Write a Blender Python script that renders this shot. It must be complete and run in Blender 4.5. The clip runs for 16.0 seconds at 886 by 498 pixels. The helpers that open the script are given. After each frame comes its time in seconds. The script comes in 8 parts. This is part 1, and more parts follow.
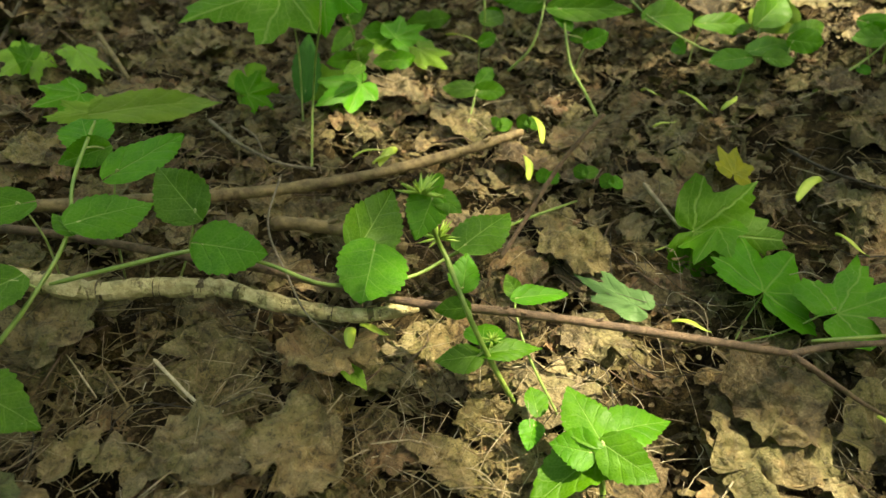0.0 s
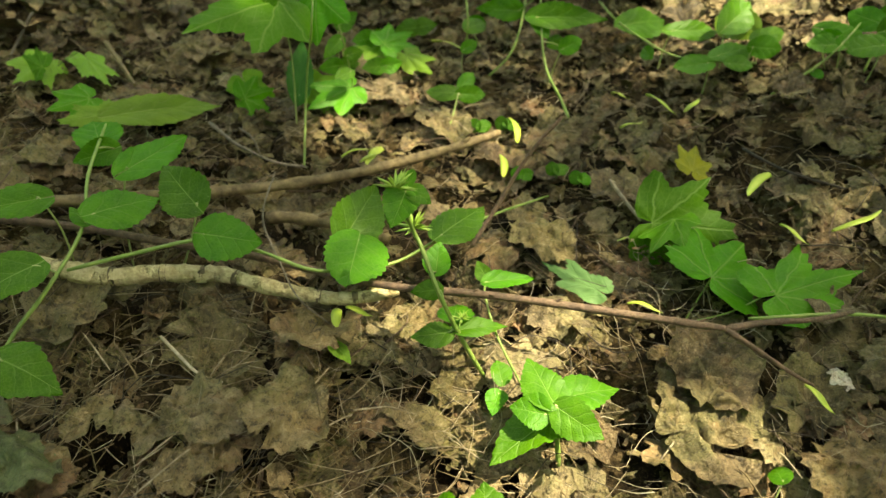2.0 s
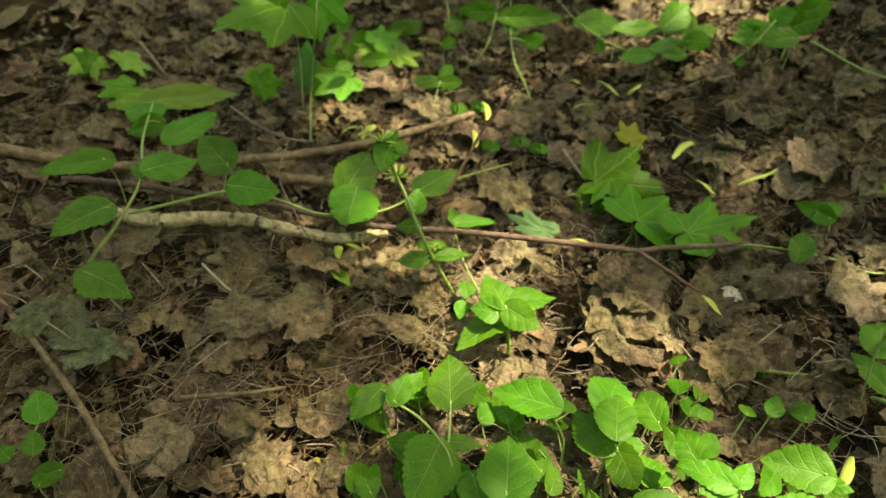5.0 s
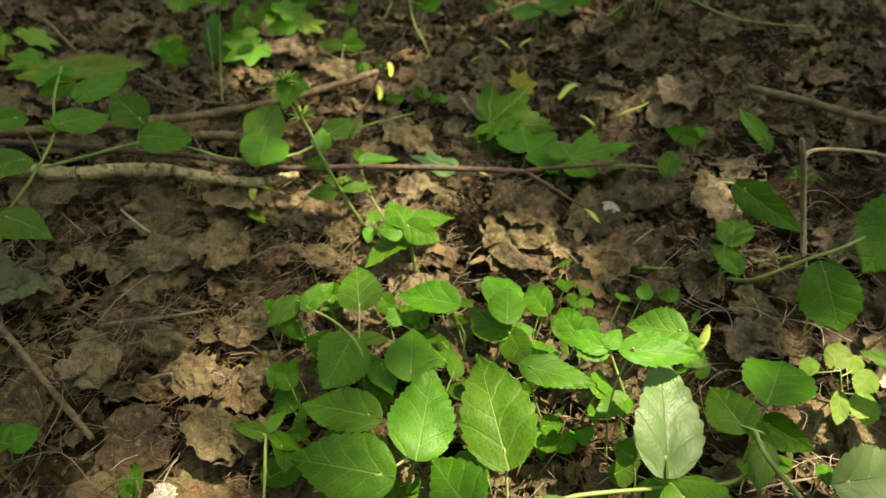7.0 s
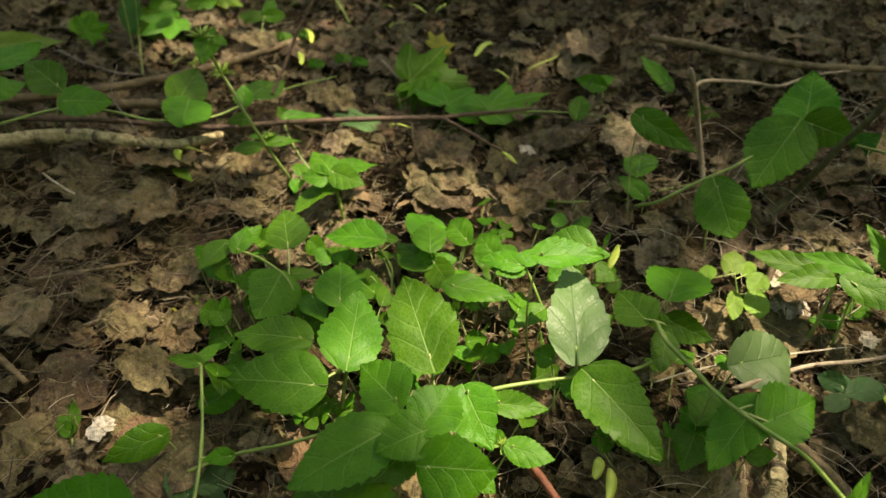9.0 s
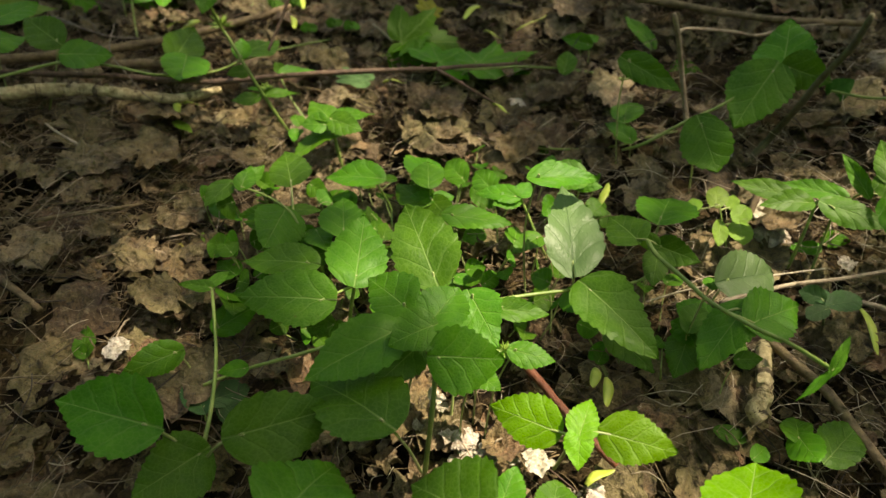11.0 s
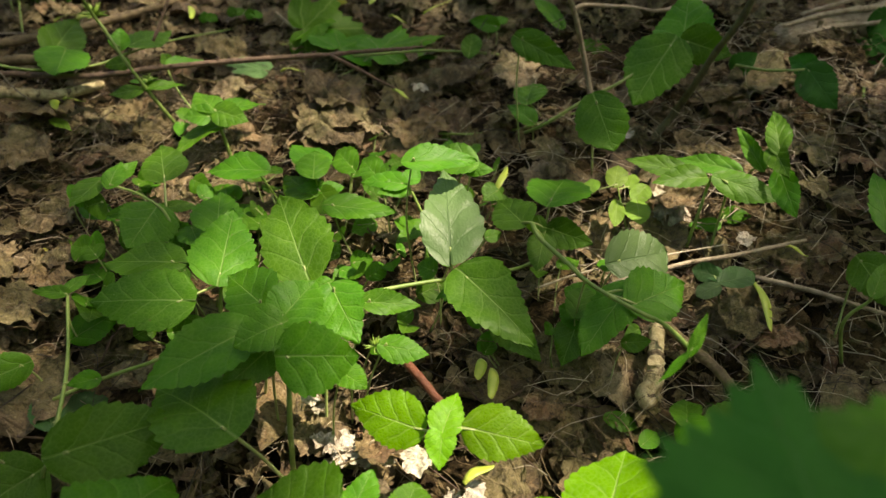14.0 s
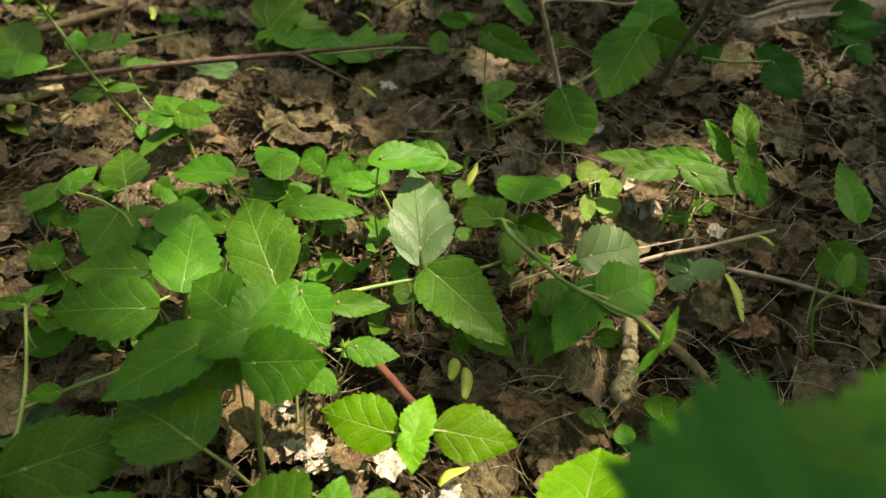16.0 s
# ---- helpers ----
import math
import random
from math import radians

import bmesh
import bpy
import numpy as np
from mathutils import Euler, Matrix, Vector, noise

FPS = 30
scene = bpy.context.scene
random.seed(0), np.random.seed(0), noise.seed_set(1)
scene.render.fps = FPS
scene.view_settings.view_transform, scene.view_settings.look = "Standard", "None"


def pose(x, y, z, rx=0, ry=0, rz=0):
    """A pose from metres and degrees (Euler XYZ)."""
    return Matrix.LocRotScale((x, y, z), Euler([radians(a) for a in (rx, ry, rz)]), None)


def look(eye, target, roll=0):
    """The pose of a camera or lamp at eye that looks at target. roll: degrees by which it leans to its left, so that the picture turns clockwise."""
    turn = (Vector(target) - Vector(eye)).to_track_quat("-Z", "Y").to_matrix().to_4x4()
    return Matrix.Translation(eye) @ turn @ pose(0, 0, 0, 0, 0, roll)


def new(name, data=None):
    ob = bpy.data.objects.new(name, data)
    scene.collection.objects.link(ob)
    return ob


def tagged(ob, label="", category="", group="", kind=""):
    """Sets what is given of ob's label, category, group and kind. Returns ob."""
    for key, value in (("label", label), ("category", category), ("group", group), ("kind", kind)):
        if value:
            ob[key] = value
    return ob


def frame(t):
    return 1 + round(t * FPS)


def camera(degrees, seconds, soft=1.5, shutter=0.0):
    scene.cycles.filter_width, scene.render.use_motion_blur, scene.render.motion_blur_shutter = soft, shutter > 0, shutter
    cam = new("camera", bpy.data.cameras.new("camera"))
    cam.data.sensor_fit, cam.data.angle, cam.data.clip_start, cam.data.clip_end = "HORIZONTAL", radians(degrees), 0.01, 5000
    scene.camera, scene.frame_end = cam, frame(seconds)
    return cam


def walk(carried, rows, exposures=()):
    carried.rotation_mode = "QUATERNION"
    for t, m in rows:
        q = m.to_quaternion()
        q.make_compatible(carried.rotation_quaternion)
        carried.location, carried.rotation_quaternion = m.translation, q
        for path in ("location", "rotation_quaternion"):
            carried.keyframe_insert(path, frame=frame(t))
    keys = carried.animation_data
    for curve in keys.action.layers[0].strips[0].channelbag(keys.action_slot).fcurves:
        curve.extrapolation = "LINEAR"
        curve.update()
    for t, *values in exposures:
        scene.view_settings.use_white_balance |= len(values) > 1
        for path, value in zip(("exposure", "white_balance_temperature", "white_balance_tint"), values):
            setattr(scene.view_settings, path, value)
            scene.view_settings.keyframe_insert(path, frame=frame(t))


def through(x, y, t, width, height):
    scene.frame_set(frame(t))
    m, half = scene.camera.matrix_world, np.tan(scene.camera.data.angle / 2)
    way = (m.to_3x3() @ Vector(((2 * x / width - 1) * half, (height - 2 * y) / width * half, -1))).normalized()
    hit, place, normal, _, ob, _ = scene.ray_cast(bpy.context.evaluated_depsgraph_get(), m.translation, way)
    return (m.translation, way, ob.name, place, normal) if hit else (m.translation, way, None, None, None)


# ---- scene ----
cam = camera(65.8, 16.0)
PATH = [
    (0, (0.003, 0.002, 0.454), (0.079, 1.659, -0.663), 3.8),
    (0.5, (0.007, -0.009, 0.459), (0.076, 1.65, -0.656), 3.6),
    (1, (0.015, -0.025, 0.47), (0.088, 1.636, -0.641), 3.7),
    (1.5, (0.018, -0.043, 0.477), (0.077, 1.614, -0.642), 3.4),
    (2, (0.025, -0.063, 0.485), (0.099, 1.595, -0.631), 3.6),
    (2.5, (0.03, -0.085, 0.494), (0.1, 1.573, -0.621), 3.5),
    (3, (0.032, -0.11, 0.5), (0.116, 1.542, -0.625), 3.7),
    (3.2, (0.033, -0.12, 0.505), (0.107, 1.532, -0.62), 3.5),
    (5.3, (0.055, -0.286, 0.527), (0.132, 1.385, -0.569), 3.0),
    (5.5, (0.063, -0.302, 0.525), (0.158, 1.369, -0.571), 3.0),
    (6, (0.072, -0.337, 0.522), (0.221, 1.332, -0.571), 2.8),
    (6.5, (0.077, -0.366, 0.504), (0.286, 1.298, -0.586), 2.8),
    (7, (0.081, -0.379, 0.494), (0.337, 1.277, -0.597), 2.6),
    (7.5, (0.084, -0.398, 0.484), (0.379, 1.253, -0.606), 2.5),
    (8, (0.089, -0.418, 0.472), (0.435, 1.224, -0.616), 2.4),
    (8.5, (0.089, -0.44, 0.464), (0.472, 1.193, -0.625), 2.2),
    (9, (0.093, -0.455, 0.454), (0.509, 1.17, -0.634), 2.1),
    (9.2, (0.09, -0.46, 0.452), (0.516, 1.162, -0.639), 2.0),
    (11.3, (0.059, -0.518, 0.399), (0.531, 1.097, -0.683), 2.0),
    (11.5, (0.063, -0.518, 0.397), (0.536, 1.093, -0.689), 1.8),
    (12, (0.081, -0.52, 0.39), (0.563, 1.088, -0.697), 1.8),
    (12.5, (0.096, -0.519, 0.385), (0.588, 1.084, -0.705), 1.7),
    (13, (0.114, -0.519, 0.387), (0.621, 1.08, -0.702), 1.7),
    (13.5, (0.134, -0.521, 0.383), (0.662, 1.072, -0.706), 1.6),
    (14, (0.153, -0.515, 0.382), (0.707, 1.067, -0.708), 1.4),
    (14.5, (0.166, -0.512, 0.38), (0.746, 1.061, -0.709), 1.4),
    (15, (0.161, -0.51, 0.383), (0.758, 1.058, -0.705), 1.4),
    (15.5, (0.163, -0.511, 0.378), (0.767, 1.054, -0.71), 1.2),
    (16, (0.162, -0.51, 0.377), (0.778, 1.048, -0.714), 1.2),
]
walk(cam, [(t, look(eye, target, roll)) for t, eye, target, roll in PATH], [(0.0, 2.66, 10900.0, -7.0), (3.0, 2.86, 10900.0, -7.0), (5.5, 2.49, 10100.0, 5.5), (9.0, 1.98, 9500.0, 8.0), (11.5, 1.82, 9300.0, 8.5), (16.0, 1.92, 9000.0, 9.5)])

cam.data.dof.use_dof, cam.data.dof.focus_distance, cam.data.dof.aperture_fstop = True, 0.64, 5.8

# ---- world, sun and sky ----
SUN = Vector((0.40, -0.10, 0.91)).normalized()        # towards the sun, high and to the side
world = bpy.data.worlds.new("woodland_sky")
scene.world = world
world.use_nodes = True
wn = world.node_tree
sky = wn.nodes.new("ShaderNodeTexSky")
sky.sky_type, sky.sun_disc, sky.dust_density, sky.air_density = "NISHITA", False, 3.0, 0.8
sky.sun_elevation, sky.sun_rotation = math.asin(SUN.z), math.atan2(SUN.x, SUN.y)
wn.links.new(sky.outputs[0], wn.nodes["Background"].inputs[0])
wn.nodes["Background"].inputs[1].default_value = 0.085
lamp = bpy.data.lights.new("sun", "SUN")
lamp.energy, lamp.angle, lamp.color = 2.7, radians(0.53), (1.0, 0.975, 0.96)
sun = new("sun", lamp)
sun.matrix_world = look(SUN * 20, (0, 0, 0))


# ---- materials ----
def nodes_of(name):
    m = bpy.data.materials.new(name)
    m.use_nodes = True
    return m, m.node_tree.nodes, m.node_tree.links, m.node_tree.nodes["Principled BSDF"]


class Net:
    """Short hand for building node trees."""

    def __init__(self, nodes, links):
        self.n, self.l = nodes, links

    def put(self, kind, **inputs):
        node = self.n.new(kind)
        for k, v in inputs.items():
            self.plug(node.inputs[k.replace("_", " ")], v)
        return node

    def plug(self, socket, v):
        if isinstance(v, bpy.types.NodeSocket):
            self.l.new(v, socket)
        else:
            socket.default_value = v

    def math(self, op, a, b=0.0, c=0.0):
        node = self.n.new("ShaderNodeMath")
        node.operation = op
        for s, v in zip(node.inputs, (a, b, c)):
            self.plug(s, v)
        return node.outputs[0]

    def step(self, v, low, high):
        node = self.n.new("ShaderNodeMapRange")
        node.interpolation_type = "SMOOTHSTEP"
        for s, x in zip(node.inputs, (v, low, high, 0.0, 1.0)):
            self.plug(s, x)
        return node.outputs[0]

    def mix(self, f, a, b, mode="MIX"):
        node = self.n.new("ShaderNodeMix")
        node.data_type, node.blend_type = "RGBA", mode
        self.plug(node.inputs[0], f), self.plug(node.inputs[6], a), self.plug(node.inputs[7], b)
        return node.outputs[2]

    def noise(self, vec, scale, detail=4.0, rough=0.55, w=None):
        node = self.n.new("ShaderNodeTexNoise")
        if w is not None:
            node.noise_dimensions = "4D"
            self.plug(node.inputs["W"], w)
        if vec is not None:
            self.l.new(vec, node.inputs["Vector"])
        node.inputs["Scale"].default_value, node.inputs["Detail"].default_value, node.inputs["Roughness"].default_value = scale, detail, rough
        return node.outputs["Fac"]

    def ramp(self, v, stops):
        node = self.n.new("ShaderNodeValToRGB")
        e = node.color_ramp.elements
        while len(e) < len(stops):
            e.new(0.5)
        for el, (at, col) in zip(e, stops):
            el.position, el.color = at, (*col, 1)
        self.plug(node.inputs[0], v)
        return node.outputs[0]


def rgba(c):
    return (*c, 1.0)


def leaf_material(name, body, deep, vein, palmate=False, speckle=0.0, rough=0.46, through=0.32, quilt=0.5):
    """A living leaf: veins and quilting follow the blade's own coordinates (x across, y along, both in blade lengths)."""
    m, n, l, bsdf = nodes_of(name)
    k = Net(n, l)
    uv = k.put("ShaderNodeUVMap").outputs[0]
    obj = k.put("ShaderNodeObjectInfo").outputs["Random"]
    warp = k.math("MULTIPLY", k.math("SUBTRACT", k.noise(uv, 3.4, 3.0, 0.55, k.math("MULTIPLY", obj, 9.0)), 0.5), 0.17)
    sep = k.put("ShaderNodeSeparateXYZ", Vector=uv)
    x, y = k.math("ADD", sep.outputs[0], k.math("MULTIPLY", warp, 0.15)), k.math("ADD", sep.outputs[1], k.math("MULTIPLY", warp, 1.1))
    ax = k.math("ABSOLUTE", x)
    if palmate:
        near = None
        for a in (0, 44, -44, 88, -88):
            ca, sa = math.cos(radians(a)), math.sin(radians(a))
            across = k.math("ABSOLUTE", k.math("SUBTRACT", k.math("MULTIPLY", x, ca), k.math("MULTIPLY", y, sa)))
            along = k.math("ADD", k.math("MULTIPLY", x, sa), k.math("MULTIPLY", y, ca))
            d = k.math("ADD", across, k.math("MULTIPLY", k.math("LESS_THAN", along, 0.0), 9.0))
            near = d if near is None else k.math("MINIMUM", near, d)
        main = k.math("SUBTRACT", 1.0, k.step(near, 0.004, 0.018))
        wave = k.math("SINE", k.math("MULTIPLY", k.math("SUBTRACT", y, near), 34.0))
        side = k.math("MULTIPLY", k.step(wave, 0.90, 1.0), 0.4)
    else:
        slim = k.math("DIVIDE", ax, k.math("SUBTRACT", 1.15, y))
        main = k.math("SUBTRACT", 1.0, k.step(slim, 0.004, 0.020))
        tilt = k.math("ADD", k.math("SUBTRACT", y, k.math("MULTIPLY", ax, 0.95)), k.math("MULTIPLY", k.math("SIGN", x), 0.035))
        tilt = k.math("ADD", tilt, k.math("MULTIPLY", k.math("MULTIPLY", ax, ax), 0.6))
        wave = k.math("COSINE", k.math("MULTIPLY", tilt, 24.0))
        fade = k.math("SUBTRACT", 1.0, k.math("MULTIPLY", ax, 1.7))
        side = k.math("MULTIPLY", k.math("MULTIPLY", k.step(wave, 0.955, 1.0), 0.55), fade)
    cells = n.new("ShaderNodeTexVoronoi")
    cells.feature, cells.inputs["Scale"].default_value = "DISTANCE_TO_EDGE", 17.0
    l.new(uv, cells.inputs["Vector"])
    fine = k.math("SUBTRACT", 1.0, k.step(cells.outputs["Distance"], 0.0, 0.12))
    veins = k.math("MAXIMUM", main, k.math("MAXIMUM", side, k.math("MULTIPLY", fine, 0.22)))
    blotch = k.noise(uv, 3.2, 4.0, 0.6, k.math("MULTIPLY", obj, 40.0))
    col = k.mix(k.step(blotch, 0.3, 0.72), rgba(body), rgba(deep))
    tone = k.math("ADD", k.math("MULTIPLY", obj, 0.5), 0.75)
    hsv = k.put("ShaderNodeHueSaturation", Hue=k.math("ADD", 0.490, k.math("MULTIPLY", obj, 0.022)), Saturation=1.06, Value=tone, Fac=1.0, Color=col)
    col = k.mix(k.math("MULTIPLY", veins, 0.5), hsv.outputs[0], rgba(vein))
    spots = k.noise(uv, 26.0, 2.0, 0.5, k.math("MULTIPLY", obj, 17.0))
    col = k.mix(k.math("MULTIPLY", k.step(spots, 0.70, 0.78), 0.25 + speckle), col, (0.55, 0.6, 0.42, 1))
    brown = k.noise(uv, 9.0, 3.0, 0.6, k.math("MULTIPLY", obj, 71.0))
    col = k.mix(k.math("MULTIPLY", k.step(brown, 0.70, 0.76), 0.6), col, (0.12, 0.075, 0.03, 1))
    l.new(col, bsdf.inputs["Base Color"])
    bsdf.inputs["Roughness"].default_value = rough
    bsdf.inputs["Specular IOR Level"].default_value = 0.22
    groove = k.math("MAXIMUM", main, k.math("MULTIPLY", k.step(wave, 0.82, 1.0), 0.25 if palmate else 0.45))
    relief = k.math("SUBTRACT", k.math("MULTIPLY", k.step(cells.outputs["Distance"], 0.0, 0.4), 0.35 * quilt), groove)
    relief = k.math("ADD", relief, k.math("MULTIPLY", k.noise(uv, 7.0, 2.0, 0.5, k.math("MULTIPLY", obj, 5.0)), 0.7))
    bump = k.put("ShaderNodeBump", Height=relief, Strength=0.5, Distance=0.0014)
    l.new(bump.outputs[0], bsdf.inputs["Normal"])
    trans = k.put("ShaderNodeBsdfTranslucent", Color=k.mix(1.0, col, (1.0, 1.25, 0.45, 1), "MULTIPLY"), Normal=bump.outputs[0])
    both = n.new("ShaderNodeMixShader")
    both.inputs[0].default_value = through
    l.new(bsdf.outputs[0], both.inputs[1]), l.new(trans.outputs[0], both.inputs[2])
    l.new(both.outputs[0], n["Material Output"].inputs[0])
    return m


def litter_material(name, tones, dark, rough=0.75):
    """A dead leaf: browns that differ from leaf to leaf, with faint palmate veins, stains and fine wrinkles."""
    m, n, l, bsdf = nodes_of(name)
    k = Net(n, l)
    uv = k.put("ShaderNodeUVMap").outputs[0]
    pos = k.put("ShaderNodeNewGeometry").outputs["Position"]
    isle = k.put("ShaderNodeNewGeometry").outputs["Random Per Island"]
    obj = k.put("ShaderNodeObjectInfo").outputs["Random"]
    who = k.math("FRACT", k.math("ADD", k.math("MULTIPLY", isle, 7.13), k.math("MULTIPLY", obj, 3.7)))
    base = k.ramp(who, tuple((i / (len(tones) - 1), c) for i, c in enumerate(tones)))
    big = k.noise(pos, 26.0, 5.0, 0.65, who)
    col = k.mix(k.math("MULTIPLY", k.step(big, 0.56, 0.34), 0.8), base, k.mix(0.72, base, rgba(dark)))
    olive = k.noise(pos, 15.0, 3.0, 0.6)
    col = k.mix(k.math("MULTIPLY", k.step(olive, 0.46, 0.60), 0.42), col, rgba((tones[0][0] * 0.92, tones[0][1] * 1.10, tones[0][2] * 0.9)))
    rust = k.noise(pos, 33.0, 4.0, 0.65, who)
    col = k.mix(k.math("MULTIPLY", k.step(rust, 0.56, 0.66), 0.38), col, rgba((tones[1][0] * 1.0, tones[1][1] * 0.78, tones[1][2] * 0.72)))
    mould = k.noise(pos, 110.0, 6.0, 0.75)
    col = k.mix(k.math("MULTIPLY", k.step(mould, 0.53, 0.66), 0.6), col, rgba(tuple(v * 1.28 for v in tones[-2])))
    col = k.mix(k.math("MULTIPLY", k.step(mould, 0.49, 0.36), 0.78), col, rgba(dark))
    grain = k.noise(pos, 520.0, 4.0, 0.75)
    col = k.mix(k.math("MULTIPLY", k.step(grain, 0.48, 0.34), 0.6), col, rgba(dark))
    col = k.mix(k.math("MULTIPLY", k.step(grain, 0.56, 0.68), 0.35), col, rgba(tuple(min(0.6, v * 1.7) for v in tones[1])))
    sep = k.put("ShaderNodeSeparateXYZ", Vector=uv)
    warp = k.math("MULTIPLY", k.math("SUBTRACT", k.noise(uv, 6.0, 2.0, 0.5, who), 0.5), 0.10)
    x, y = k.math("ADD", sep.outputs[0], warp), k.math("ADD", sep.outputs[1], warp)
    near = None
    for a in (0, 40, -40, 78, -78):
        ca, sa = math.cos(radians(a)), math.sin(radians(a))
        d = k.math("ABSOLUTE", k.math("SUBTRACT", k.math("MULTIPLY", x, ca), k.math("MULTIPLY", y, sa)))
        near = d if near is None else k.math("MINIMUM", near, d)
    vein = k.math("SUBTRACT", 1.0, k.step(near, 0.003, 0.022))
    side = k.step(k.math("SINE", k.math("MULTIPLY", k.math("SUBTRACT", y, near), 46.0)), 0.86, 1.0)
    vein = k.math("MAXIMUM", vein, k.math("MULTIPLY", side, 0.5))
    col = k.mix(k.math("MULTIPLY", vein, 0.35), col, rgba(tuple(v * 0.5 for v in tones[1])))
    l.new(col, bsdf.inputs["Base Color"])
    l.new(k.math("ADD", rough - 0.42, k.math("MULTIPLY", big, 0.5)), bsdf.inputs["Roughness"])
    bsdf.inputs["Specular IOR Level"].default_value = 0.4
    fold = k.noise(pos, 150.0, 6.0, 0.7, who)
    ridge = k.math("ABSOLUTE", k.math("SUBTRACT", k.noise(pos, 75.0, 2.0, 0.5, who), 0.5))
    h = k.math("ADD", k.math("MULTIPLY", fold, 0.9), k.math("MULTIPLY", ridge, 1.4))
    h = k.math("ADD", h, k.math("ADD", k.math("MULTIPLY", vein, 0.18), k.math("MULTIPLY", grain, 0.07)))
    bump = k.put("ShaderNodeBump", Height=h, Strength=1.0, Distance=0.0050)
    l.new(bump.outputs[0], bsdf.inputs["Normal"])
    return m


def bark_material(name, light, dark, scale, stripe=0.0, rough=0.7):
    m, n, l, bsdf = nodes_of(name)
    k = Net(n, l)
    uv = k.put("ShaderNodeUVMap").outputs[0]
    pos = k.put("ShaderNodeNewGeometry").outputs["Position"]
    a = k.noise(pos, scale, 5.0, 0.65)
    b = k.noise(pos, scale * 7, 3.0, 0.6)
    col = k.mix(k.step(a, 0.32, 0.68), rgba(dark), rgba(light))
    col = k.mix(k.math("MULTIPLY", k.step(b, 0.55, 0.7), 0.45), col, rgba(tuple(v * 0.45 for v in dark)))
    h = k.math("ADD", a, k.math("MULTIPLY", b, 0.5))
    if stripe:
        mp = k.put("ShaderNodeMapping", Vector=uv)
        mp.inputs["Scale"].default_value = (0.5, stripe, 1.0)
        band = k.noise(mp.outputs[0], 5.0, 4.0, 0.7)
        col = k.mix(k.math("MULTIPLY", k.step(band, 0.575, 0.65), 0.8), col, (0.09, 0.06, 0.03, 1))
        wide = k.noise(uv, 9.0, 3.0, 0.6)
        col = k.mix(k.math("MULTIPLY", k.step(wide, 0.5, 0.7), 0.55), col, (0.17, 0.12, 0.06, 1))
        h = k.math("SUBTRACT", h, k.step(band, 0.52, 0.60))
    l.new(col, bsdf.inputs["Base Color"])
    bsdf.inputs["Roughness"].default_value = rough
    bump = k.put("ShaderNodeBump", Height=h, Strength=0.9, Distance=0.0028)
    l.new(bump.outputs[0], bsdf.inputs["Normal"])
    return m


def stem_material(name, light, dark):
    m, n, l, bsdf = nodes_of(name)
    k = Net(n, l)
    pos = k.put("ShaderNodeNewGeometry").outputs["Position"]
    a = k.noise(pos, 60.0, 3.0, 0.6)
    l.new(k.mix(k.step(a, 0.3, 0.7), rgba(dark), rgba(light)), bsdf.inputs["Base Color"])
    bsdf.inputs["Roughness"].default_value = 0.45
    bsdf.inputs["Subsurface Weight"].default_value = 0.15
    bsdf.inputs["Subsurface Radius"].default_value = (0.002, 0.003, 0.001)
    bump = k.put("ShaderNodeBump", Height=k.noise(pos, 500.0, 2.0, 0.6), Strength=0.25, Distance=0.0006)
    l.new(bump.outputs[0], bsdf.inputs["Normal"])
    return m


def soil_material():
    m, n, l, bsdf = nodes_of("forest_soil")
    k = Net(n, l)
    pos = k.put("ShaderNodeNewGeometry").outputs["Position"]
    a, b, c = k.noise(pos, 11.0, 5.0, 0.65), k.noise(pos, 70.0, 6.0, 0.7), k.noise(pos, 420.0, 4.0, 0.7)
    col = k.mix(k.step(a, 0.40, 0.62), (0.024, 0.016, 0.008, 1), (0.105, 0.072, 0.033, 1))
    col = k.mix(k.math("MULTIPLY", k.step(b, 0.54, 0.40), 0.8), col, (0.008, 0.005, 0.003, 1))
    col = k.mix(k.math("MULTIPLY", k.step(b, 0.55, 0.68), 0.5), col, (0.17, 0.118, 0.062, 1))
    col = k.mix(k.math("MULTIPLY", k.step(c, 0.50, 0.36), 0.6), col, (0.007, 0.005, 0.003, 1))
    col = k.mix(k.math("MULTIPLY", k.step(c, 0.57, 0.70), 0.4), col, (0.22, 0.16, 0.09, 1))
    l.new(col, bsdf.inputs["Base Color"])
    bsdf.inputs["Roughness"].default_value = 0.9
    bsdf.inputs["Specular IOR Level"].default_value = 0.12
    h = k.math("ADD", k.math("MULTIPLY", b, 1.0), k.math("MULTIPLY", c, 0.3))
    bump = k.put("ShaderNodeBump", Height=h, Strength=1.0, Distance=0.008)
    l.new(bump.outputs[0], bsdf.inputs["Normal"])
    return m


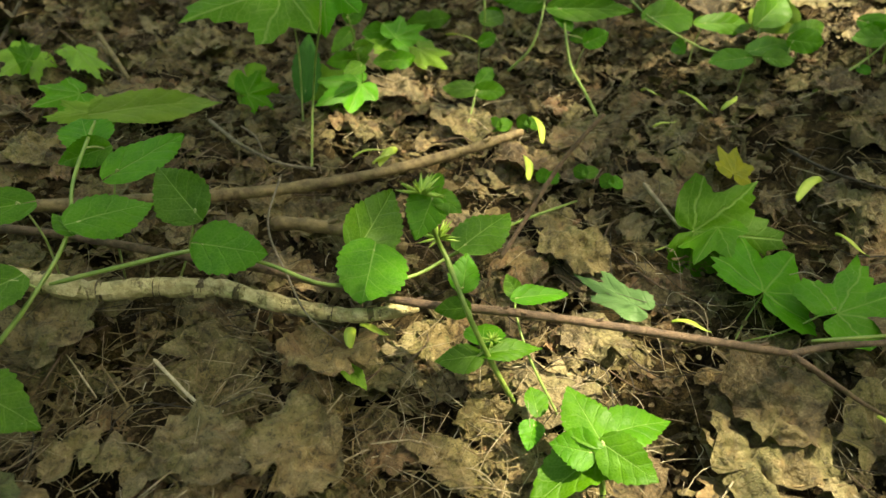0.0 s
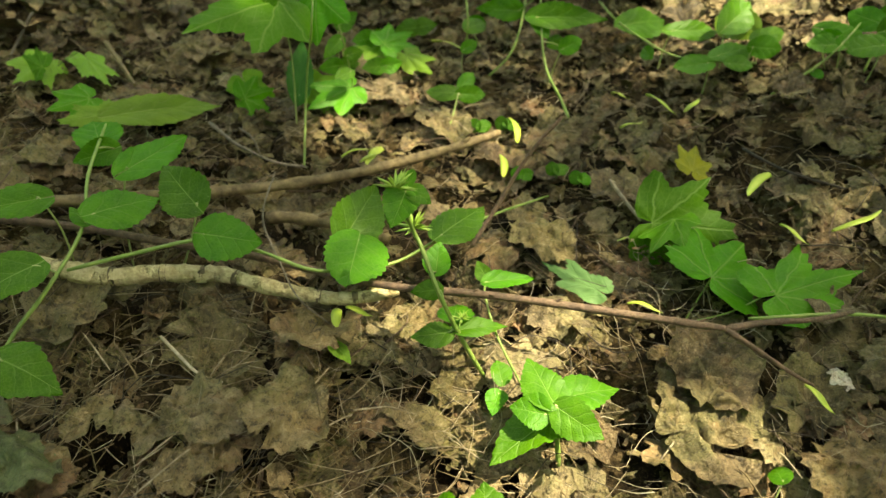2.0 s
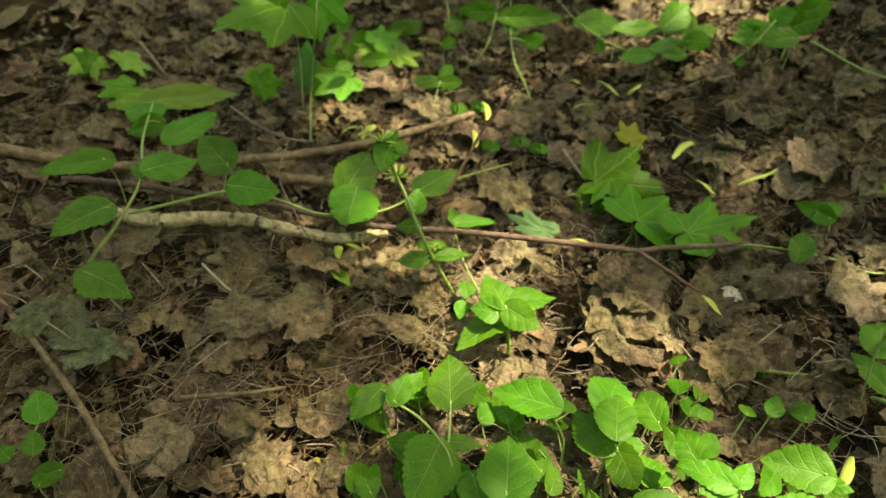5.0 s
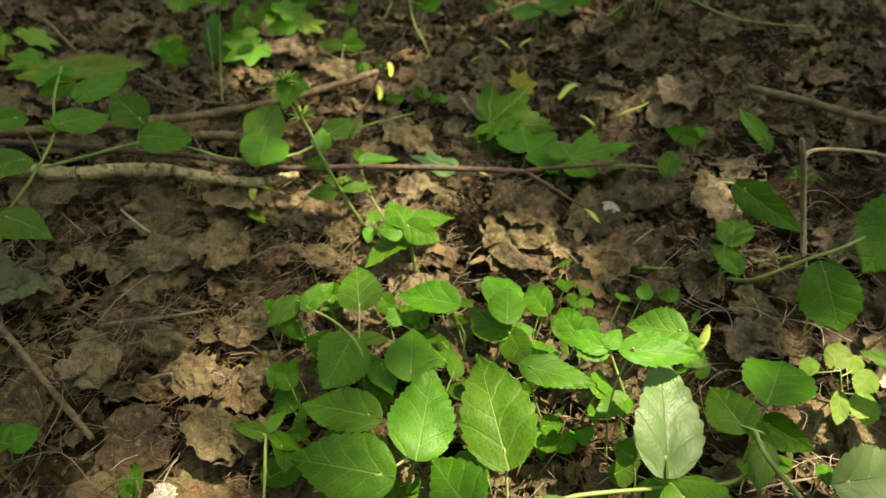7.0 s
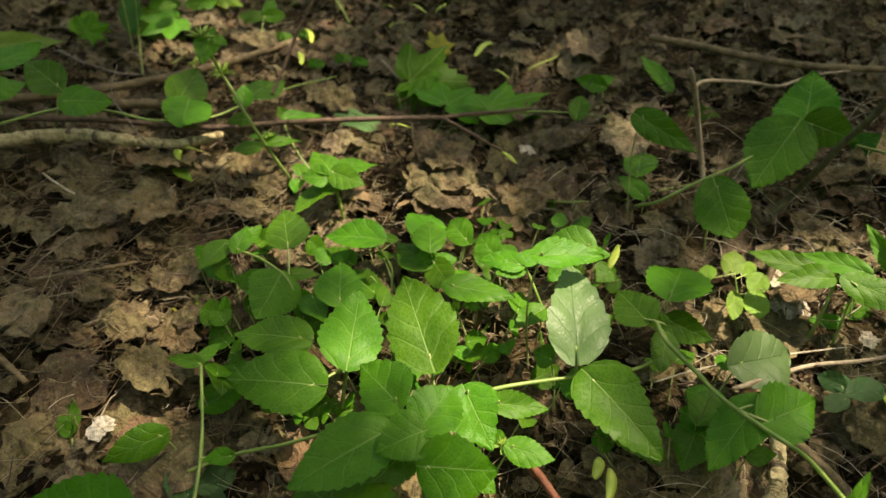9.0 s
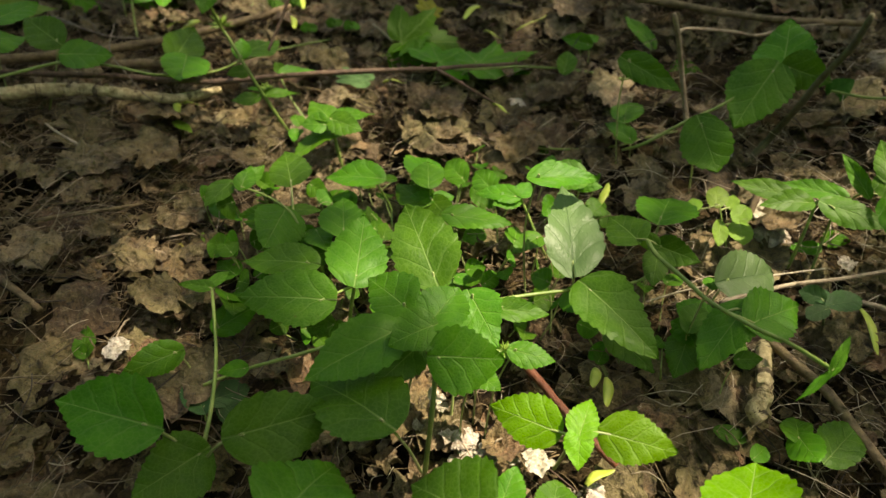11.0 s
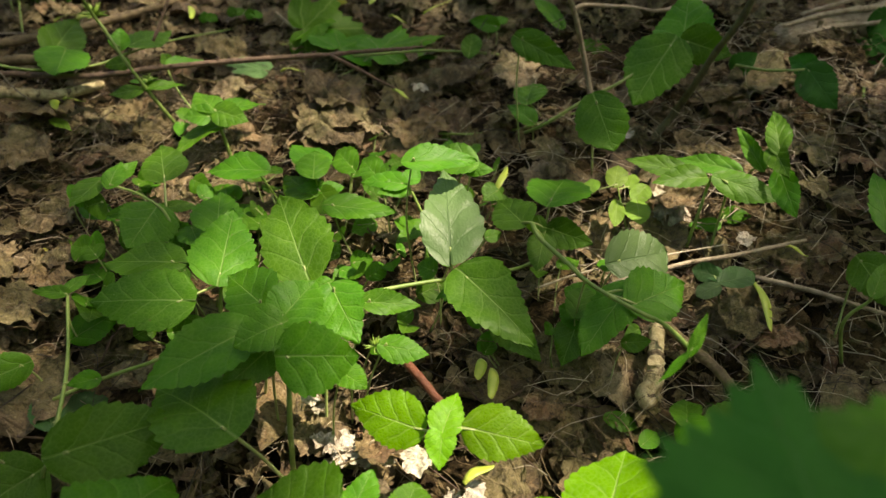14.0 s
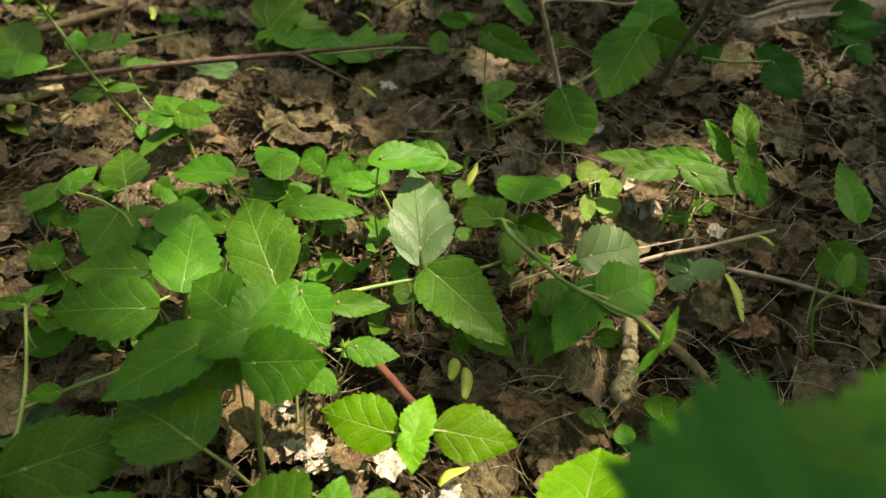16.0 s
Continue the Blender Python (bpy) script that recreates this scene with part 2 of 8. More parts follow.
MAT = {
    "green_leaf": leaf_material("green_leaf", (0.074, 0.205, 0.020), (0.047, 0.150, 0.016), (0.28, 0.43, 0.14)),
    # green leaf with strong sunlight put into its colour, for the sunlit sprigs
    "sun_tinted_leaf": leaf_material("sun_tinted_leaf", (0.130, 0.320, 0.022), (0.098, 0.260, 0.018), (0.40, 0.52, 0.20)),
    "maple_leaf": leaf_material("maple_leaf", (0.085, 0.24, 0.022), (0.062, 0.185, 0.018), (0.24, 0.38, 0.11), palmate=True, quilt=0.3),
    "pale_leaf": leaf_material("pale_leaf", (0.19, 0.33, 0.055), (0.14, 0.25, 0.045), (0.34, 0.44, 0.16), speckle=0.1, rough=0.5),
    "silver_leaf": leaf_material("silver_leaf", (0.112, 0.190, 0.075), (0.088, 0.158, 0.060), (0.055, 0.115, 0.04), rough=0.42, through=0.14, quilt=0.6),
    "dark_leaf": leaf_material("dark_leaf", (0.055, 0.13, 0.045), (0.04, 0.095, 0.035), (0.17, 0.24, 0.12), speckle=0.55, rough=0.5, quilt=0.9),
    # green leaf with deep shade put into its colour: darker, bluer, less sheen
    "shade_tinted_leaf": leaf_material("green_leaf_shade_tinted", (0.035, 0.132, 0.021), (0.027, 0.105, 0.016), (0.05, 0.16, 0.04), rough=0.65, through=0.25),
    "yellow_leaf": leaf_material("yellow_leaf", (0.36, 0.34, 0.045), (0.22, 0.24, 0.04), (0.42, 0.40, 0.10), speckle=0.05, rough=0.5, palmate=True),
    "litter": litter_material("dead_leaf_litter", ((0.168, 0.136, 0.058), (0.228, 0.160, 0.082), (0.076, 0.052, 0.026), (0.240, 0.132, 0.072), (0.186, 0.146, 0.062), (0.110, 0.066, 0.034), (0.285, 0.222, 0.132), (0.140, 0.098, 0.046)), (0.010, 0.006, 0.003)),
    "green_litter": litter_material("moss_green_dead_leaf", ((0.115, 0.135, 0.06), (0.15, 0.155, 0.075), (0.13, 0.12, 0.06)), (0.03, 0.032, 0.015)),
    # bleached leaf; its colour is raised further to carry the glare of the sun
    "sunlit_pale_litter": litter_material("sunlit_bleached_dead_leaf", ((0.58, 0.50, 0.41), (0.72, 0.66, 0.57), (0.50, 0.40, 0.30)), (0.24, 0.18, 0.12)),
    "birch": bark_material("birch_bark", (0.62, 0.53, 0.31), (0.36, 0.28, 0.14), 110.0, stripe=1.1),
    "birch_knot": bark_material("birch_knot_bark", (0.20, 0.15, 0.085), (0.06, 0.042, 0.026), 160.0),
    "twig": bark_material("red_brown_twig_bark", (0.17, 0.105, 0.07), (0.075, 0.045, 0.032), 130.0),
    "brown": bark_material("brown_branch_bark", (0.26, 0.185, 0.095), (0.10, 0.066, 0.034), 70.0),
    "grey": bark_material("grey_dead_bark", (0.23, 0.19, 0.15), (0.10, 0.08, 0.06), 150.0),
    "pale": bark_material("bleached_wood", (0.43, 0.35, 0.25), (0.24, 0.18, 0.12), 90.0),
    "white": bark_material("white_dead_stem", (0.62, 0.54, 0.42), (0.38, 0.31, 0.22), 120.0),
    "olive": bark_material("olive_woody_bark", (0.115, 0.115, 0.045), (0.055, 0.05, 0.022), 90.0),
    "red": bark_material("reddish_stem_skin", (0.20, 0.062, 0.030), (0.11, 0.035, 0.02), 120.0, rough=0.5),
    "dark": bark_material("dark_root_bark", (0.06, 0.045, 0.035), (0.028, 0.02, 0.016), 150.0),
    "stem": stem_material("green_stem", (0.24, 0.33, 0.085), (0.14, 0.23, 0.05)),
    "pale_stem": stem_material("pale_green_stem", (0.36, 0.42, 0.17), (0.24, 0.32, 0.10)),
    "key": stem_material("maple_key_skin", (0.42, 0.50, 0.085), (0.30, 0.40, 0.06)),
    "calyx": stem_material("spiky_calyx", (0.28, 0.42, 0.08), (0.17, 0.30, 0.05)),
    "soil": soil_material(),
}

# ---- the forest floor ----
noise.seed_set(4)


def slope(x, y):
    """The floor's broad shape: a shallow hollow that climbs towards the back and the side."""
    x, y = min(max(x, -0.6), 0.9), min(max(y, -0.5), 1.3)
    return -0.0663 + -0.0493 * x + 0.1697 * y + 0.1569 * x * x + 0.1031 * x * y + -0.0187 * y * y


HOLLOWS = [(0.01, 0.40, 0.034), (0.50, 0.79, 0.050), (0.54, 0.74, 0.040), (0.52, 0.24, 0.034), (-0.25, 0.35, 0.030), (0.73, 0.38, 0.050), (-0.13, 0.36, 0.026)]


def hollow(x, y, margin=0.0):
    """1 in the middle of a dark hollow under the leaf mat, 0 outside it."""
    return max(max(0.0, 1.0 - (math.hypot(x - cx, (y - cy) * 1.3) / (r + margin)) ** 2) for cx, cy, r in HOLLOWS)


def mat_height(x, y):
    """The top of the matted leaf layer: the broad slope with soft humps."""
    p = Vector((x * 7.0, y * 7.0, 0.3))
    return slope(x, y) - 0.014 + 0.014 * noise.noise(p) + 0.009 * noise.noise(p * 2.7)


def floor_height(x, y):
    """The soil: the mat's humps with clods and sunken hollows between them."""
    p = Vector((x * 7.0, y * 7.0, 0.3))
    h = mat_height(x, y) + 0.005 * noise.noise(p * 8.1) + 0.003 * noise.noise(p * 19.0) - 0.006
    pit = noise.noise(Vector((x * 16.0 + 3, y * 16.0, 5.1)))
    h -= 0.040 * min(1.0, max(0.0, (pit - 0.15) / 0.22))
    return h - 0.055 * hollow(x, y)


def grown(low, high, near_low, near_high, fine):
    """Coordinates that are close together in the near stretch and spread out towards the horizon."""
    inner = list(np.arange(near_low, near_high, fine))
    out, s = [], fine
    v = near_low
    while v > low:
        s *= 1.35
        v -= s
        out.append(v)
    out = out[::-1] + inner
    v, s = inner[-1], fine
    while v < high:
        s *= 1.35
        v += s
        out.append(v)
    return out


def mesh_object(name, verts, faces, mat, parent=None, uvs=None, smooth=True):
    me = bpy.data.meshes.new(name)
    me.from_pydata([tuple(v) for v in verts], [], faces)
    me.materials.append(mat)
    if uvs is not None:
        layer = me.uv_layers.new(name="UVMap")
        idx = np.empty(len(me.loops), dtype=np.int32)
        me.loops.foreach_get("vertex_index", idx)
        layer.data.foreach_set("uv", np.asarray(uvs, dtype=np.float32)[idx].ravel())
    if smooth:
        me.polygons.foreach_set("use_smooth", np.ones(len(me.polygons), dtype=bool))
    ob = new(name, me)
    ob.parent = parent
    return ob


gx, gy = grown(-60, 60, -0.75, 1.35, 0.011), grown(-60, 80, -0.75, 1.7, 0.011)
gv = [(x, y, floor_height(x, y)) for y in gy for x in gx]
w = len(gx)
gf = [(j * w + i, j * w + i + 1, (j + 1) * w + i + 1, (j + 1) * w + i) for j in range(len(gy) - 1) for i in range(w - 1)]
tagged(mesh_object("ground", gv, gf, MAT["soil"]), "dark crumbly forest soil with rotted leaves", "ground", kind="structure")


# ---- shapes ----
def tube(path, r0, r1, sides=8, knots=0.0, seed=0, rings=None):
    """A tapered round stem along a smoothed path; knots: unevenness."""
    rnd = random.Random(seed)
    pts = [Vector(p) for p in path]
    ext = [pts[0] * 2 - pts[1]] + pts + [pts[-1] * 2 - pts[-2]]
    fine, per = [], rings or max(4, int(24 / len(pts)) + 3)
    for i in range(1, len(ext) - 2):
        a, b, c, d = ext[i - 1:i + 3]
        for j in range(per):
            t = j / per
            fine.append(0.5 * ((2 * b) + (c - a) * t + (2 * a - 5 * b + 4 * c - d) * t * t + (3 * b - a - 3 * c + d) * t ** 3))
    fine.append(pts[-1])
    verts, faces, uvs = [], [], []
    side, run = None, 0.0
    for i, p in enumerate(fine):
        d = (fine[min(i + 1, len(fine) - 1)] - fine[max(i - 1, 0)]).normalized()
        side = (d.orthogonal() if side is None else side - d * side.dot(d)).normalized()
        up = d.cross(side)
        run += (p - fine[i - 1]).length if i else 0.0
        f = i / (len(fine) - 1)
        r = (r0 + (r1 - r0) * f) * (1 + knots * rnd.uniform(-1, 1))
        if i == len(fine) - 1 or i == 0:
            r *= 0.72
        for s in range(sides):
            a = 2 * math.pi * s / sides
            q = r * (1 + knots * 0.5 * rnd.uniform(-1, 1))
            verts.append(p + side * (math.cos(a) * q) + up * (math.sin(a) * q))
            uvs.append((s / sides, run * 10))
        if i:
            o = (i - 1) * sides
            faces += [(o + s, o + (s + 1) % sides, o + sides + (s + 1) % sides, o + sides + s) for s in range(sides)]
    n = len(verts)
    verts += [fine[0], fine[-1]]
    uvs += [(0, 0), (0, run * 10)]
    faces += [(n, (s + 1) % sides, s) for s in range(sides)]
    faces += [(n + 1, n - sides + s, n - sides + (s + 1) % sides) for s in range(sides)]
    return verts, faces, uvs


def ovate_blade(seed, teeth=10, cordate=0.17, droop=0.10, point=0.30, wide=0.5, bluntness=1.5):
    """A toothed, quilted heart-shaped blade, 1 long and 1 wide, from the stalk at the origin along +y."""
    rnd = random.Random(seed)
    rows, cols = 72, 6
    verts, faces = [], []
    twist, lean, wavy = rnd.uniform(-0.2, 0.2), rnd.uniform(-0.07, 0.07), rnd.uniform(0, 6)
    droop, fold, teeth = droop * rnd.uniform(0.2, 2.4), rnd.uniform(0.04, 0.26), teeth + rnd.choice((-1, 0, 0, 1))
    bluntness, point, curl = bluntness + rnd.uniform(-0.15, 0.25), point + rnd.uniform(-0.03, 0.05), rnd.uniform(-0.10, 0.05)
    for i in range(rows + 1):
        v = i / rows
        t = (v - point) / (1 - point)
        hw = wide * (math.sqrt(max(0.0, 1 - (1 - v / point) ** 2)) if v < point else max(0.0, 1 - t ** bluntness))
        saw = (v * teeth + 0.22 * math.sin(7 * v + wavy)) % 1.0
        bite = (saw / 0.70 if saw < 0.70 else (1 - saw) / 0.30) ** 0.75
        depth = 0.10 * min(1.0, v / 0.12, (1 - v) / 0.06)
        for c in range(-cols, cols + 1):
            s = c / cols
            edge = abs(s) ** 5
            x = hw * s * (1 + depth * edge * (bite - 0.45)) + lean * math.sin(v * 3)
            y = v - cordate * abs(s) ** 1.4 * (1 - v) ** 3 + 0.018 * (bite - 0.5) * edge
            z = -droop * v ** 2 + fold * abs(s) * hw * (1 - 0.6 * v) + twist * s * hw * v + curl * hw * s * s
            ax = abs(x)
            vein = y - ax * 0.95 + ax * ax * 0.6 + (0.035 if x > 0 else -0.035)
            z -= 0.0055 * math.cos(24 * vein + 0.6 * math.sin(5 * v + wavy)) * min(1, abs(s) * 2.2) * min(1.0, 3 * (1 - v))
            z += 0.032 * math.sin(9 * v + wavy + 2 * s) * abs(s)
            verts.append((x, y, z))
    w = 2 * cols + 1
    faces = [(j * w + i, j * w + i + 1, (j + 1) * w + i + 1, (j + 1) * w + i) for j in range(rows) for i in range(w - 1)]
    return verts, faces


def round_blade(seed):
    """A nearly round scalloped blade, 1 long and 1 wide."""
    return ovate_blade(seed, teeth=9, cordate=0.22, droop=0.06, point=0.42, wide=0.5, bluntness=2.2)


def lobed_blade(seed, ragged=0.0, rings=6, sectors=66, cup=0.12, notch=1.0):
    """A five-lobed maple blade, 1 long, stalk at the origin, along +y; notch: how deep the bays between the lobes are."""
    rnd = random.Random(seed)
    tips = [(-165, 0.16), (-140, 0.30), (-92, 0.62), (-68, 0.50), (-46, 0.88), (-23, 0.60), (0, 1.0), (23, 0.60), (46, 0.88), (68, 0.50), (92, 0.62), (140, 0.30), (165, 0.16)]
    tips = [(a + rnd.uniform(-4, 4), (r + (0.86 - 0.002 * abs(a) - r) * (1 - notch)) * (1 + rnd.uniform(-0.08, 0.08))) for a, r in tips]
    ph = rnd.uniform(0, 9)
    verts, faces = [(0, 0, 0)], []
    for s in range(sectors + 1):
        a = -165 + 330 * s / sectors
        for (a0, r0), (a1, r1) in zip(tips[:-1], tips[1:]):
            if a0 <= a <= a1 or (s == 0) or (s == sectors and a1 == tips[-1][0]):
                t = min(1, max(0, (a - a0) / (a1 - a0)))
                t = t ** 1.35 if r1 > r0 else 1 - (1 - t) ** 1.35
                r = r0 + (r1 - r0) * t
                break
        r *= 1 + 0.07 * math.sin(a * 0.62 + ph) * min(1, r * 1.4) + ragged * noise.noise(Vector((a * 0.09, ph, 1)))
        for k in range(1, rings + 1):
            q = r * (k / rings)
            th = radians(a)
            x, y = q * math.sin(th), q * math.cos(th)
            z = cup * q * q * (0.6 + 0.4 * math.cos(2 * th + ph)) - 0.16 * q * q + 0.03 * math.cos(radians(a * 8.0)) * q + 0.03 * noise.noise(Vector((x * 4, y * 4, ph)))
            verts.append((x, y, z))
    for s in range(sectors):
        o, p = 1 + s * rings, 1 + (s + 1) * rings
        faces.append((0, p, o))
        faces += [(o + k, p + k, p + k + 1, o + k + 1) for k in range(rings - 1)]
    return verts, faces


def shallow_blade(seed):
    """A broad blade with shallow lobes."""
    return lobed_blade(seed, notch=0.40)


def blade_mesh(name, verts, faces, mat):
    me = bpy.data.meshes.new(name)
    me.from_pydata([tuple(v) for v in verts], [], faces)
    me.materials.append(mat)
    layer = me.uv_layers.new(name="UVMap")
    co = np.asarray(verts, dtype=np.float32)[:, :2]
    idx = np.empty(len(me.loops), dtype=np.int32)
    me.loops.foreach_get("vertex_index", idx)
    layer.data.foreach_set("uv", co[idx].ravel())
    me.polygons.foreach_set("use_smooth", np.ones(len(me.polygons), dtype=bool))
    return me


BLADES = {}


def blade(kind, mat, i):
    """One of a few blades of a kind and material; alike leaves share them."""
    key = (kind, mat, i % 9)
    if key not in BLADES:
        shape = {"ovate": ovate_blade, "round": round_blade, "maple": lobed_blade, "shallow": shallow_blade}[kind](31 * (i % 9) + len(kind))
        BLADES[key] = blade_mesh("leaf", *shape, MAT[mat])
    return BLADES[key]


def frame_of(base, tip, normal, width):
    """The matrix that lays a unit blade from base to tip, facing along normal, of that width."""
    b, t = Vector(base), Vector(tip)
    y = t - b
    size = y.length
    y = y / size
    z = Vector(normal)
    z = (z - y * z.dot(y)).normalized()
    x = y.cross(z)
    m = Matrix((x, y, z)).transposed().to_4x4()
    return Matrix.Translation(b) @ m @ Matrix.Diagonal((width, size, (width + size) / 2, 1))


COUNT = [0]


def plant(label, root, group="", category="plant"):
    ob = new("green_plant", None)
    ob.location = root
    ob.empty_display_size = 0.02
    return tagged(ob, label, category, group)


def fallen_leaf(label, root):
    ob = new("fallen_leaf", None)
    ob.location = root
    ob.empty_display_size = 0.02
    return tagged(ob, label, "leaf")


def under(ob, parent, m=None):
    ob.parent = parent
    ob.matrix_parent_inverse = Matrix.Translation(parent.location).inverted()
    if m is not None:
        ob.matrix_basis = m
    return ob


def stem(p, path, r, mat="stem", name="stem"):
    COUNT[0] += 1
    v, f, uv = tube(path, r, r * 0.7, 7, 0.06, COUNT[0])
    return under(mesh_object(name, v, f, MAT[mat], None, uv), p)


def leaf(p, base, tip, width, normal, kind="ovate", joint=None, mat=None):
    COUNT[0] += 1
    skin = mat or ("maple_leaf" if kind == "maple" else "green_leaf")
    ob = new("leaf", blade(kind, skin, COUNT[0]))
    wide = width * (0.8 if kind == "maple" else 0.92)
    m = frame_of(base, tip, normal, wide)
    under(ob, p, m)
    if joint:
        a, b = Vector(joint), Vector(base)
        reach = Vector((a.x - b.x, a.y - b.y, 0))
        if reach.length > 0.032 and width < 0.046:      # small low leaves rise from the floor close by
            a = b + reach * (0.014 / reach.length)
            a.z = mat_height(a.x, a.y)
        d = Vector(tip) - b
        if (a - b).length > 0.004:
            c = a.lerp(b, 0.55) + Vector((0, 0, 0.03 * (a - b).length)) - d.normalized() * 0.05 * (a - b).length
            r = min(0.0013, 0.0006 + width * 0.011)
            v, f, uv = tube([a, c, b - Vector((0, 0, 0.0006)), b + d * 0.05 - Vector((0, 0, 0.002))], r * 1.15, r * 0.7, 6, 0.04, COUNT[0])
            stalk = mesh_object("petiole", v, f, MAT["pale_stem"], None, uv)
            stalk.parent = ob
            stalk.matrix_parent_inverse = m.inverted()
    return ob


def whorl(p, at, r):
    """A spiky ring of calyces round the stem."""
    COUNT[0] += 1
    rnd = random.Random(COUNT[0])
    verts, faces = [], []
    for k in range(24):
        a, e = rnd.uniform(0, 6.283), rnd.uniform(-0.3, 1.2)
        d = Vector((math.cos(a) * math.cos(e), math.sin(a) * math.cos(e), math.sin(e)))
        s = d.orthogonal().normalized()
        u = d.cross(s)
        o, rr, ln = len(verts), r * 0.085, r * rnd.uniform(0.75, 1.15)
        c = Vector(at) + d * r * 0.12
        for q, (dist, rad) in enumerate(((0, 0.5), (0.35, 1.0), (0.62, 0.7), (1.0, 0.03))):
            for j in range(5):
                b = j * 1.2566 + k
                verts.append(c + d * ln * dist + (s * math.cos(b) + u * math.sin(b)) * rr * rad)
        faces += [(o + q * 5 + j, o + q * 5 + (j + 1) % 5, o + q * 5 + 5 + (j + 1) % 5, o + q * 5 + 5 + j) for q in range(3) for j in range(5)]
    return under(mesh_object("flower_whorl", verts, faces, MAT["calyx"]), p)


def birch_details(root, pts, r0, r1, rnd):
    """Swollen knots and curling flakes of bark on a birch branch."""
    for i in range(len(pts) - 1):
        d = (pts[i + 1] - pts[i])
        L = d.length
        d.normalize()
        r = r0 + (r1 - r0) * (i + 0.5) / (len(pts) - 1)
        u = d.orthogonal().normalized()
        w = d.cross(u)
        q = pts[i].lerp(pts[i + 1], rnd.uniform(0.1, 0.4))
        h = r * rnd.uniform(0.25, 0.4)
        v, f, uv = tube([q - d * h * 1.6, q - d * h * 0.5, q + d * h * 0.5, q + d * h * 1.6], r * 1.03, r * 1.03, 12, 0.08, i, rings=3)
        under(mesh_object("knot", v, f, MAT["birch_knot"], None, uv), root)
        for _ in range(2):
            q = pts[i].lerp(pts[i + 1], rnd.uniform(0.1, 0.9))
            a0, span, long, lift = rnd.uniform(0, 6.283), rnd.uniform(0.8, 1.6), min(L, r * 1.6) * rnd.uniform(0.5, 1.1), rnd.uniform(1.15, 1.55)
            verts, faces = [], []
            for side in (0.0, 0.0006):
                for j in range(7):
                    g = a0 + span * j / 6
                    rr = r * (1.02 + (lift - 1.02) * (j / 6) ** 2.5) - side
                    for e in (-0.5, 0.0, 0.5):
                        wob = 1 + 0.25 * rnd.uniform(-1, 1)
                        verts.append(q + d * long * e * wob + (u * math.cos(g) + w * math.sin(g)) * rr)
            for o in (0, 21):
                faces += [(o + j * 3 + e, o + j * 3 + e + 1, o + j * 3 + e + 4, o + j * 3 + e + 3) for j in range(6) for e in (0, 1)]
            under(mesh_object("bark_flake", verts, faces, MAT["birch"], None, [(0.1, 0.3)] * len(verts)), root)


def stick(name, label, path, r0, r1, mat, branches=(), category="twig"):
    COUNT[0] += 1
    root = new(name, None)
    root.location = path[0]
    root.empty_display_size = 0.02
    tagged(root, label, category)
    sides = 12 if r0 > 0.006 else 8
    v, f, uv = tube(path, r0, r1, sides, 0.15 if mat == "birch" else 0.12 if r0 > 0.006 else 0.07, COUNT[0], rings=7)
    under(mesh_object("shaft", v, f, MAT[mat], None, uv), root)
    for i, (bp, a, b) in enumerate(branches):
        v, f, uv = tube(bp, a, b, 7, 0.08, COUNT[0] * 7 + i, rings=6)
        under(mesh_object("side_branch", v, f, MAT[mat], None, uv), root)
    rnd = random.Random(COUNT[0])
    pts = [Vector(q) for q in path]
    if mat == "birch":
        birch_details(root, pts, r0, r1, rnd)
    if mat in ("twig", "brown", "pale") and len(pts) > 3:      # bud scars and short stubs
        for i in range(1, len(pts) - 1):
            if rnd.random() < 0.75:
                q = pts[i].lerp(pts[i + 1], rnd.random())
                d = (pts[i + 1] - pts[i]).normalized()
                o = (d.orthogonal() * rnd.uniform(-1, 1) + Vector((0, 0, 0.8))).normalized()
                L = r0 * rnd.uniform(1.1, 1.6)
                v, f, uv = tube([q, q + (o + d * 0.6) * L * 0.6, q + (o + d) * L], r0 * 0.5, r0 * 0.25, 6, 0.1, i, rings=2)
                under(mesh_object("bud_stub", v, f, MAT[mat], None, uv), root)
    return root


def maple_key(base, tip, width):
    """A winged maple seed: a plump nutlet and a veined wing."""
    COUNT[0] += 1
    rnd = random.Random(COUNT[0])
    verts, faces = [], []
    b, t = Vector(base), Vector(tip)
    y = t - b
    L = y.length
    y.normalize()
    x = y.cross(Vector((0, 0, 1))).normalized()
    z = x.cross(y)
    bend = rnd.choice((-1, 1)) * rnd.uniform(0.02, 0.09)
    for i in range(13):
        v = i / 12
        hw = width * 0.5 * (0.55 + 0.45 * math.sin(math.pi * min(1, v * 1.1))) * (1 if v < 0.93 else 0.55)
        c = b + y * L * v + x * bend * L * math.sin(math.pi * v)
        for s in (-1, -0.4, 0.2, 1):
            for side in (1, -1):
                th = (0.0022 if v < 0.22 else 0.0005) * (1 - abs(s) * 0.7)
                verts.append(c + x * hw * s + z * (side * th + 0.003 * math.sin(5 * v) + 0.0015 * s))
    w = 8
    for i in range(12):
        o = i * w
        for s in range(3):
            faces.append((o + 2 * s, o + 2 * s + 2, o + w + 2 * s + 2, o + w + 2 * s))
            faces.append((o + 2 * s + 3, o + 2 * s + 1, o + w + 2 * s + 1, o + w + 2 * s + 3))
        faces.append((o + 1, o, o + w, o + w + 1))
        faces.append((o + 6, o + 7, o + w + 7, o + w + 6))
    return tagged(mesh_object("maple_key", verts, faces, MAT["key"]), "yellow-green winged maple seed on the litter", "seed", "maple keys")


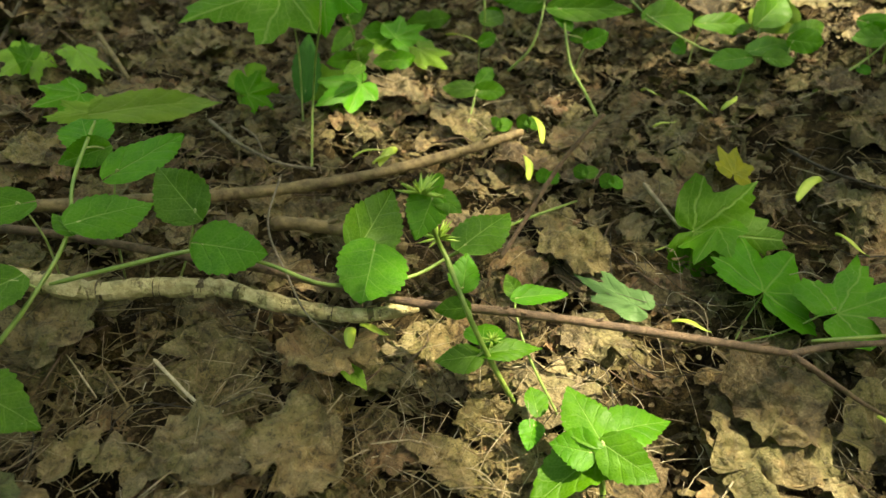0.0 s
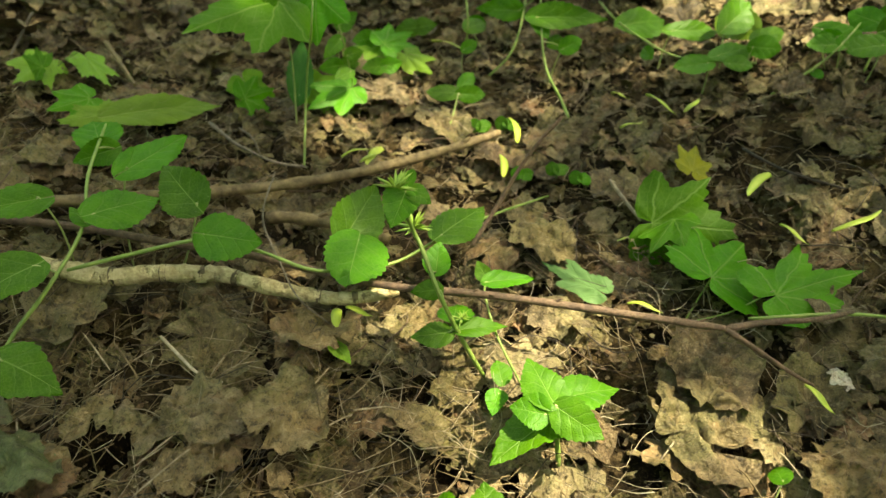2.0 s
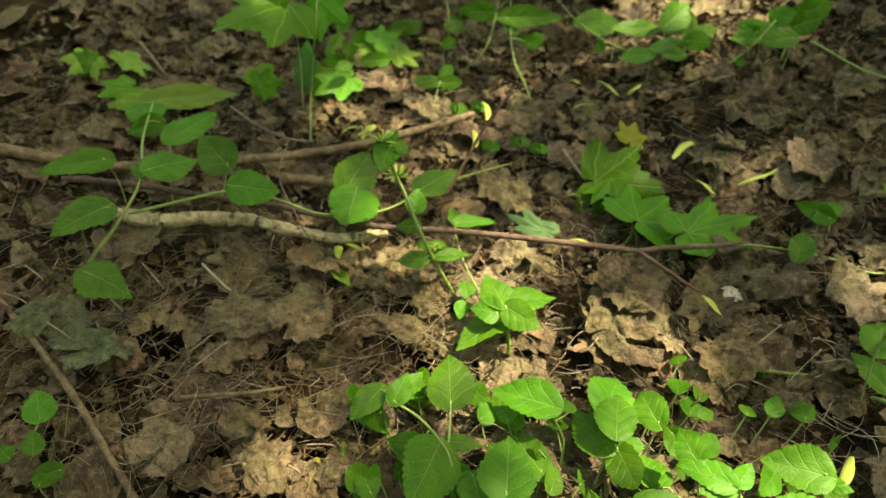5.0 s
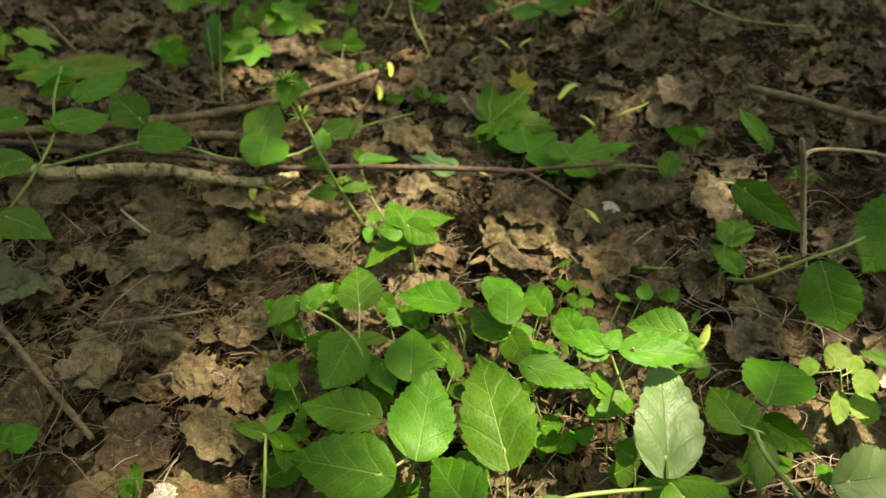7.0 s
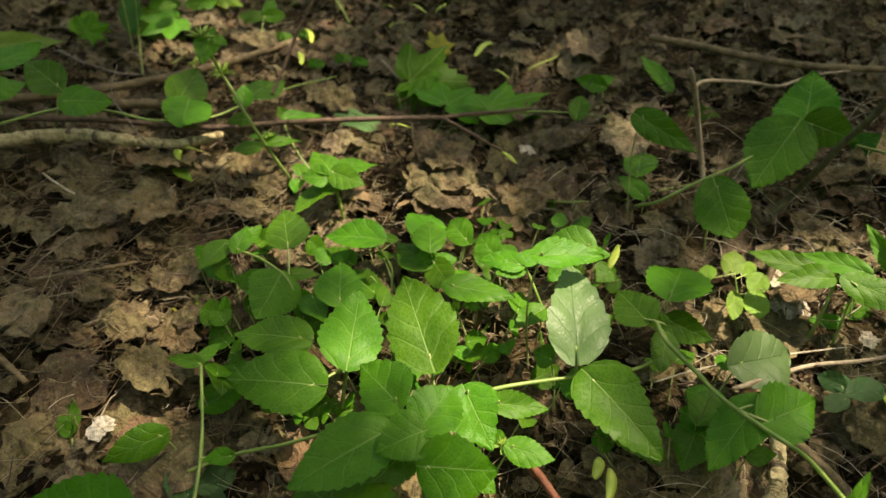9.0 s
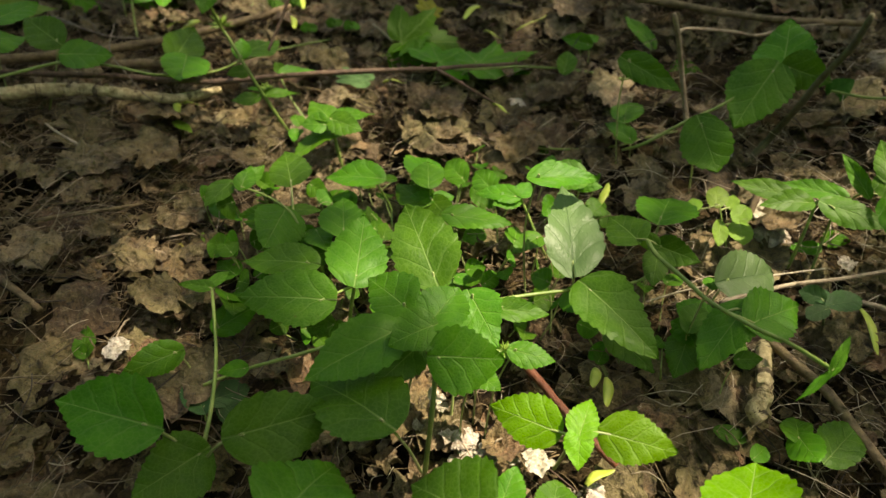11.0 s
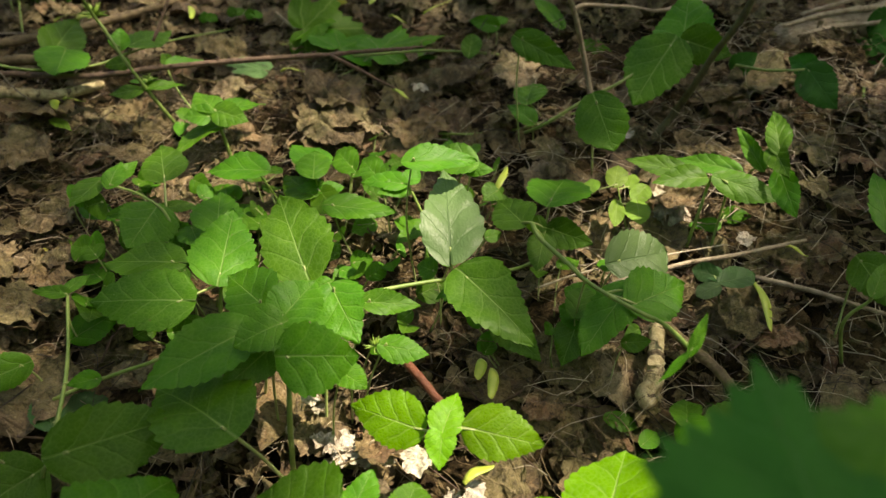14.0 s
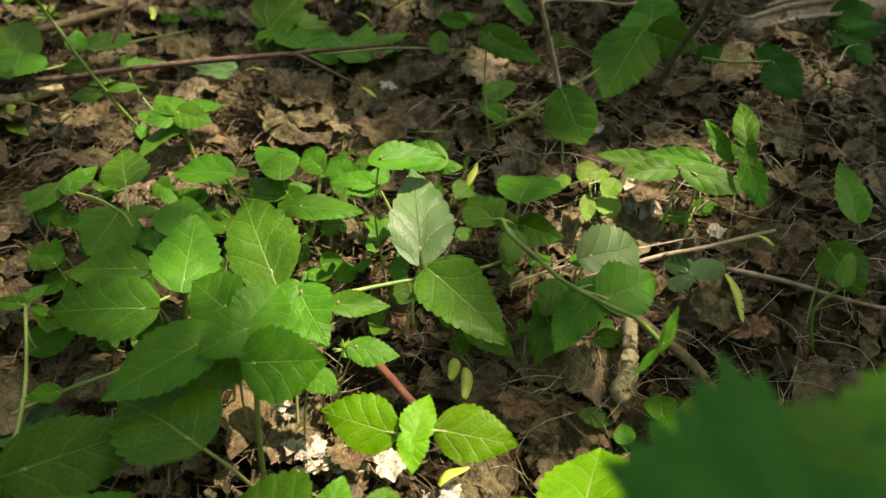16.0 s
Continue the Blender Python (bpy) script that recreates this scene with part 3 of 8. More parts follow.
def crumpled_blade(seed, rings=5, sectors=30, lobed=0.12):
    """A rotted leaf: torn outline, lobed or angular, folded along a few sharp creases and curled at the rim."""
    rnd = random.Random(seed)
    ph, curl = rnd.uniform(0, 50), rnd.uniform(-0.5, 0.9)
    if rnd.random() < lobed:
        half = ((0, 0.60), (24, 0.36), (47, 0.54), (70, 0.32), (96, 0.44), (138, 0.26))
        corners = [(a, r) for a, r in half] + [(180, 0.12)] + [(360 - a, r) for a, r in half[:0:-1]]
        corners = [(a + rnd.uniform(-7, 7), (0.12 + r * 0.75) * rnd.uniform(0.7, 1.15)) for a, r in corners]
    else:
        n = rnd.randint(6, 10)
        corners = [(360 * (i + rnd.uniform(-0.32, 0.32)) / n, rnd.uniform(0.36, 0.53)) for i in range(n)]
    stretch = rnd.uniform(0.6, 1.0)
    corners.sort()
    ring = [(corners[-1][0] - 360, corners[-1][1])] + corners + [(corners[0][0] + 360, corners[0][1])]
    out, faces = [(0.0, 0.0)], []
    tear, deep = rnd.uniform(0, 360), rnd.uniform(0.2, 0.7)
    for s in range(sectors):
        a = 360 * s / sectors
        r = 0.4
        for (a0, r0), (a1, r1) in zip(ring[:-1], ring[1:]):
            if a0 <= a <= a1:
                r = r0 + (r1 - r0) * (a - a0) / max(0.1, a1 - a0)
        th = radians(a)
        r *= 1 + 0.22 * noise.noise(Vector((math.cos(th) * 3, math.sin(th) * 3, ph))) + 0.13 * noise.noise(Vector((math.cos(th) * 9, math.sin(th) * 9, ph))) + 0.03 * rnd.uniform(-1, 1)
        if abs((a - tear + 180) % 360 - 180) < 9:
            r *= 1 - deep
        for k in range(1, rings + 1):
            q = r * k / rings
            out.append((q * math.sin(th) * stretch, q * math.cos(th)))
    for s in range(sectors):
        o, p = 1 + s * rings, 1 + ((s + 1) % sectors) * rings
        faces.append((0, p, o))
        faces += [(o + k, p + k, p + k + 1, o + k + 1) for k in range(rings - 1)]
    creases = []
    for i in range(rnd.randint(3, 6)):
        b = rnd.uniform(0, math.pi)
        creases.append((math.cos(b), math.sin(b), rnd.uniform(-0.25, 0.25), rnd.choice((-1, 1)) * rnd.uniform(0.35, 1.0), rnd.uniform(0.05, 0.16)))
    verts = []
    for x, y in out:
        q = Vector((x * 3.0, y * 3.0, ph))
        fold = sum(g * min(abs(x * c + y * s - at), wide) for c, s, at, g, wide in creases)
        rim = math.hypot(x, y)
        sway = 0.06 * Vector((noise.noise(q * 2.2 + Vector((9, 0, 0))), noise.noise(q * 2.2 + Vector((0, 9, 0))), 0))
        z = 0.17 * noise.noise(q) + 0.13 * (0.4 - abs(noise.noise(q * 2.3))) + 0.06 * (0.4 - abs(noise.noise(q * 5.2))) + fold * 0.8 + curl * rim ** 3
        verts.append((x + sway.x, y + sway.y + 0.45, z - 0.05))
    return verts, faces


DEAD = {m: [blade_mesh("dead_leaf", *crumpled_blade(140 + i, 12, 56, 0.12), MAT[m]) for i in range(9)] for m in ("litter", "green_litter", "sunlit_pale_litter")}
TONE = {"litter": "curled brown", "green_litter": "limp moss-green", "sunlit_pale_litter": "bleached, sun-brightened"}


def dead_leaf(base, tip, mat="litter"):
    COUNT[0] += 1
    rnd = random.Random(COUNT[0])
    root = new("dead_leaf", None)
    root.location = base
    root.empty_display_size = 0.02
    tagged(root, TONE[mat] + " dead leaf lying on the litter", "leaf", "dead leaves")
    ob = new("blade", DEAD[mat][COUNT[0] % 9])
    n = Vector((rnd.uniform(-0.2, 0.2), rnd.uniform(-0.25, 0.1), 1))
    b, size = Vector(base), (Vector(tip) - Vector(base)).length
    d = (Vector(tip) - b) / size
    long = min(size, 0.10)
    under(ob, root, frame_of(base, b + d * long, n, max(0.022 if mat == "sunlit_pale_litter" else 0.05, long)) @ Matrix.Diagonal((1, 1, 0.95, 1)))
    side = Vector((-d.y, d.x, 0)) * rnd.uniform(-0.3, 0.3) * long
    tail = b - d * long * rnd.uniform(0.25, 0.45) + side
    v, f, uv = tube([b + d * long * 0.12 + Vector((0, 0, 0.003)), b + side * 0.2 + Vector((0, 0, 0.004)), tail], 0.0007, 0.0009, 5, 0.08, COUNT[0], rings=4)
    under(mesh_object("leaf_stalk", v, f, MAT["pale" if rnd.random() < 0.5 else "brown"], None, uv), root)
    return root
# ---- plants, fallen leaves, seeds and sticks ----
p = plant('tall leaning nettle-like plant with toothed green leaves beside the birch branch', (-0.350, 0.385, 0.019))
stem(p, [(-0.350, 0.385, 0.019), (-0.337, 0.404, 0.054), (-0.312, 0.441, 0.086), (-0.295, 0.492, 0.119), (-0.310, 0.555, 0.142), (-0.325, 0.647, 0.157)], 0.0023)
leaf(p, (-0.331, 0.635, 0.134), (-0.354, 0.677, 0.148), 0.056, (0.06, -0.34, 0.94), kind='round', joint=(-0.322, 0.624, 0.154))
leaf(p, (-0.278, 0.569, 0.142), (-0.241, 0.658, 0.144), 0.042, (0.41, -0.21, 0.89), joint=(-0.310, 0.555, 0.142))
leaf(p, (-0.309, 0.620, 0.141), (-0.347, 0.598, 0.132), 0.034, (0.40, -0.84, 0.37), joint=(-0.318, 0.601, 0.150))
leaf(p, (-0.205, 0.553, 0.113), (-0.249, 0.587, 0.143), 0.058, (-0.12, -0.69, 0.71), joint=(-0.237, 0.544, 0.018))
leaf(p, (-0.286, 0.501, 0.131), (-0.239, 0.553, 0.126), 0.050, (0.39, -0.37, 0.84), joint=(-0.295, 0.492, 0.119))
leaf(p, (-0.291, 0.494, 0.124), (-0.310, 0.508, 0.134), 0.018, (0.29, -0.27, 0.92), joint=(-0.295, 0.492, 0.119))
leaf(p, (-0.355, 0.538, 0.123), (-0.413, 0.484, 0.135), 0.040, (0.40, -0.41, 0.82), joint=(-0.341, 0.541, 0.026))
leaf(p, (-0.323, 0.448, 0.106), (-0.348, 0.378, 0.120), 0.048, (0.38, -0.20, 0.90), joint=(-0.308, 0.454, 0.094))
leaf(p, (-0.313, 0.355, 0.078), (-0.261, 0.341, 0.064), 0.056, (0.46, -0.26, 0.85), joint=(-0.299, 0.381, 0.003))
p = plant('pale green creeping runner with heart-shaped leaves over the litter', (-0.314, 0.480, 0.078))
stem(p, [(-0.314, 0.480, 0.078), (-0.253, 0.499, 0.088), (-0.192, 0.518, 0.094), (-0.134, 0.510, 0.088), (-0.074, 0.497, 0.076), (-0.005, 0.525, 0.067), (0.040, 0.565, 0.069), (0.102, 0.628, 0.066), (0.191, 0.708, 0.055)], 0.0022)
leaf(p, (-0.187, 0.508, 0.108), (-0.127, 0.499, 0.107), 0.056, (-0.06, -0.51, 0.86), joint=(-0.185, 0.517, 0.093))
leaf(p, (-0.052, 0.551, 0.084), (-0.019, 0.620, 0.116), 0.062, (0.37, -0.53, 0.76), joint=(-0.040, 0.511, 0.072))
leaf(p, (-0.038, 0.546, 0.083), (-0.042, 0.475, 0.079), 0.071, (0.29, -0.08, 0.96), kind='round', joint=(-0.031, 0.514, 0.070))
leaf(p, (0.050, 0.562, 0.083), (0.103, 0.632, 0.087), 0.051, (0.23, -0.22, 0.95), joint=(0.040, 0.565, 0.069))
p = plant('upright flowering nettle-like plant with spiky green whorls', (0.096, 0.428, 0.003))
stem(p, [(0.096, 0.428, 0.003), (0.069, 0.427, 0.056), (0.047, 0.432, 0.101), (0.029, 0.460, 0.133), (0.020, 0.468, 0.148), (0.003, 0.450, 0.203)], 0.0026)
whorl(p, (0.020, 0.473, 0.147), 0.016)
whorl(p, (0.004, 0.447, 0.203), 0.017)
whorl(p, (0.069, 0.436, 0.071), 0.009)
leaf(p, (0.013, 0.449, 0.198), (0.002, 0.424, 0.177), 0.035, (0.10, -0.66, 0.75), joint=(0.005, 0.452, 0.196))
leaf(p, (0.017, 0.455, 0.198), (0.035, 0.434, 0.196), 0.020, (-0.21, -0.24, 0.95), joint=(0.005, 0.452, 0.196))
leaf(p, (0.013, 0.455, 0.198), (0.002, 0.486, 0.199), 0.030, (-0.49, -0.20, 0.85), joint=(0.005, 0.452, 0.196))
leaf(p, (0.043, 0.459, 0.108), (0.046, 0.481, 0.129), 0.029, (-0.06, -0.69, 0.72), joint=(0.038, 0.446, 0.117))
leaf(p, (0.047, 0.457, 0.088), (0.020, 0.452, 0.088), 0.022, (0.15, -0.75, 0.64), joint=(0.050, 0.432, 0.096))
leaf(p, (0.057, 0.427, 0.061), (0.021, 0.419, 0.061), 0.030, (0.07, -0.29, 0.95), joint=(0.064, 0.428, 0.067))
leaf(p, (0.067, 0.431, 0.061), (0.116, 0.444, 0.061), 0.025, (0.07, -0.26, 0.96), joint=(0.066, 0.427, 0.061))
leaf(p, (0.062, 0.439, 0.066), (0.066, 0.474, 0.065), 0.039, (-0.03, 0.03, 1.00), joint=(0.064, 0.428, 0.067))
leaf(p, (0.108, 0.397, 0.029), (0.105, 0.419, 0.037), 0.023, (0.08, -0.34, 0.94), kind='round', joint=(0.089, 0.427, 0.016))
leaf(p, (0.105, 0.388, 0.023), (0.098, 0.365, 0.019), 0.023, (-0.02, -0.15, 0.99), joint=(0.089, 0.427, 0.016))
p = plant('thin pale shoot with small oval leaves', (0.137, 0.404, 0.001))
stem(p, [(0.137, 0.404, 0.001), (0.107, 0.444, 0.041), (0.095, 0.478, 0.063), (0.095, 0.497, 0.069)], 0.0014)
leaf(p, (0.099, 0.498, 0.069), (0.150, 0.514, 0.069), 0.024, (0.09, -0.31, 0.94), joint=(0.095, 0.497, 0.069))
leaf(p, (0.097, 0.502, 0.069), (0.087, 0.521, 0.080), 0.019, (-0.29, -0.57, 0.77), joint=(0.095, 0.497, 0.069))
p = plant('low rosette of broad quilted green leaves in the sun patch', (0.158, 0.334, -0.011))
stem(p, [(0.158, 0.334, -0.011), (0.150, 0.341, 0.035), (0.148, 0.343, 0.055)], 0.0026)
leaf(p, (0.146, 0.348, 0.055), (0.128, 0.395, 0.063), 0.043, (0.01, -0.17, 0.99), joint=(0.148, 0.343, 0.055))
leaf(p, (0.159, 0.358, 0.051), (0.212, 0.377, 0.051), 0.043, (0.02, -0.08, 1.00), joint=(0.149, 0.343, 0.050))
leaf(p, (0.150, 0.341, 0.055), (0.181, 0.312, 0.053), 0.038, (-0.42, -0.50, 0.76), joint=(0.148, 0.343, 0.055))
leaf(p, (0.152, 0.353, 0.031), (0.091, 0.311, 0.029), 0.052, (-0.06, 0.05, 1.00), joint=(0.150, 0.341, 0.035))
leaf(p, (0.138, 0.339, 0.050), (0.108, 0.345, 0.051), 0.034, (-0.12, -0.65, 0.75), joint=(0.149, 0.343, 0.050))
p = fallen_leaf('fresh green lobed maple leaf on its long stalk lying on litter', (0.303, 0.628, 0.069))
leaf(p, (0.303, 0.628, 0.069), (0.410, 0.619, 0.067), 0.126, (-0.06, -0.86, 0.51), kind='maple')
stem(p, [(0.303, 0.628, 0.069), (0.284, 0.631, 0.049), (0.261, 0.615, 0.050)], 0.0011)
p = fallen_leaf('fresh green lobed maple leaf on its long stalk lying on litter', (0.344, 0.531, 0.063))
leaf(p, (0.344, 0.531, 0.063), (0.420, 0.620, 0.055), 0.117, (0.24, -0.12, 0.96), kind='maple')
stem(p, [(0.344, 0.531, 0.063), (0.333, 0.525, 0.033), (0.312, 0.496, 0.029)], 0.0011)
p = fallen_leaf('fresh green lobed maple leaf on its long stalk lying on litter', (0.397, 0.499, 0.071))
leaf(p, (0.399, 0.496, 0.067), (0.521, 0.549, 0.068), 0.090, (0.11, -0.24, 0.97), kind='maple')
stem(p, [(0.397, 0.499, 0.071), (0.360, 0.499, 0.041), (0.318, 0.495, 0.028)], 0.0011)
p = fallen_leaf('fresh green lobed maple leaf on its long stalk lying on litter', (0.329, 0.630, 0.075))
leaf(p, (0.329, 0.630, 0.075), (0.286, 0.572, 0.060), 0.062, (-0.34, 0.01, 0.94), kind='maple')
p = fallen_leaf('yellowed lobed leaf lying on the litter', (0.372, 0.717, 0.096))
leaf(p, (0.372, 0.717, 0.096), (0.395, 0.772, 0.109), 0.051, (0.29, -0.34, 0.89), kind='maple', mat='yellow_leaf')
p = fallen_leaf('pale green torn lobed leaf on the soil', (0.221, 0.529, 0.041))
leaf(p, (0.221, 0.529, 0.041), (0.163, 0.578, 0.046), 0.040, (-0.20, -0.32, 0.92), kind='maple', mat='silver_leaf')
p = plant('young maple seedling with broad lobed leaves on a thin stem', (-0.132, 0.767, 0.051))
stem(p, [(-0.132, 0.767, 0.051), (-0.143, 0.861, 0.087), (-0.136, 0.862, 0.157), (-0.125, 0.846, 0.216), (-0.126, 0.880, 0.258)], 0.0017)
leaf(p, (-0.174, 0.883, 0.239), (-0.261, 0.761, 0.233), 0.139, (0.50, -0.39, 0.77), kind='maple', joint=(-0.160, 0.880, 0.056))
leaf(p, (-0.128, 0.917, 0.240), (-0.072, 0.850, 0.217), 0.099, (-0.47, -0.61, 0.64), kind='maple', joint=(-0.126, 0.880, 0.258))
leaf(p, (-0.175, 0.875, 0.258), (-0.226, 0.869, 0.297), 0.119, (0.25, -0.95, 0.19), kind='maple', joint=(-0.126, 0.880, 0.258))
p = fallen_leaf('pale green lobed leaf flat on the forest floor', (-0.538, 0.946, 0.117))
leaf(p, (-0.538, 0.946, 0.117), (-0.549, 0.867, 0.112), 0.064, (0.52, -0.12, 0.84), kind='maple', mat='pale_leaf')
p = fallen_leaf('pale green lobed leaf flat on the forest floor', (-0.492, 0.975, 0.114))
leaf(p, (-0.492, 0.975, 0.114), (-0.427, 0.894, 0.100), 0.055, (0.14, -0.05, 0.99), kind='maple', mat='pale_leaf')
p = fallen_leaf('pale green lobed leaf flat on the forest floor', (-0.376, 0.821, 0.089))
leaf(p, (-0.391, 0.816, 0.093), (-0.268, 0.894, 0.093), 0.055, (0.34, -0.50, 0.79), mat='pale_leaf')
p = fallen_leaf('pale green lobed leaf flat on the forest floor', (-0.250, 0.953, 0.096))
leaf(p, (-0.250, 0.953, 0.096), (-0.219, 0.936, 0.041), 0.061, (0.21, -0.89, 0.39), kind='maple', mat='pale_leaf')
p = fallen_leaf('pale green lobed leaf flat on the forest floor', (-0.151, 0.948, 0.094))
leaf(p, (-0.151, 0.948, 0.094), (-0.087, 0.911, 0.090), 0.060, (-0.41, -0.78, 0.46), kind='maple', mat='pale_leaf')
p = fallen_leaf('pale green lobed leaf flat on the forest floor', (-0.401, 0.822, 0.091))
leaf(p, (-0.401, 0.822, 0.091), (-0.459, 0.782, 0.094), 0.047, (0.38, -0.50, 0.78), kind='maple', mat='pale_leaf')
p = fallen_leaf('pale green lobed leaf flat on the forest floor', (-0.233, 1.243, 0.125))
leaf(p, (-0.233, 1.243, 0.125), (-0.253, 1.230, 0.094), 0.065, (0.20, -0.94, 0.28), kind='maple', mat='pale_leaf')
p = fallen_leaf('pale green lobed leaf flat on the forest floor', (-0.046, 1.130, 0.118))
leaf(p, (-0.046, 1.130, 0.118), (-0.092, 1.016, 0.103), 0.068, (0.20, -0.21, 0.96), kind='maple', mat='pale_leaf')
p = fallen_leaf('pale green lobed leaf flat on the forest floor', (-0.007, 1.066, 0.113))
leaf(p, (-0.007, 1.066, 0.113), (0.037, 0.999, 0.106), 0.054, (-0.31, -0.28, 0.91), kind='maple', mat='pale_leaf')
p = plant('climbing green shoot with rounded leaves over brown litter', (0.230, 0.838, 0.110))
stem(p, [(0.230, 0.838, 0.110), (0.227, 0.905, 0.114), (0.214, 0.958, 0.131), (0.207, 0.988, 0.158), (0.209, 1.045, 0.179), (0.214, 1.120, 0.206)], 0.0022)
leaf(p, (0.240, 1.001, 0.156), (0.268, 0.998, 0.172), 0.032, (-0.24, -0.93, 0.27), kind='round', joint=(0.206, 1.001, 0.159))
leaf(p, (0.237, 1.013, 0.157), (0.219, 1.043, 0.159), 0.028, (-0.60, -0.41, 0.69), kind='round', joint=(0.206, 1.009, 0.164))
leaf(p, (0.177, 1.103, 0.184), (0.107, 1.097, 0.185), 0.043, (0.08, -0.97, 0.24), joint=(0.205, 1.097, 0.209))
leaf(p, (0.200, 1.050, 0.189), (0.307, 1.023, 0.203), 0.048, (-0.27, -0.68, 0.68), joint=(0.204, 1.049, 0.189))
leaf(p, (0.200, 1.050, 0.189), (0.220, 1.019, 0.165), 0.032, (0.01, -0.60, 0.80), joint=(0.204, 1.049, 0.189))
p = plant('creeping green shoot with small rounded leaves', (0.525, 0.947, 0.165))
stem(p, [(0.525, 0.947, 0.165), (0.475, 0.945, 0.165), (0.420, 0.972, 0.160), (0.384, 0.996, 0.167), (0.340, 1.069, 0.182), (0.316, 1.134, 0.199)], 0.002)
leaf(p, (0.442, 0.922, 0.170), (0.385, 0.899, 0.169), 0.037, (0.22, -0.56, 0.80), kind='round', joint=(0.461, 0.952, 0.164))
leaf(p, (0.461, 0.941, 0.176), (0.543, 0.999, 0.179), 0.042, (0.27, -0.41, 0.87), kind='round', joint=(0.468, 0.948, 0.165))
leaf(p, (0.513, 0.948, 0.189), (0.556, 0.945, 0.188), 0.037, (-0.08, -0.96, 0.26), kind='round', joint=(0.512, 0.946, 0.165))
leaf(p, (0.469, 0.915, 0.173), (0.508, 0.916, 0.173), 0.029, (0.01, -0.68, 0.73), kind='round', joint=(0.475, 0.945, 0.165))
leaf(p, (0.416, 1.030, 0.184), (0.503, 1.054, 0.184), 0.039, (0.18, -0.66, 0.73), kind='round', joint=(0.378, 1.005, 0.169))
leaf(p, (0.350, 1.068, 0.179), (0.438, 1.125, 0.181), 0.061, (0.32, -0.52, 0.79), kind='round', joint=(0.346, 1.060, 0.180))
leaf(p, (0.492, 1.014, 0.197), (0.544, 1.061, 0.228), 0.058, (0.11, -0.64, 0.76), kind='round', joint=(0.492, 0.993, 0.138))
leaf(p, (0.524, 0.970, 0.195), (0.587, 1.016, 0.197), 0.033, (0.27, -0.40, 0.88), kind='round', joint=(0.525, 0.947, 0.165))
leaf(p, (0.364, 0.983, 0.166), (0.367, 0.952, 0.164), 0.023, (-0.79, -0.14, 0.60), kind='round', joint=(0.384, 0.996, 0.167))
p = fallen_leaf('pale sunlit leaf on the clearing floor', (0.539, 1.022, 0.193))
leaf(p, (0.539, 1.022, 0.193), (0.504, 1.090, 0.198), 0.062, (-0.70, -0.41, 0.58), kind='round', mat='pale_leaf')
p = plant('small two-leaved green seedling', (0.059, 0.841, 0.065))
stem(p, [(0.059, 0.841, 0.065), (0.070, 0.885, 0.088), (0.076, 0.911, 0.106)], 0.0012)
leaf(p, (0.078, 0.918, 0.108), (0.028, 0.915, 0.108), 0.028, (0.05, -0.63, 0.77), kind='round', joint=(0.076, 0.911, 0.106))
leaf(p, (0.080, 0.916, 0.107), (0.118, 0.915, 0.107), 0.029, (-0.01, -0.94, 0.35), kind='round', joint=(0.076, 0.911, 0.106))
leaf(p, (0.081, 0.934, 0.111), (0.100, 0.951, 0.129), 0.025, (0.15, -0.80, 0.58), kind='round', joint=(0.076, 0.911, 0.106))
p = plant('bent green shoot over brown litter', (0.130, 1.025, 0.097))
stem(p, [(0.130, 1.025, 0.097), (0.162, 1.032, 0.132), (0.178, 1.061, 0.168), (0.192, 1.136, 0.201)], 0.002)
leaf(p, (0.101, 1.139, 0.151), (0.129, 1.138, 0.151), 0.030, (-0.01, -0.97, 0.26), kind='round', joint=(0.127, 1.129, 0.103))
p = plant('thin pale green stalk leaning over dark litter', (0.534, 0.892, 0.137))
stem(p, [(0.534, 0.892, 0.137), (0.572, 0.895, 0.166), (0.613, 0.908, 0.198), (0.654, 0.937, 0.234)], 0.0018)
leaf(p, (0.628, 0.925, 0.205), (0.576, 0.916, 0.206), 0.033, (0.12, -0.67, 0.73), kind='round', joint=(0.628, 0.919, 0.212))
leaf(p, (0.589, 0.901, 0.171), (0.596, 0.883, 0.170), 0.015, (-0.58, -0.25, 0.77), kind='round', joint=(0.588, 0.900, 0.178))
p = plant('green shoots in bright shade', (0.669, 0.909, 0.172))
stem(p, [(0.669, 0.909, 0.172), (0.681, 0.925, 0.208), (0.691, 0.940, 0.244)], 0.002)
leaf(p, (0.686, 0.943, 0.234), (0.661, 0.989, 0.236), 0.041, (-0.74, -0.42, 0.53), kind='round', joint=(0.689, 0.936, 0.235))
leaf(p, (0.684, 0.924, 0.228), (0.718, 0.910, 0.248), 0.046, (-0.47, -0.86, 0.20), kind='round', joint=(0.686, 0.933, 0.226))
leaf(p, (0.668, 0.890, 0.217), (0.609, 0.867, 0.217), 0.039, (0.23, -0.61, 0.76), kind='round', joint=(0.678, 0.921, 0.199))
leaf(p, (0.700, 0.958, 0.240), (0.745, 0.938, 0.266), 0.048, (-0.47, -0.86, 0.18), kind='round', joint=(0.691, 0.940, 0.244))
leaf(p, (0.623, 0.929, 0.215), (0.600, 0.934, 0.193), 0.039, (-0.39, -0.89, 0.24), kind='round', joint=(0.640, 0.927, 0.159))
leaf(p, (0.612, 0.957, 0.217), (0.660, 0.918, 0.214), 0.040, (-0.44, -0.58, 0.69), kind='round', joint=(0.633, 0.948, 0.161))
p = plant('pale bending stalk arching over the litter', (0.697, 0.886, 0.215))
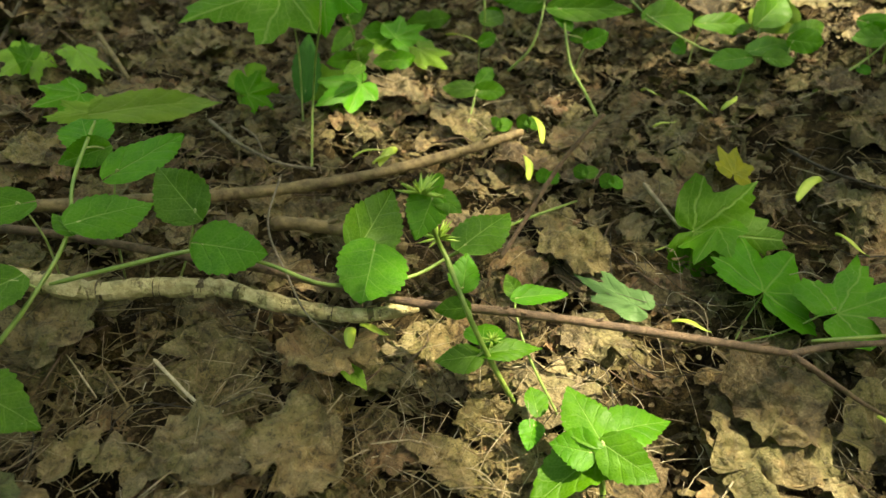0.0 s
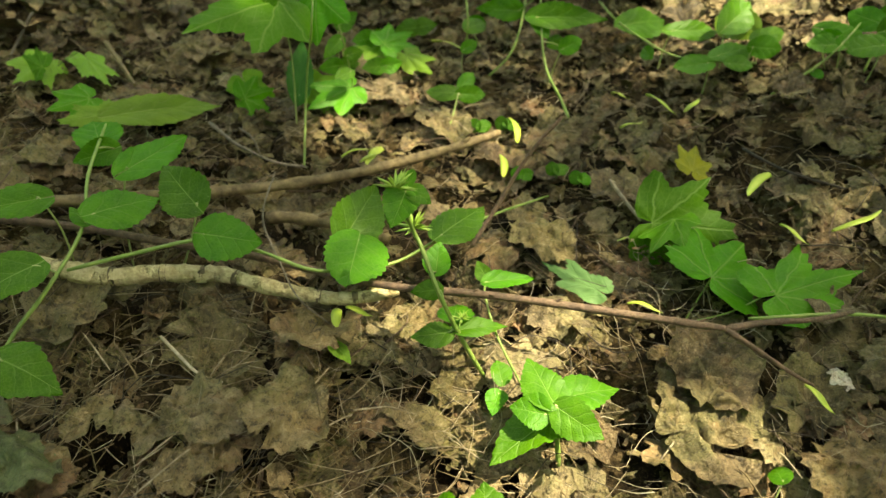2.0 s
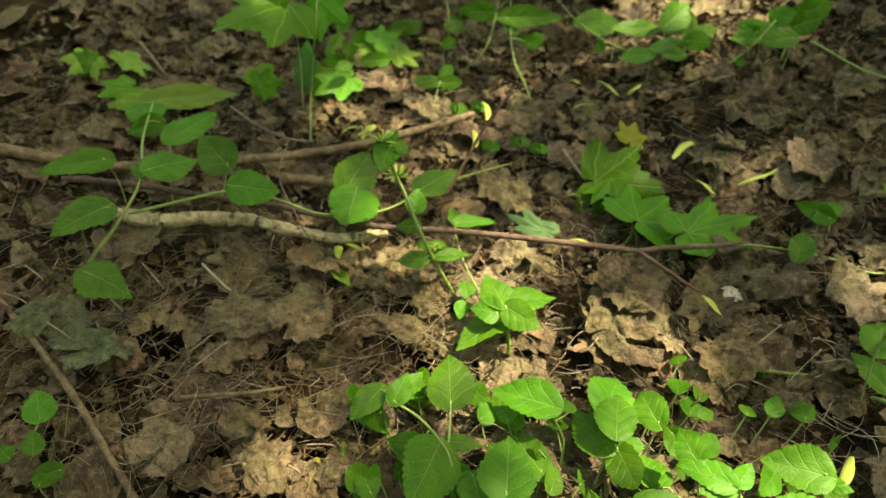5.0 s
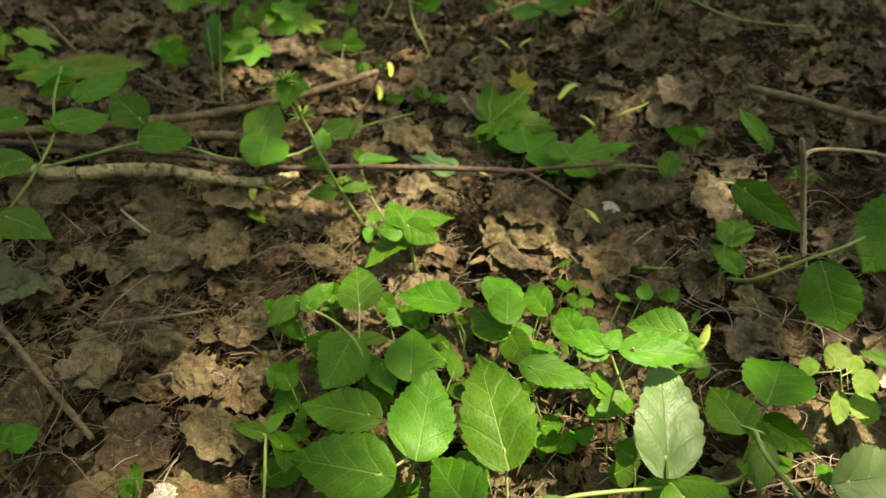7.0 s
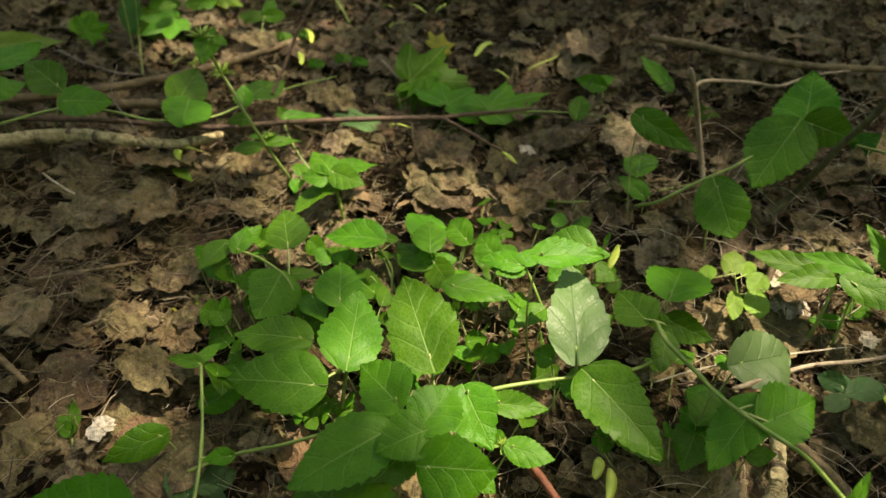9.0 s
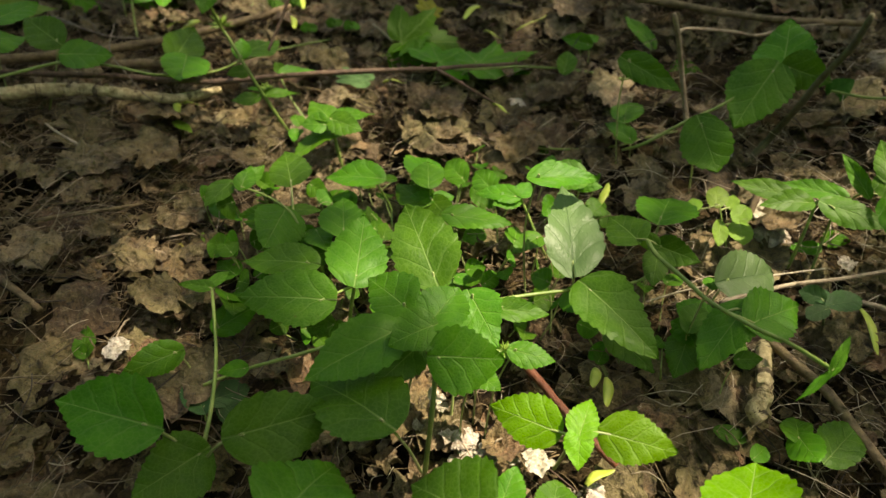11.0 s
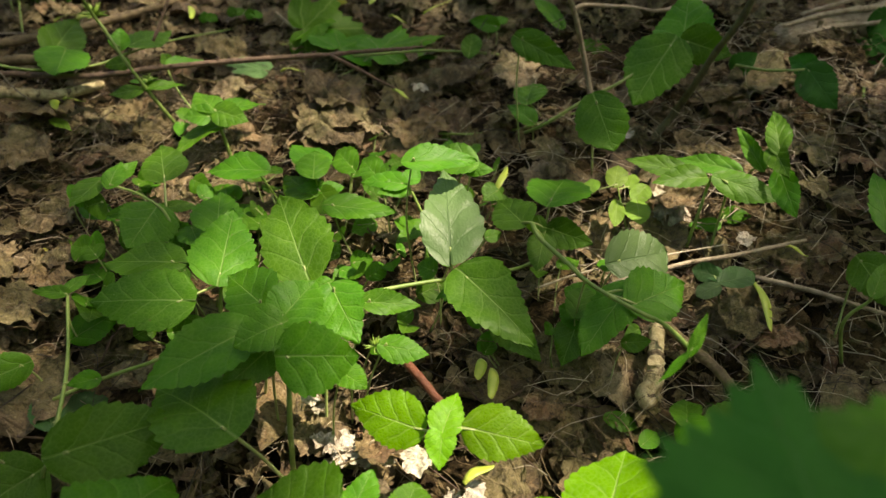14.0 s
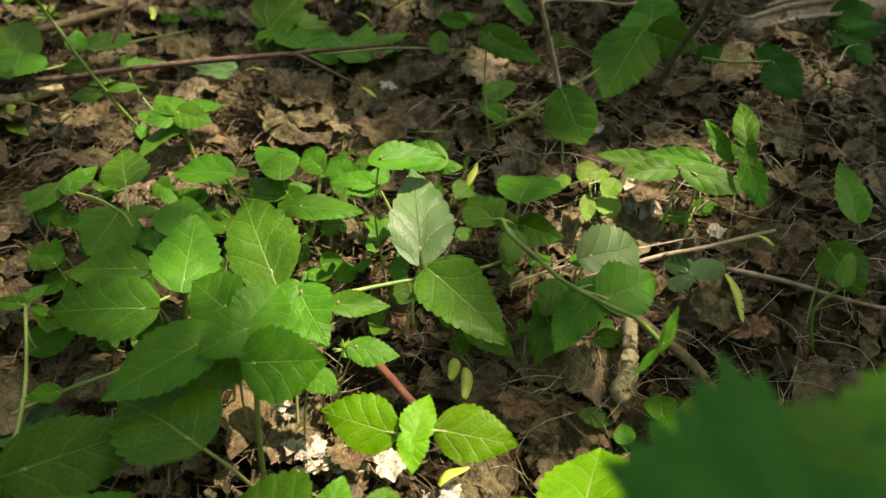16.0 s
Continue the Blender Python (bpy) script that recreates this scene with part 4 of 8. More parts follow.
stem(p, [(0.697, 0.886, 0.215), (0.727, 0.797, 0.204), (0.763, 0.768, 0.196), (0.812, 0.741, 0.195), (0.867, 0.724, 0.196)], 0.0022)
p = plant('tiny round-leaved seedling on the litter', (0.206, 0.746, 0.061))
stem(p, [(0.206, 0.746, 0.061), (0.204, 0.743, 0.073)], 0.0008)
leaf(p, (0.204, 0.743, 0.073), (0.190, 0.753, 0.074), 0.020, (-0.47, -0.74, 0.47), kind='round', joint=(0.204, 0.743, 0.073))
leaf(p, (0.204, 0.743, 0.073), (0.223, 0.753, 0.074), 0.019, (0.30, -0.58, 0.76), kind='round', joint=(0.204, 0.743, 0.073))
p = plant('tiny round-leaved seedling on the litter', (0.234, 0.726, 0.061))
stem(p, [(0.234, 0.726, 0.061), (0.232, 0.723, 0.073)], 0.0008)
leaf(p, (0.232, 0.723, 0.073), (0.218, 0.733, 0.073), 0.020, (-0.47, -0.74, 0.47), kind='round', joint=(0.232, 0.723, 0.073))
leaf(p, (0.232, 0.723, 0.073), (0.250, 0.733, 0.073), 0.019, (0.28, -0.57, 0.77), kind='round', joint=(0.232, 0.723, 0.073))
p = plant('tiny round-leaved seedling on the litter', (0.160, 0.738, 0.057))
stem(p, [(0.160, 0.738, 0.057), (0.158, 0.737, 0.068)], 0.0008)
leaf(p, (0.158, 0.737, 0.068), (0.144, 0.747, 0.069), 0.020, (-0.45, -0.74, 0.49), kind='round', joint=(0.158, 0.737, 0.068))
leaf(p, (0.158, 0.737, 0.068), (0.176, 0.747, 0.068), 0.018, (0.39, -0.73, 0.56), kind='round', joint=(0.158, 0.737, 0.068))
p = plant('tiny round-leaved seedling on the litter', (0.107, 0.852, 0.070))
stem(p, [(0.107, 0.852, 0.070), (0.106, 0.853, 0.082)], 0.0008)
leaf(p, (0.106, 0.853, 0.082), (0.090, 0.864, 0.082), 0.022, (-0.49, -0.74, 0.46), kind='round', joint=(0.106, 0.853, 0.082))
leaf(p, (0.106, 0.853, 0.082), (0.126, 0.865, 0.082), 0.020, (0.46, -0.74, 0.50), kind='round', joint=(0.106, 0.853, 0.082))
p = plant('tiny round-leaved seedling on the litter', (0.146, 0.857, 0.074))
stem(p, [(0.146, 0.857, 0.074), (0.145, 0.858, 0.085)], 0.0008)
leaf(p, (0.145, 0.858, 0.085), (0.129, 0.869, 0.086), 0.022, (-0.51, -0.74, 0.44), kind='round', joint=(0.145, 0.858, 0.085))
leaf(p, (0.145, 0.858, 0.085), (0.165, 0.871, 0.086), 0.021, (0.35, -0.58, 0.73), kind='round', joint=(0.145, 0.858, 0.085))
p = plant('small green seedling among fallen leaves', (-0.066, 1.146, 0.099))
stem(p, [(-0.066, 1.146, 0.099), (-0.064, 1.106, 0.125)], 0.001)
leaf(p, (-0.064, 1.106, 0.125), (-0.098, 1.087, 0.124), 0.033, (0.45, -0.83, 0.32), joint=(-0.064, 1.106, 0.125))
leaf(p, (-0.064, 1.106, 0.125), (-0.030, 1.128, 0.126), 0.033, (0.50, -0.80, 0.33), joint=(-0.064, 1.106, 0.125))
p = plant('small green seedling among fallen leaves', (0.009, 1.189, 0.110))
stem(p, [(0.009, 1.189, 0.110), (0.009, 1.150, 0.134)], 0.001)
leaf(p, (0.009, 1.150, 0.134), (-0.028, 1.130, 0.133), 0.034, (0.46, -0.83, 0.31), joint=(0.009, 1.150, 0.134))
leaf(p, (0.009, 1.150, 0.134), (0.045, 1.174, 0.135), 0.034, (0.51, -0.79, 0.33), joint=(0.009, 1.150, 0.134))
p = plant('small green seedling among fallen leaves', (-0.112, 1.040, 0.085))
stem(p, [(-0.112, 1.040, 0.085), (-0.108, 1.003, 0.111)], 0.001)
leaf(p, (-0.108, 1.003, 0.111), (-0.139, 0.987, 0.110), 0.030, (0.42, -0.84, 0.35), joint=(-0.108, 1.003, 0.111))
leaf(p, (-0.108, 1.003, 0.111), (-0.077, 1.021, 0.112), 0.030, (0.47, -0.81, 0.36), joint=(-0.108, 1.003, 0.111))
p = plant('small green seedling among fallen leaves', (-0.042, 1.042, 0.088))
stem(p, [(-0.042, 1.042, 0.088), (-0.040, 1.007, 0.113)], 0.001)
leaf(p, (-0.040, 1.007, 0.113), (-0.073, 0.991, 0.112), 0.030, (0.41, -0.84, 0.35), joint=(-0.040, 1.007, 0.113))
leaf(p, (-0.040, 1.007, 0.113), (-0.008, 1.025, 0.114), 0.030, (0.46, -0.81, 0.37), joint=(-0.040, 1.007, 0.113))
p = plant('low green plants in the shade by the grey stick', (-0.316, 0.177, -0.013))
stem(p, [(-0.316, 0.177, -0.013), (-0.309, 0.181, 0.007)], 0.0014)
leaf(p, (-0.306, 0.199, 0.019), (-0.325, 0.233, 0.026), 0.033, (0.20, -0.07, 0.98), joint=(-0.309, 0.181, 0.007))
leaf(p, (-0.297, 0.164, 0.014), (-0.309, 0.189, 0.016), 0.023, (0.23, 0.01, 0.97), joint=(-0.309, 0.181, 0.007))
leaf(p, (-0.314, 0.156, 0.015), (-0.332, 0.168, 0.016), 0.019, (-0.12, -0.28, 0.95), joint=(-0.309, 0.181, 0.007))
leaf(p, (-0.268, 0.149, 0.008), (-0.292, 0.139, 0.007), 0.021, (0.28, -0.67, 0.69), joint=(-0.281, 0.158, -0.028))
leaf(p, (-0.279, 0.133, 0.007), (-0.282, 0.154, 0.004), 0.019, (0.51, 0.20, 0.84), joint=(-0.288, 0.147, -0.029))
p = plant('low green plant at the foot of the grey stick', (-0.241, 0.090, -0.033))
stem(p, [(-0.241, 0.090, -0.033), (-0.238, 0.093, -0.013)], 0.0014)
leaf(p, (-0.236, 0.089, -0.004), (-0.213, 0.101, -0.003), 0.030, (0.30, -0.61, 0.74), joint=(-0.238, 0.093, -0.013))
leaf(p, (-0.237, 0.087, -0.004), (-0.266, 0.097, -0.003), 0.030, (-0.13, -0.41, 0.90), joint=(-0.238, 0.093, -0.013))
p = plant('undergrowth of small green leaves beneath the clump', (0.232, 0.161, -0.039), group='sunlit clump')
stem(p, [(0.232, 0.161, -0.039), (0.230, 0.160, -0.020)], 0.0012)
leaf(p, (0.137, 0.154, -0.020), (0.131, 0.152, -0.020), 0.017, (0.23, -0.67, 0.71), kind='round', joint=(0.165, 0.156, -0.051))
leaf(p, (0.423, 0.136, -0.016), (0.414, 0.115, -0.003), 0.024, (-0.37, 0.60, 0.71), joint=(0.366, 0.143, -0.044))
leaf(p, (0.195, 0.094, -0.038), (0.180, 0.078, -0.035), 0.020, (0.46, -0.23, 0.86), kind='round', joint=(0.206, 0.114, -0.058))
leaf(p, (0.345, 0.233, 0.005), (0.363, 0.245, 0.005), 0.020, (0.13, -0.22, 0.97), joint=(0.310, 0.211, -0.035))
leaf(p, (0.227, 0.108, -0.025), (0.241, 0.093, -0.026), 0.020, (-0.46, -0.46, 0.76), joint=(0.228, 0.124, -0.056))
leaf(p, (0.475, 0.202, 0.001), (0.470, 0.206, 0.002), 0.022, (-0.45, -0.70, 0.56), joint=(0.402, 0.190, -0.031))
leaf(p, (0.341, 0.066, -0.026), (0.338, 0.066, -0.026), 0.022, (0.03, -0.67, 0.75), joint=(0.308, 0.094, -0.058))
leaf(p, (0.263, 0.067, -0.028), (0.262, 0.042, -0.013), 0.026, (-0.64, 0.40, 0.66), kind='round', joint=(0.253, 0.095, -0.060))
leaf(p, (0.341, 0.175, -0.009), (0.352, 0.200, -0.011), 0.025, (0.00, 0.09, 1.00), joint=(0.308, 0.170, -0.043))
leaf(p, (0.168, 0.252, 0.004), (0.189, 0.273, 0.007), 0.027, (0.38, -0.48, 0.80), joint=(0.187, 0.224, -0.039))
leaf(p, (0.451, 0.227, 0.011), (0.459, 0.255, 0.009), 0.026, (-0.35, 0.15, 0.92), kind='round', joint=(0.385, 0.207, -0.029))
leaf(p, (0.193, 0.135, -0.018), (0.198, 0.154, -0.024), 0.018, (0.24, 0.23, 0.94), kind='round', joint=(0.230, 0.160, -0.020))
leaf(p, (0.181, 0.265, -0.009), (0.190, 0.289, -0.012), 0.023, (0.30, -0.02, 0.95), joint=(0.196, 0.233, -0.037))
leaf(p, (0.111, 0.275, -0.004), (0.128, 0.253, -0.005), 0.029, (-0.49, -0.42, 0.77), joint=(0.147, 0.241, -0.037))
leaf(p, (0.184, 0.083, -0.028), (0.179, 0.080, -0.028), 0.016, (0.30, -0.46, 0.84), joint=(0.198, 0.106, -0.060))
leaf(p, (0.212, 0.115, -0.031), (0.197, 0.097, -0.028), 0.022, (0.41, -0.22, 0.88), joint=(0.231, 0.160, -0.025))
leaf(p, (0.044, 0.199, -0.022), (0.048, 0.196, -0.022), 0.024, (-0.37, -0.54, 0.76), kind='round', joint=(0.100, 0.187, -0.047))
leaf(p, (0.310, 0.172, -0.005), (0.302, 0.170, -0.005), 0.020, (0.14, -0.71, 0.69), joint=(0.286, 0.168, -0.045))
leaf(p, (0.050, 0.264, 0.005), (0.059, 0.288, -0.000), 0.023, (0.60, -0.06, 0.80), joint=(0.104, 0.233, -0.039))
leaf(p, (0.118, 0.231, -0.003), (0.132, 0.244, -0.002), 0.026, (0.44, -0.47, 0.76), kind='round', joint=(0.151, 0.209, -0.042))
leaf(p, (0.392, 0.232, 0.010), (0.404, 0.251, 0.006), 0.021, (0.23, 0.07, 0.97), joint=(0.344, 0.210, -0.032))
leaf(p, (0.145, 0.230, -0.005), (0.144, 0.253, -0.003), 0.021, (-0.16, -0.07, 0.98), joint=(0.170, 0.209, -0.042))
leaf(p, (0.334, 0.191, 0.001), (0.356, 0.210, 0.004), 0.026, (0.22, -0.41, 0.89), kind='round', joint=(0.303, 0.182, -0.041))
leaf(p, (0.415, 0.143, -0.017), (0.402, 0.145, -0.017), 0.020, (-0.13, -0.76, 0.64), kind='round', joint=(0.360, 0.148, -0.044))
leaf(p, (0.415, 0.167, -0.013), (0.430, 0.163, -0.013), 0.025, (-0.19, -0.77, 0.61), joint=(0.360, 0.165, -0.040))
leaf(p, (0.154, 0.107, -0.032), (0.145, 0.114, -0.032), 0.020, (-0.34, -0.56, 0.75), joint=(0.177, 0.123, -0.057))
leaf(p, (0.055, 0.192, -0.016), (0.041, 0.181, -0.017), 0.024, (0.41, -0.56, 0.72), joint=(0.107, 0.182, -0.047))
leaf(p, (0.254, 0.067, -0.044), (0.265, 0.069, -0.044), 0.024, (0.15, -0.59, 0.79), joint=(0.248, 0.095, -0.061))
leaf(p, (0.248, 0.072, -0.028), (0.260, 0.056, -0.029), 0.018, (-0.18, -0.19, 0.96), kind='round', joint=(0.243, 0.098, -0.060))
leaf(p, (0.058, 0.090, -0.026), (0.066, 0.066, -0.015), 0.025, (-0.54, 0.19, 0.82), kind='round', joint=(0.109, 0.111, -0.060))
leaf(p, (0.045, 0.128, -0.029), (0.031, 0.125, -0.029), 0.022, (0.13, -0.70, 0.70), joint=(0.101, 0.137, -0.055))
leaf(p, (0.060, 0.099, -0.039), (0.044, 0.086, -0.039), 0.021, (0.36, -0.49, 0.79), kind='round', joint=(0.111, 0.117, -0.059))
leaf(p, (0.194, 0.219, -0.003), (0.200, 0.247, -0.009), 0.026, (0.11, 0.17, 0.98), kind='round', joint=(0.205, 0.201, -0.042))
leaf(p, (0.415, 0.229, 0.015), (0.428, 0.248, 0.022), 0.022, (-0.07, -0.32, 0.95), joint=(0.360, 0.208, -0.032))
leaf(p, (0.298, 0.144, -0.022), (0.273, 0.135, -0.022), 0.026, (0.22, -0.61, 0.76), kind='round', joint=(0.278, 0.149, -0.049))
leaf(p, (0.060, 0.285, -0.008), (0.060, 0.260, 0.003), 0.025, (0.22, 0.41, 0.88), joint=(0.111, 0.247, -0.036))
leaf(p, (0.175, 0.198, -0.011), (0.168, 0.197, -0.011), 0.021, (0.07, -0.76, 0.64), kind='round', joint=(0.192, 0.186, -0.045))
leaf(p, (0.461, 0.140, -0.014), (0.439, 0.134, -0.014), 0.027, (0.16, -0.63, 0.76), kind='round', joint=(0.392, 0.146, -0.041))
leaf(p, (0.058, 0.179, -0.016), (0.065, 0.175, -0.016), 0.017, (-0.32, -0.61, 0.72), joint=(0.110, 0.173, -0.049))
leaf(p, (0.061, 0.149, -0.026), (0.072, 0.129, -0.024), 0.021, (-0.45, -0.17, 0.88), kind='round', joint=(0.112, 0.152, -0.053))
leaf(p, (0.141, 0.164, -0.028), (0.151, 0.169, -0.027), 0.021, (0.30, -0.61, 0.74), kind='round', joint=(0.168, 0.163, -0.050))
leaf(p, (0.436, 0.143, -0.002), (0.462, 0.155, -0.002), 0.025, (0.06, -0.16, 0.99), kind='round', joint=(0.374, 0.148, -0.042))
leaf(p, (0.413, 0.080, -0.022), (0.433, 0.086, -0.022), 0.018, (0.16, -0.57, 0.81), joint=(0.359, 0.104, -0.052))
leaf(p, (0.298, 0.243, -0.008), (0.310, 0.271, -0.012), 0.028, (0.18, 0.04, 0.98), kind='round', joint=(0.278, 0.218, -0.036))
leaf(p, (0.257, 0.140, -0.024), (0.259, 0.119, -0.016), 0.020, (-0.64, 0.24, 0.73), kind='round', joint=(0.231, 0.160, -0.025))
leaf(p, (0.051, 0.255, -0.001), (0.050, 0.278, -0.006), 0.021, (-0.03, 0.22, 0.97), kind='round', joint=(0.105, 0.226, -0.040))
leaf(p, (0.054, 0.117, -0.024), (0.055, 0.142, -0.031), 0.024, (0.09, 0.25, 0.96), kind='round', joint=(0.107, 0.130, -0.057))
leaf(p, (0.255, 0.087, -0.040), (0.237, 0.070, -0.038), 0.023, (0.36, -0.28, 0.89), joint=(0.248, 0.109, -0.058))
leaf(p, (0.285, 0.098, -0.030), (0.286, 0.117, -0.041), 0.020, (-0.66, 0.43, 0.61), joint=(0.269, 0.117, -0.055))
leaf(p, (0.447, 0.138, 0.001), (0.428, 0.127, 0.000), 0.029, (0.24, -0.42, 0.88), joint=(0.382, 0.145, -0.042))
leaf(p, (0.314, 0.092, -0.027), (0.322, 0.094, -0.027), 0.023, (0.15, -0.62, 0.77), kind='round', joint=(0.289, 0.112, -0.055))
leaf(p, (0.107, 0.165, -0.017), (0.105, 0.141, -0.010), 0.023, (0.10, 0.25, 0.96), kind='round', joint=(0.144, 0.163, -0.050))
leaf(p, (0.093, 0.119, -0.028), (0.077, 0.107, -0.029), 0.025, (0.36, -0.49, 0.79), joint=(0.134, 0.131, -0.056))
leaf(p, (0.301, 0.075, -0.031), (0.296, 0.050, -0.020), 0.025, (-0.31, 0.41, 0.86), joint=(0.280, 0.101, -0.058))
p = plant('undergrowth of small green leaves in shade', (0.421, -0.080, -0.078))
stem(p, [(0.421, -0.080, -0.078), (0.415, -0.084, -0.058)], 0.0012)
leaf(p, (0.137, 0.109, -0.030), (0.124, 0.098, -0.031), 0.021, (0.47, -0.54, 0.70), joint=(0.220, 0.051, -0.070))
leaf(p, (0.520, 0.001, -0.025), (0.506, -0.018, -0.020), 0.022, (0.02, 0.24, 0.97), kind='round', joint=(0.490, -0.024, -0.068))
leaf(p, (0.469, 0.009, -0.026), (0.497, 0.019, -0.025), 0.021, (0.06, -0.21, 0.98), joint=(0.453, -0.018, -0.070))
leaf(p, (0.186, 0.136, -0.033), (0.175, 0.158, -0.032), 0.021, (-0.14, -0.13, 0.98), kind='round', joint=(0.255, 0.070, -0.065))
leaf(p, (0.221, 0.114, -0.025), (0.229, 0.134, -0.019), 0.020, (0.10, -0.32, 0.94), joint=(0.279, 0.054, -0.067))
leaf(p, (0.159, 0.003, -0.049), (0.157, 0.023, -0.049), 0.017, (-0.22, -0.00, 0.97), joint=(0.236, -0.023, -0.084))
leaf(p, (0.218, 0.108, -0.031), (0.228, 0.112, -0.030), 0.024, (0.30, -0.72, 0.62), joint=(0.277, 0.050, -0.068))
leaf(p, (0.358, -0.061, -0.057), (0.371, -0.047, -0.054), 0.018, (0.10, -0.25, 0.96), kind='round', joint=(0.375, -0.068, -0.087))
leaf(p, (0.099, 0.070, -0.029), (0.085, 0.092, -0.028), 0.022, (-0.06, -0.10, 0.99), joint=(0.194, 0.024, -0.075))
leaf(p, (0.466, -0.041, -0.051), (0.486, -0.025, -0.053), 0.022, (0.27, -0.23, 0.93), joint=(0.452, -0.053, -0.078))
leaf(p, (0.451, 0.022, -0.036), (0.439, 0.003, -0.026), 0.022, (0.28, 0.31, 0.91), joint=(0.441, -0.009, -0.070))
leaf(p, (0.205, 0.123, -0.033), (0.224, 0.134, -0.033), 0.020, (0.20, -0.35, 0.92), kind='round', joint=(0.268, 0.061, -0.066))
leaf(p, (0.089, 0.027, -0.046), (0.094, 0.010, -0.047), 0.016, (-0.29, -0.13, 0.95), kind='round', joint=(0.187, -0.006, -0.081))
leaf(p, (0.512, -0.080, -0.052), (0.495, -0.085, -0.052), 0.016, (0.15, -0.56, 0.81), joint=(0.485, -0.080, -0.081))
leaf(p, (0.127, 0.032, -0.035), (0.132, 0.026, -0.036), 0.018, (-0.48, -0.42, 0.77), joint=(0.214, -0.003, -0.080))
leaf(p, (0.385, 0.048, -0.031), (0.393, 0.065, -0.040), 0.018, (-0.03, 0.46, 0.89), kind='round', joint=(0.394, 0.008, -0.070))
leaf(p, (0.166, 0.044, -0.035), (0.188, 0.058, -0.034), 0.023, (0.37, -0.61, 0.70), kind='round', joint=(0.241, 0.006, -0.078))
leaf(p, (0.360, -0.012, -0.049), (0.373, -0.027, -0.050), 0.023, (-0.57, -0.51, 0.64), kind='round', joint=(0.377, -0.033, -0.080))
leaf(p, (0.360, -0.043, -0.056), (0.365, -0.054, -0.057), 0.025, (-0.60, -0.38, 0.70), kind='round', joint=(0.376, -0.056, -0.084))
leaf(p, (0.428, -0.059, -0.046), (0.414, -0.073, -0.036), 0.019, (0.60, -0.05, 0.80), joint=(0.415, -0.084, -0.058))
leaf(p, (0.131, 0.026, -0.046), (0.112, 0.025, -0.046), 0.019, (0.03, -0.78, 0.62), joint=(0.216, -0.007, -0.081))
leaf(p, (0.130, 0.078, -0.041), (0.137, 0.096, -0.035), 0.018, (0.19, -0.34, 0.92), joint=(0.216, 0.030, -0.074))
leaf(p, (0.392, 0.001, -0.040), (0.394, -0.003, -0.041), 0.017, (-0.63, -0.44, 0.64), kind='round', joint=(0.399, -0.024, -0.076))
leaf(p, (0.196, 0.049, -0.037), (0.196, 0.070, -0.034), 0.020, (-0.19, -0.09, 0.98), joint=(0.262, 0.009, -0.077))
leaf(p, (0.210, 0.087, -0.039), (0.205, 0.068, -0.028), 0.020, (0.65, 0.27, 0.71), kind='round', joint=(0.271, 0.035, -0.071))
leaf(p, (0.107, -0.030, -0.046), (0.118, -0.030, -0.047), 0.019, (0.02, -0.75, 0.66), kind='round', joint=(0.200, -0.046, -0.089))
leaf(p, (0.133, 0.122, -0.025), (0.157, 0.145, -0.024), 0.019, (0.17, -0.21, 0.96), kind='round', joint=(0.218, 0.060, -0.068))
leaf(p, (0.150, 0.093, -0.025), (0.138, 0.099, -0.024), 0.025, (-0.37, -0.71, 0.60), joint=(0.230, 0.040, -0.072))
leaf(p, (0.116, 0.039, -0.047), (0.099, 0.032, -0.047), 0.017, (0.22, -0.53, 0.82), joint=(0.206, 0.002, -0.079))
leaf(p, (0.187, 0.054, -0.039), (0.198, 0.036, -0.040), 0.019, (-0.53, -0.37, 0.76), joint=(0.256, 0.012, -0.076))
p = plant('dense undergrowth of toothed green leaves on pale stalks', (0.118, 0.081, -0.057), group='sunlit clump')
stem(p, [(0.118, 0.081, -0.057), (0.121, 0.073, -0.037)], 0.0012)
leaf(p, (0.148, 0.143, -0.021), (0.158, 0.109, -0.016), 0.030, (-0.53, -0.02, 0.85), joint=(0.140, 0.123, -0.058))
leaf(p, (0.321, 0.030, -0.044), (0.354, 0.042, -0.044), 0.031, (0.25, -0.68, 0.69), joint=(0.261, 0.043, -0.070))
leaf(p, (0.017, 0.111, -0.026), (0.026, 0.105, -0.026), 0.034, (-0.40, -0.57, 0.72), kind='round', joint=(0.048, 0.102, -0.061))
leaf(p, (0.291, -0.024, -0.036), (0.282, -0.046, -0.024), 0.023, (0.48, 0.24, 0.84), joint=(0.240, 0.005, -0.078))
leaf(p, (-0.017, 0.241, 0.011), (-0.002, 0.251, 0.011), 0.030, (0.49, -0.74, 0.46), joint=(0.023, 0.193, -0.045))
leaf(p, (0.011, 0.132, -0.029), (-0.006, 0.166, -0.031), 0.033, (-0.36, -0.13, 0.92), joint=(0.043, 0.117, -0.058))
leaf(p, (0.400, 0.171, -0.006), (0.375, 0.143, -0.003), 0.032, (0.53, -0.38, 0.76), joint=(0.316, 0.142, -0.048))
leaf(p, (0.273, 0.055, -0.029), (0.295, 0.071, -0.028), 0.022, (0.39, -0.58, 0.72), kind='round', joint=(0.227, 0.061, -0.068))
leaf(p, (0.006, 0.072, -0.018), (0.004, 0.111, -0.029), 0.035, (0.50, 0.23, 0.83), joint=(0.040, 0.072, -0.066))
leaf(p, (0.017, 0.155, -0.006), (0.003, 0.154, -0.005), 0.033, (0.06, -0.87, 0.50), joint=(0.048, 0.132, -0.056))
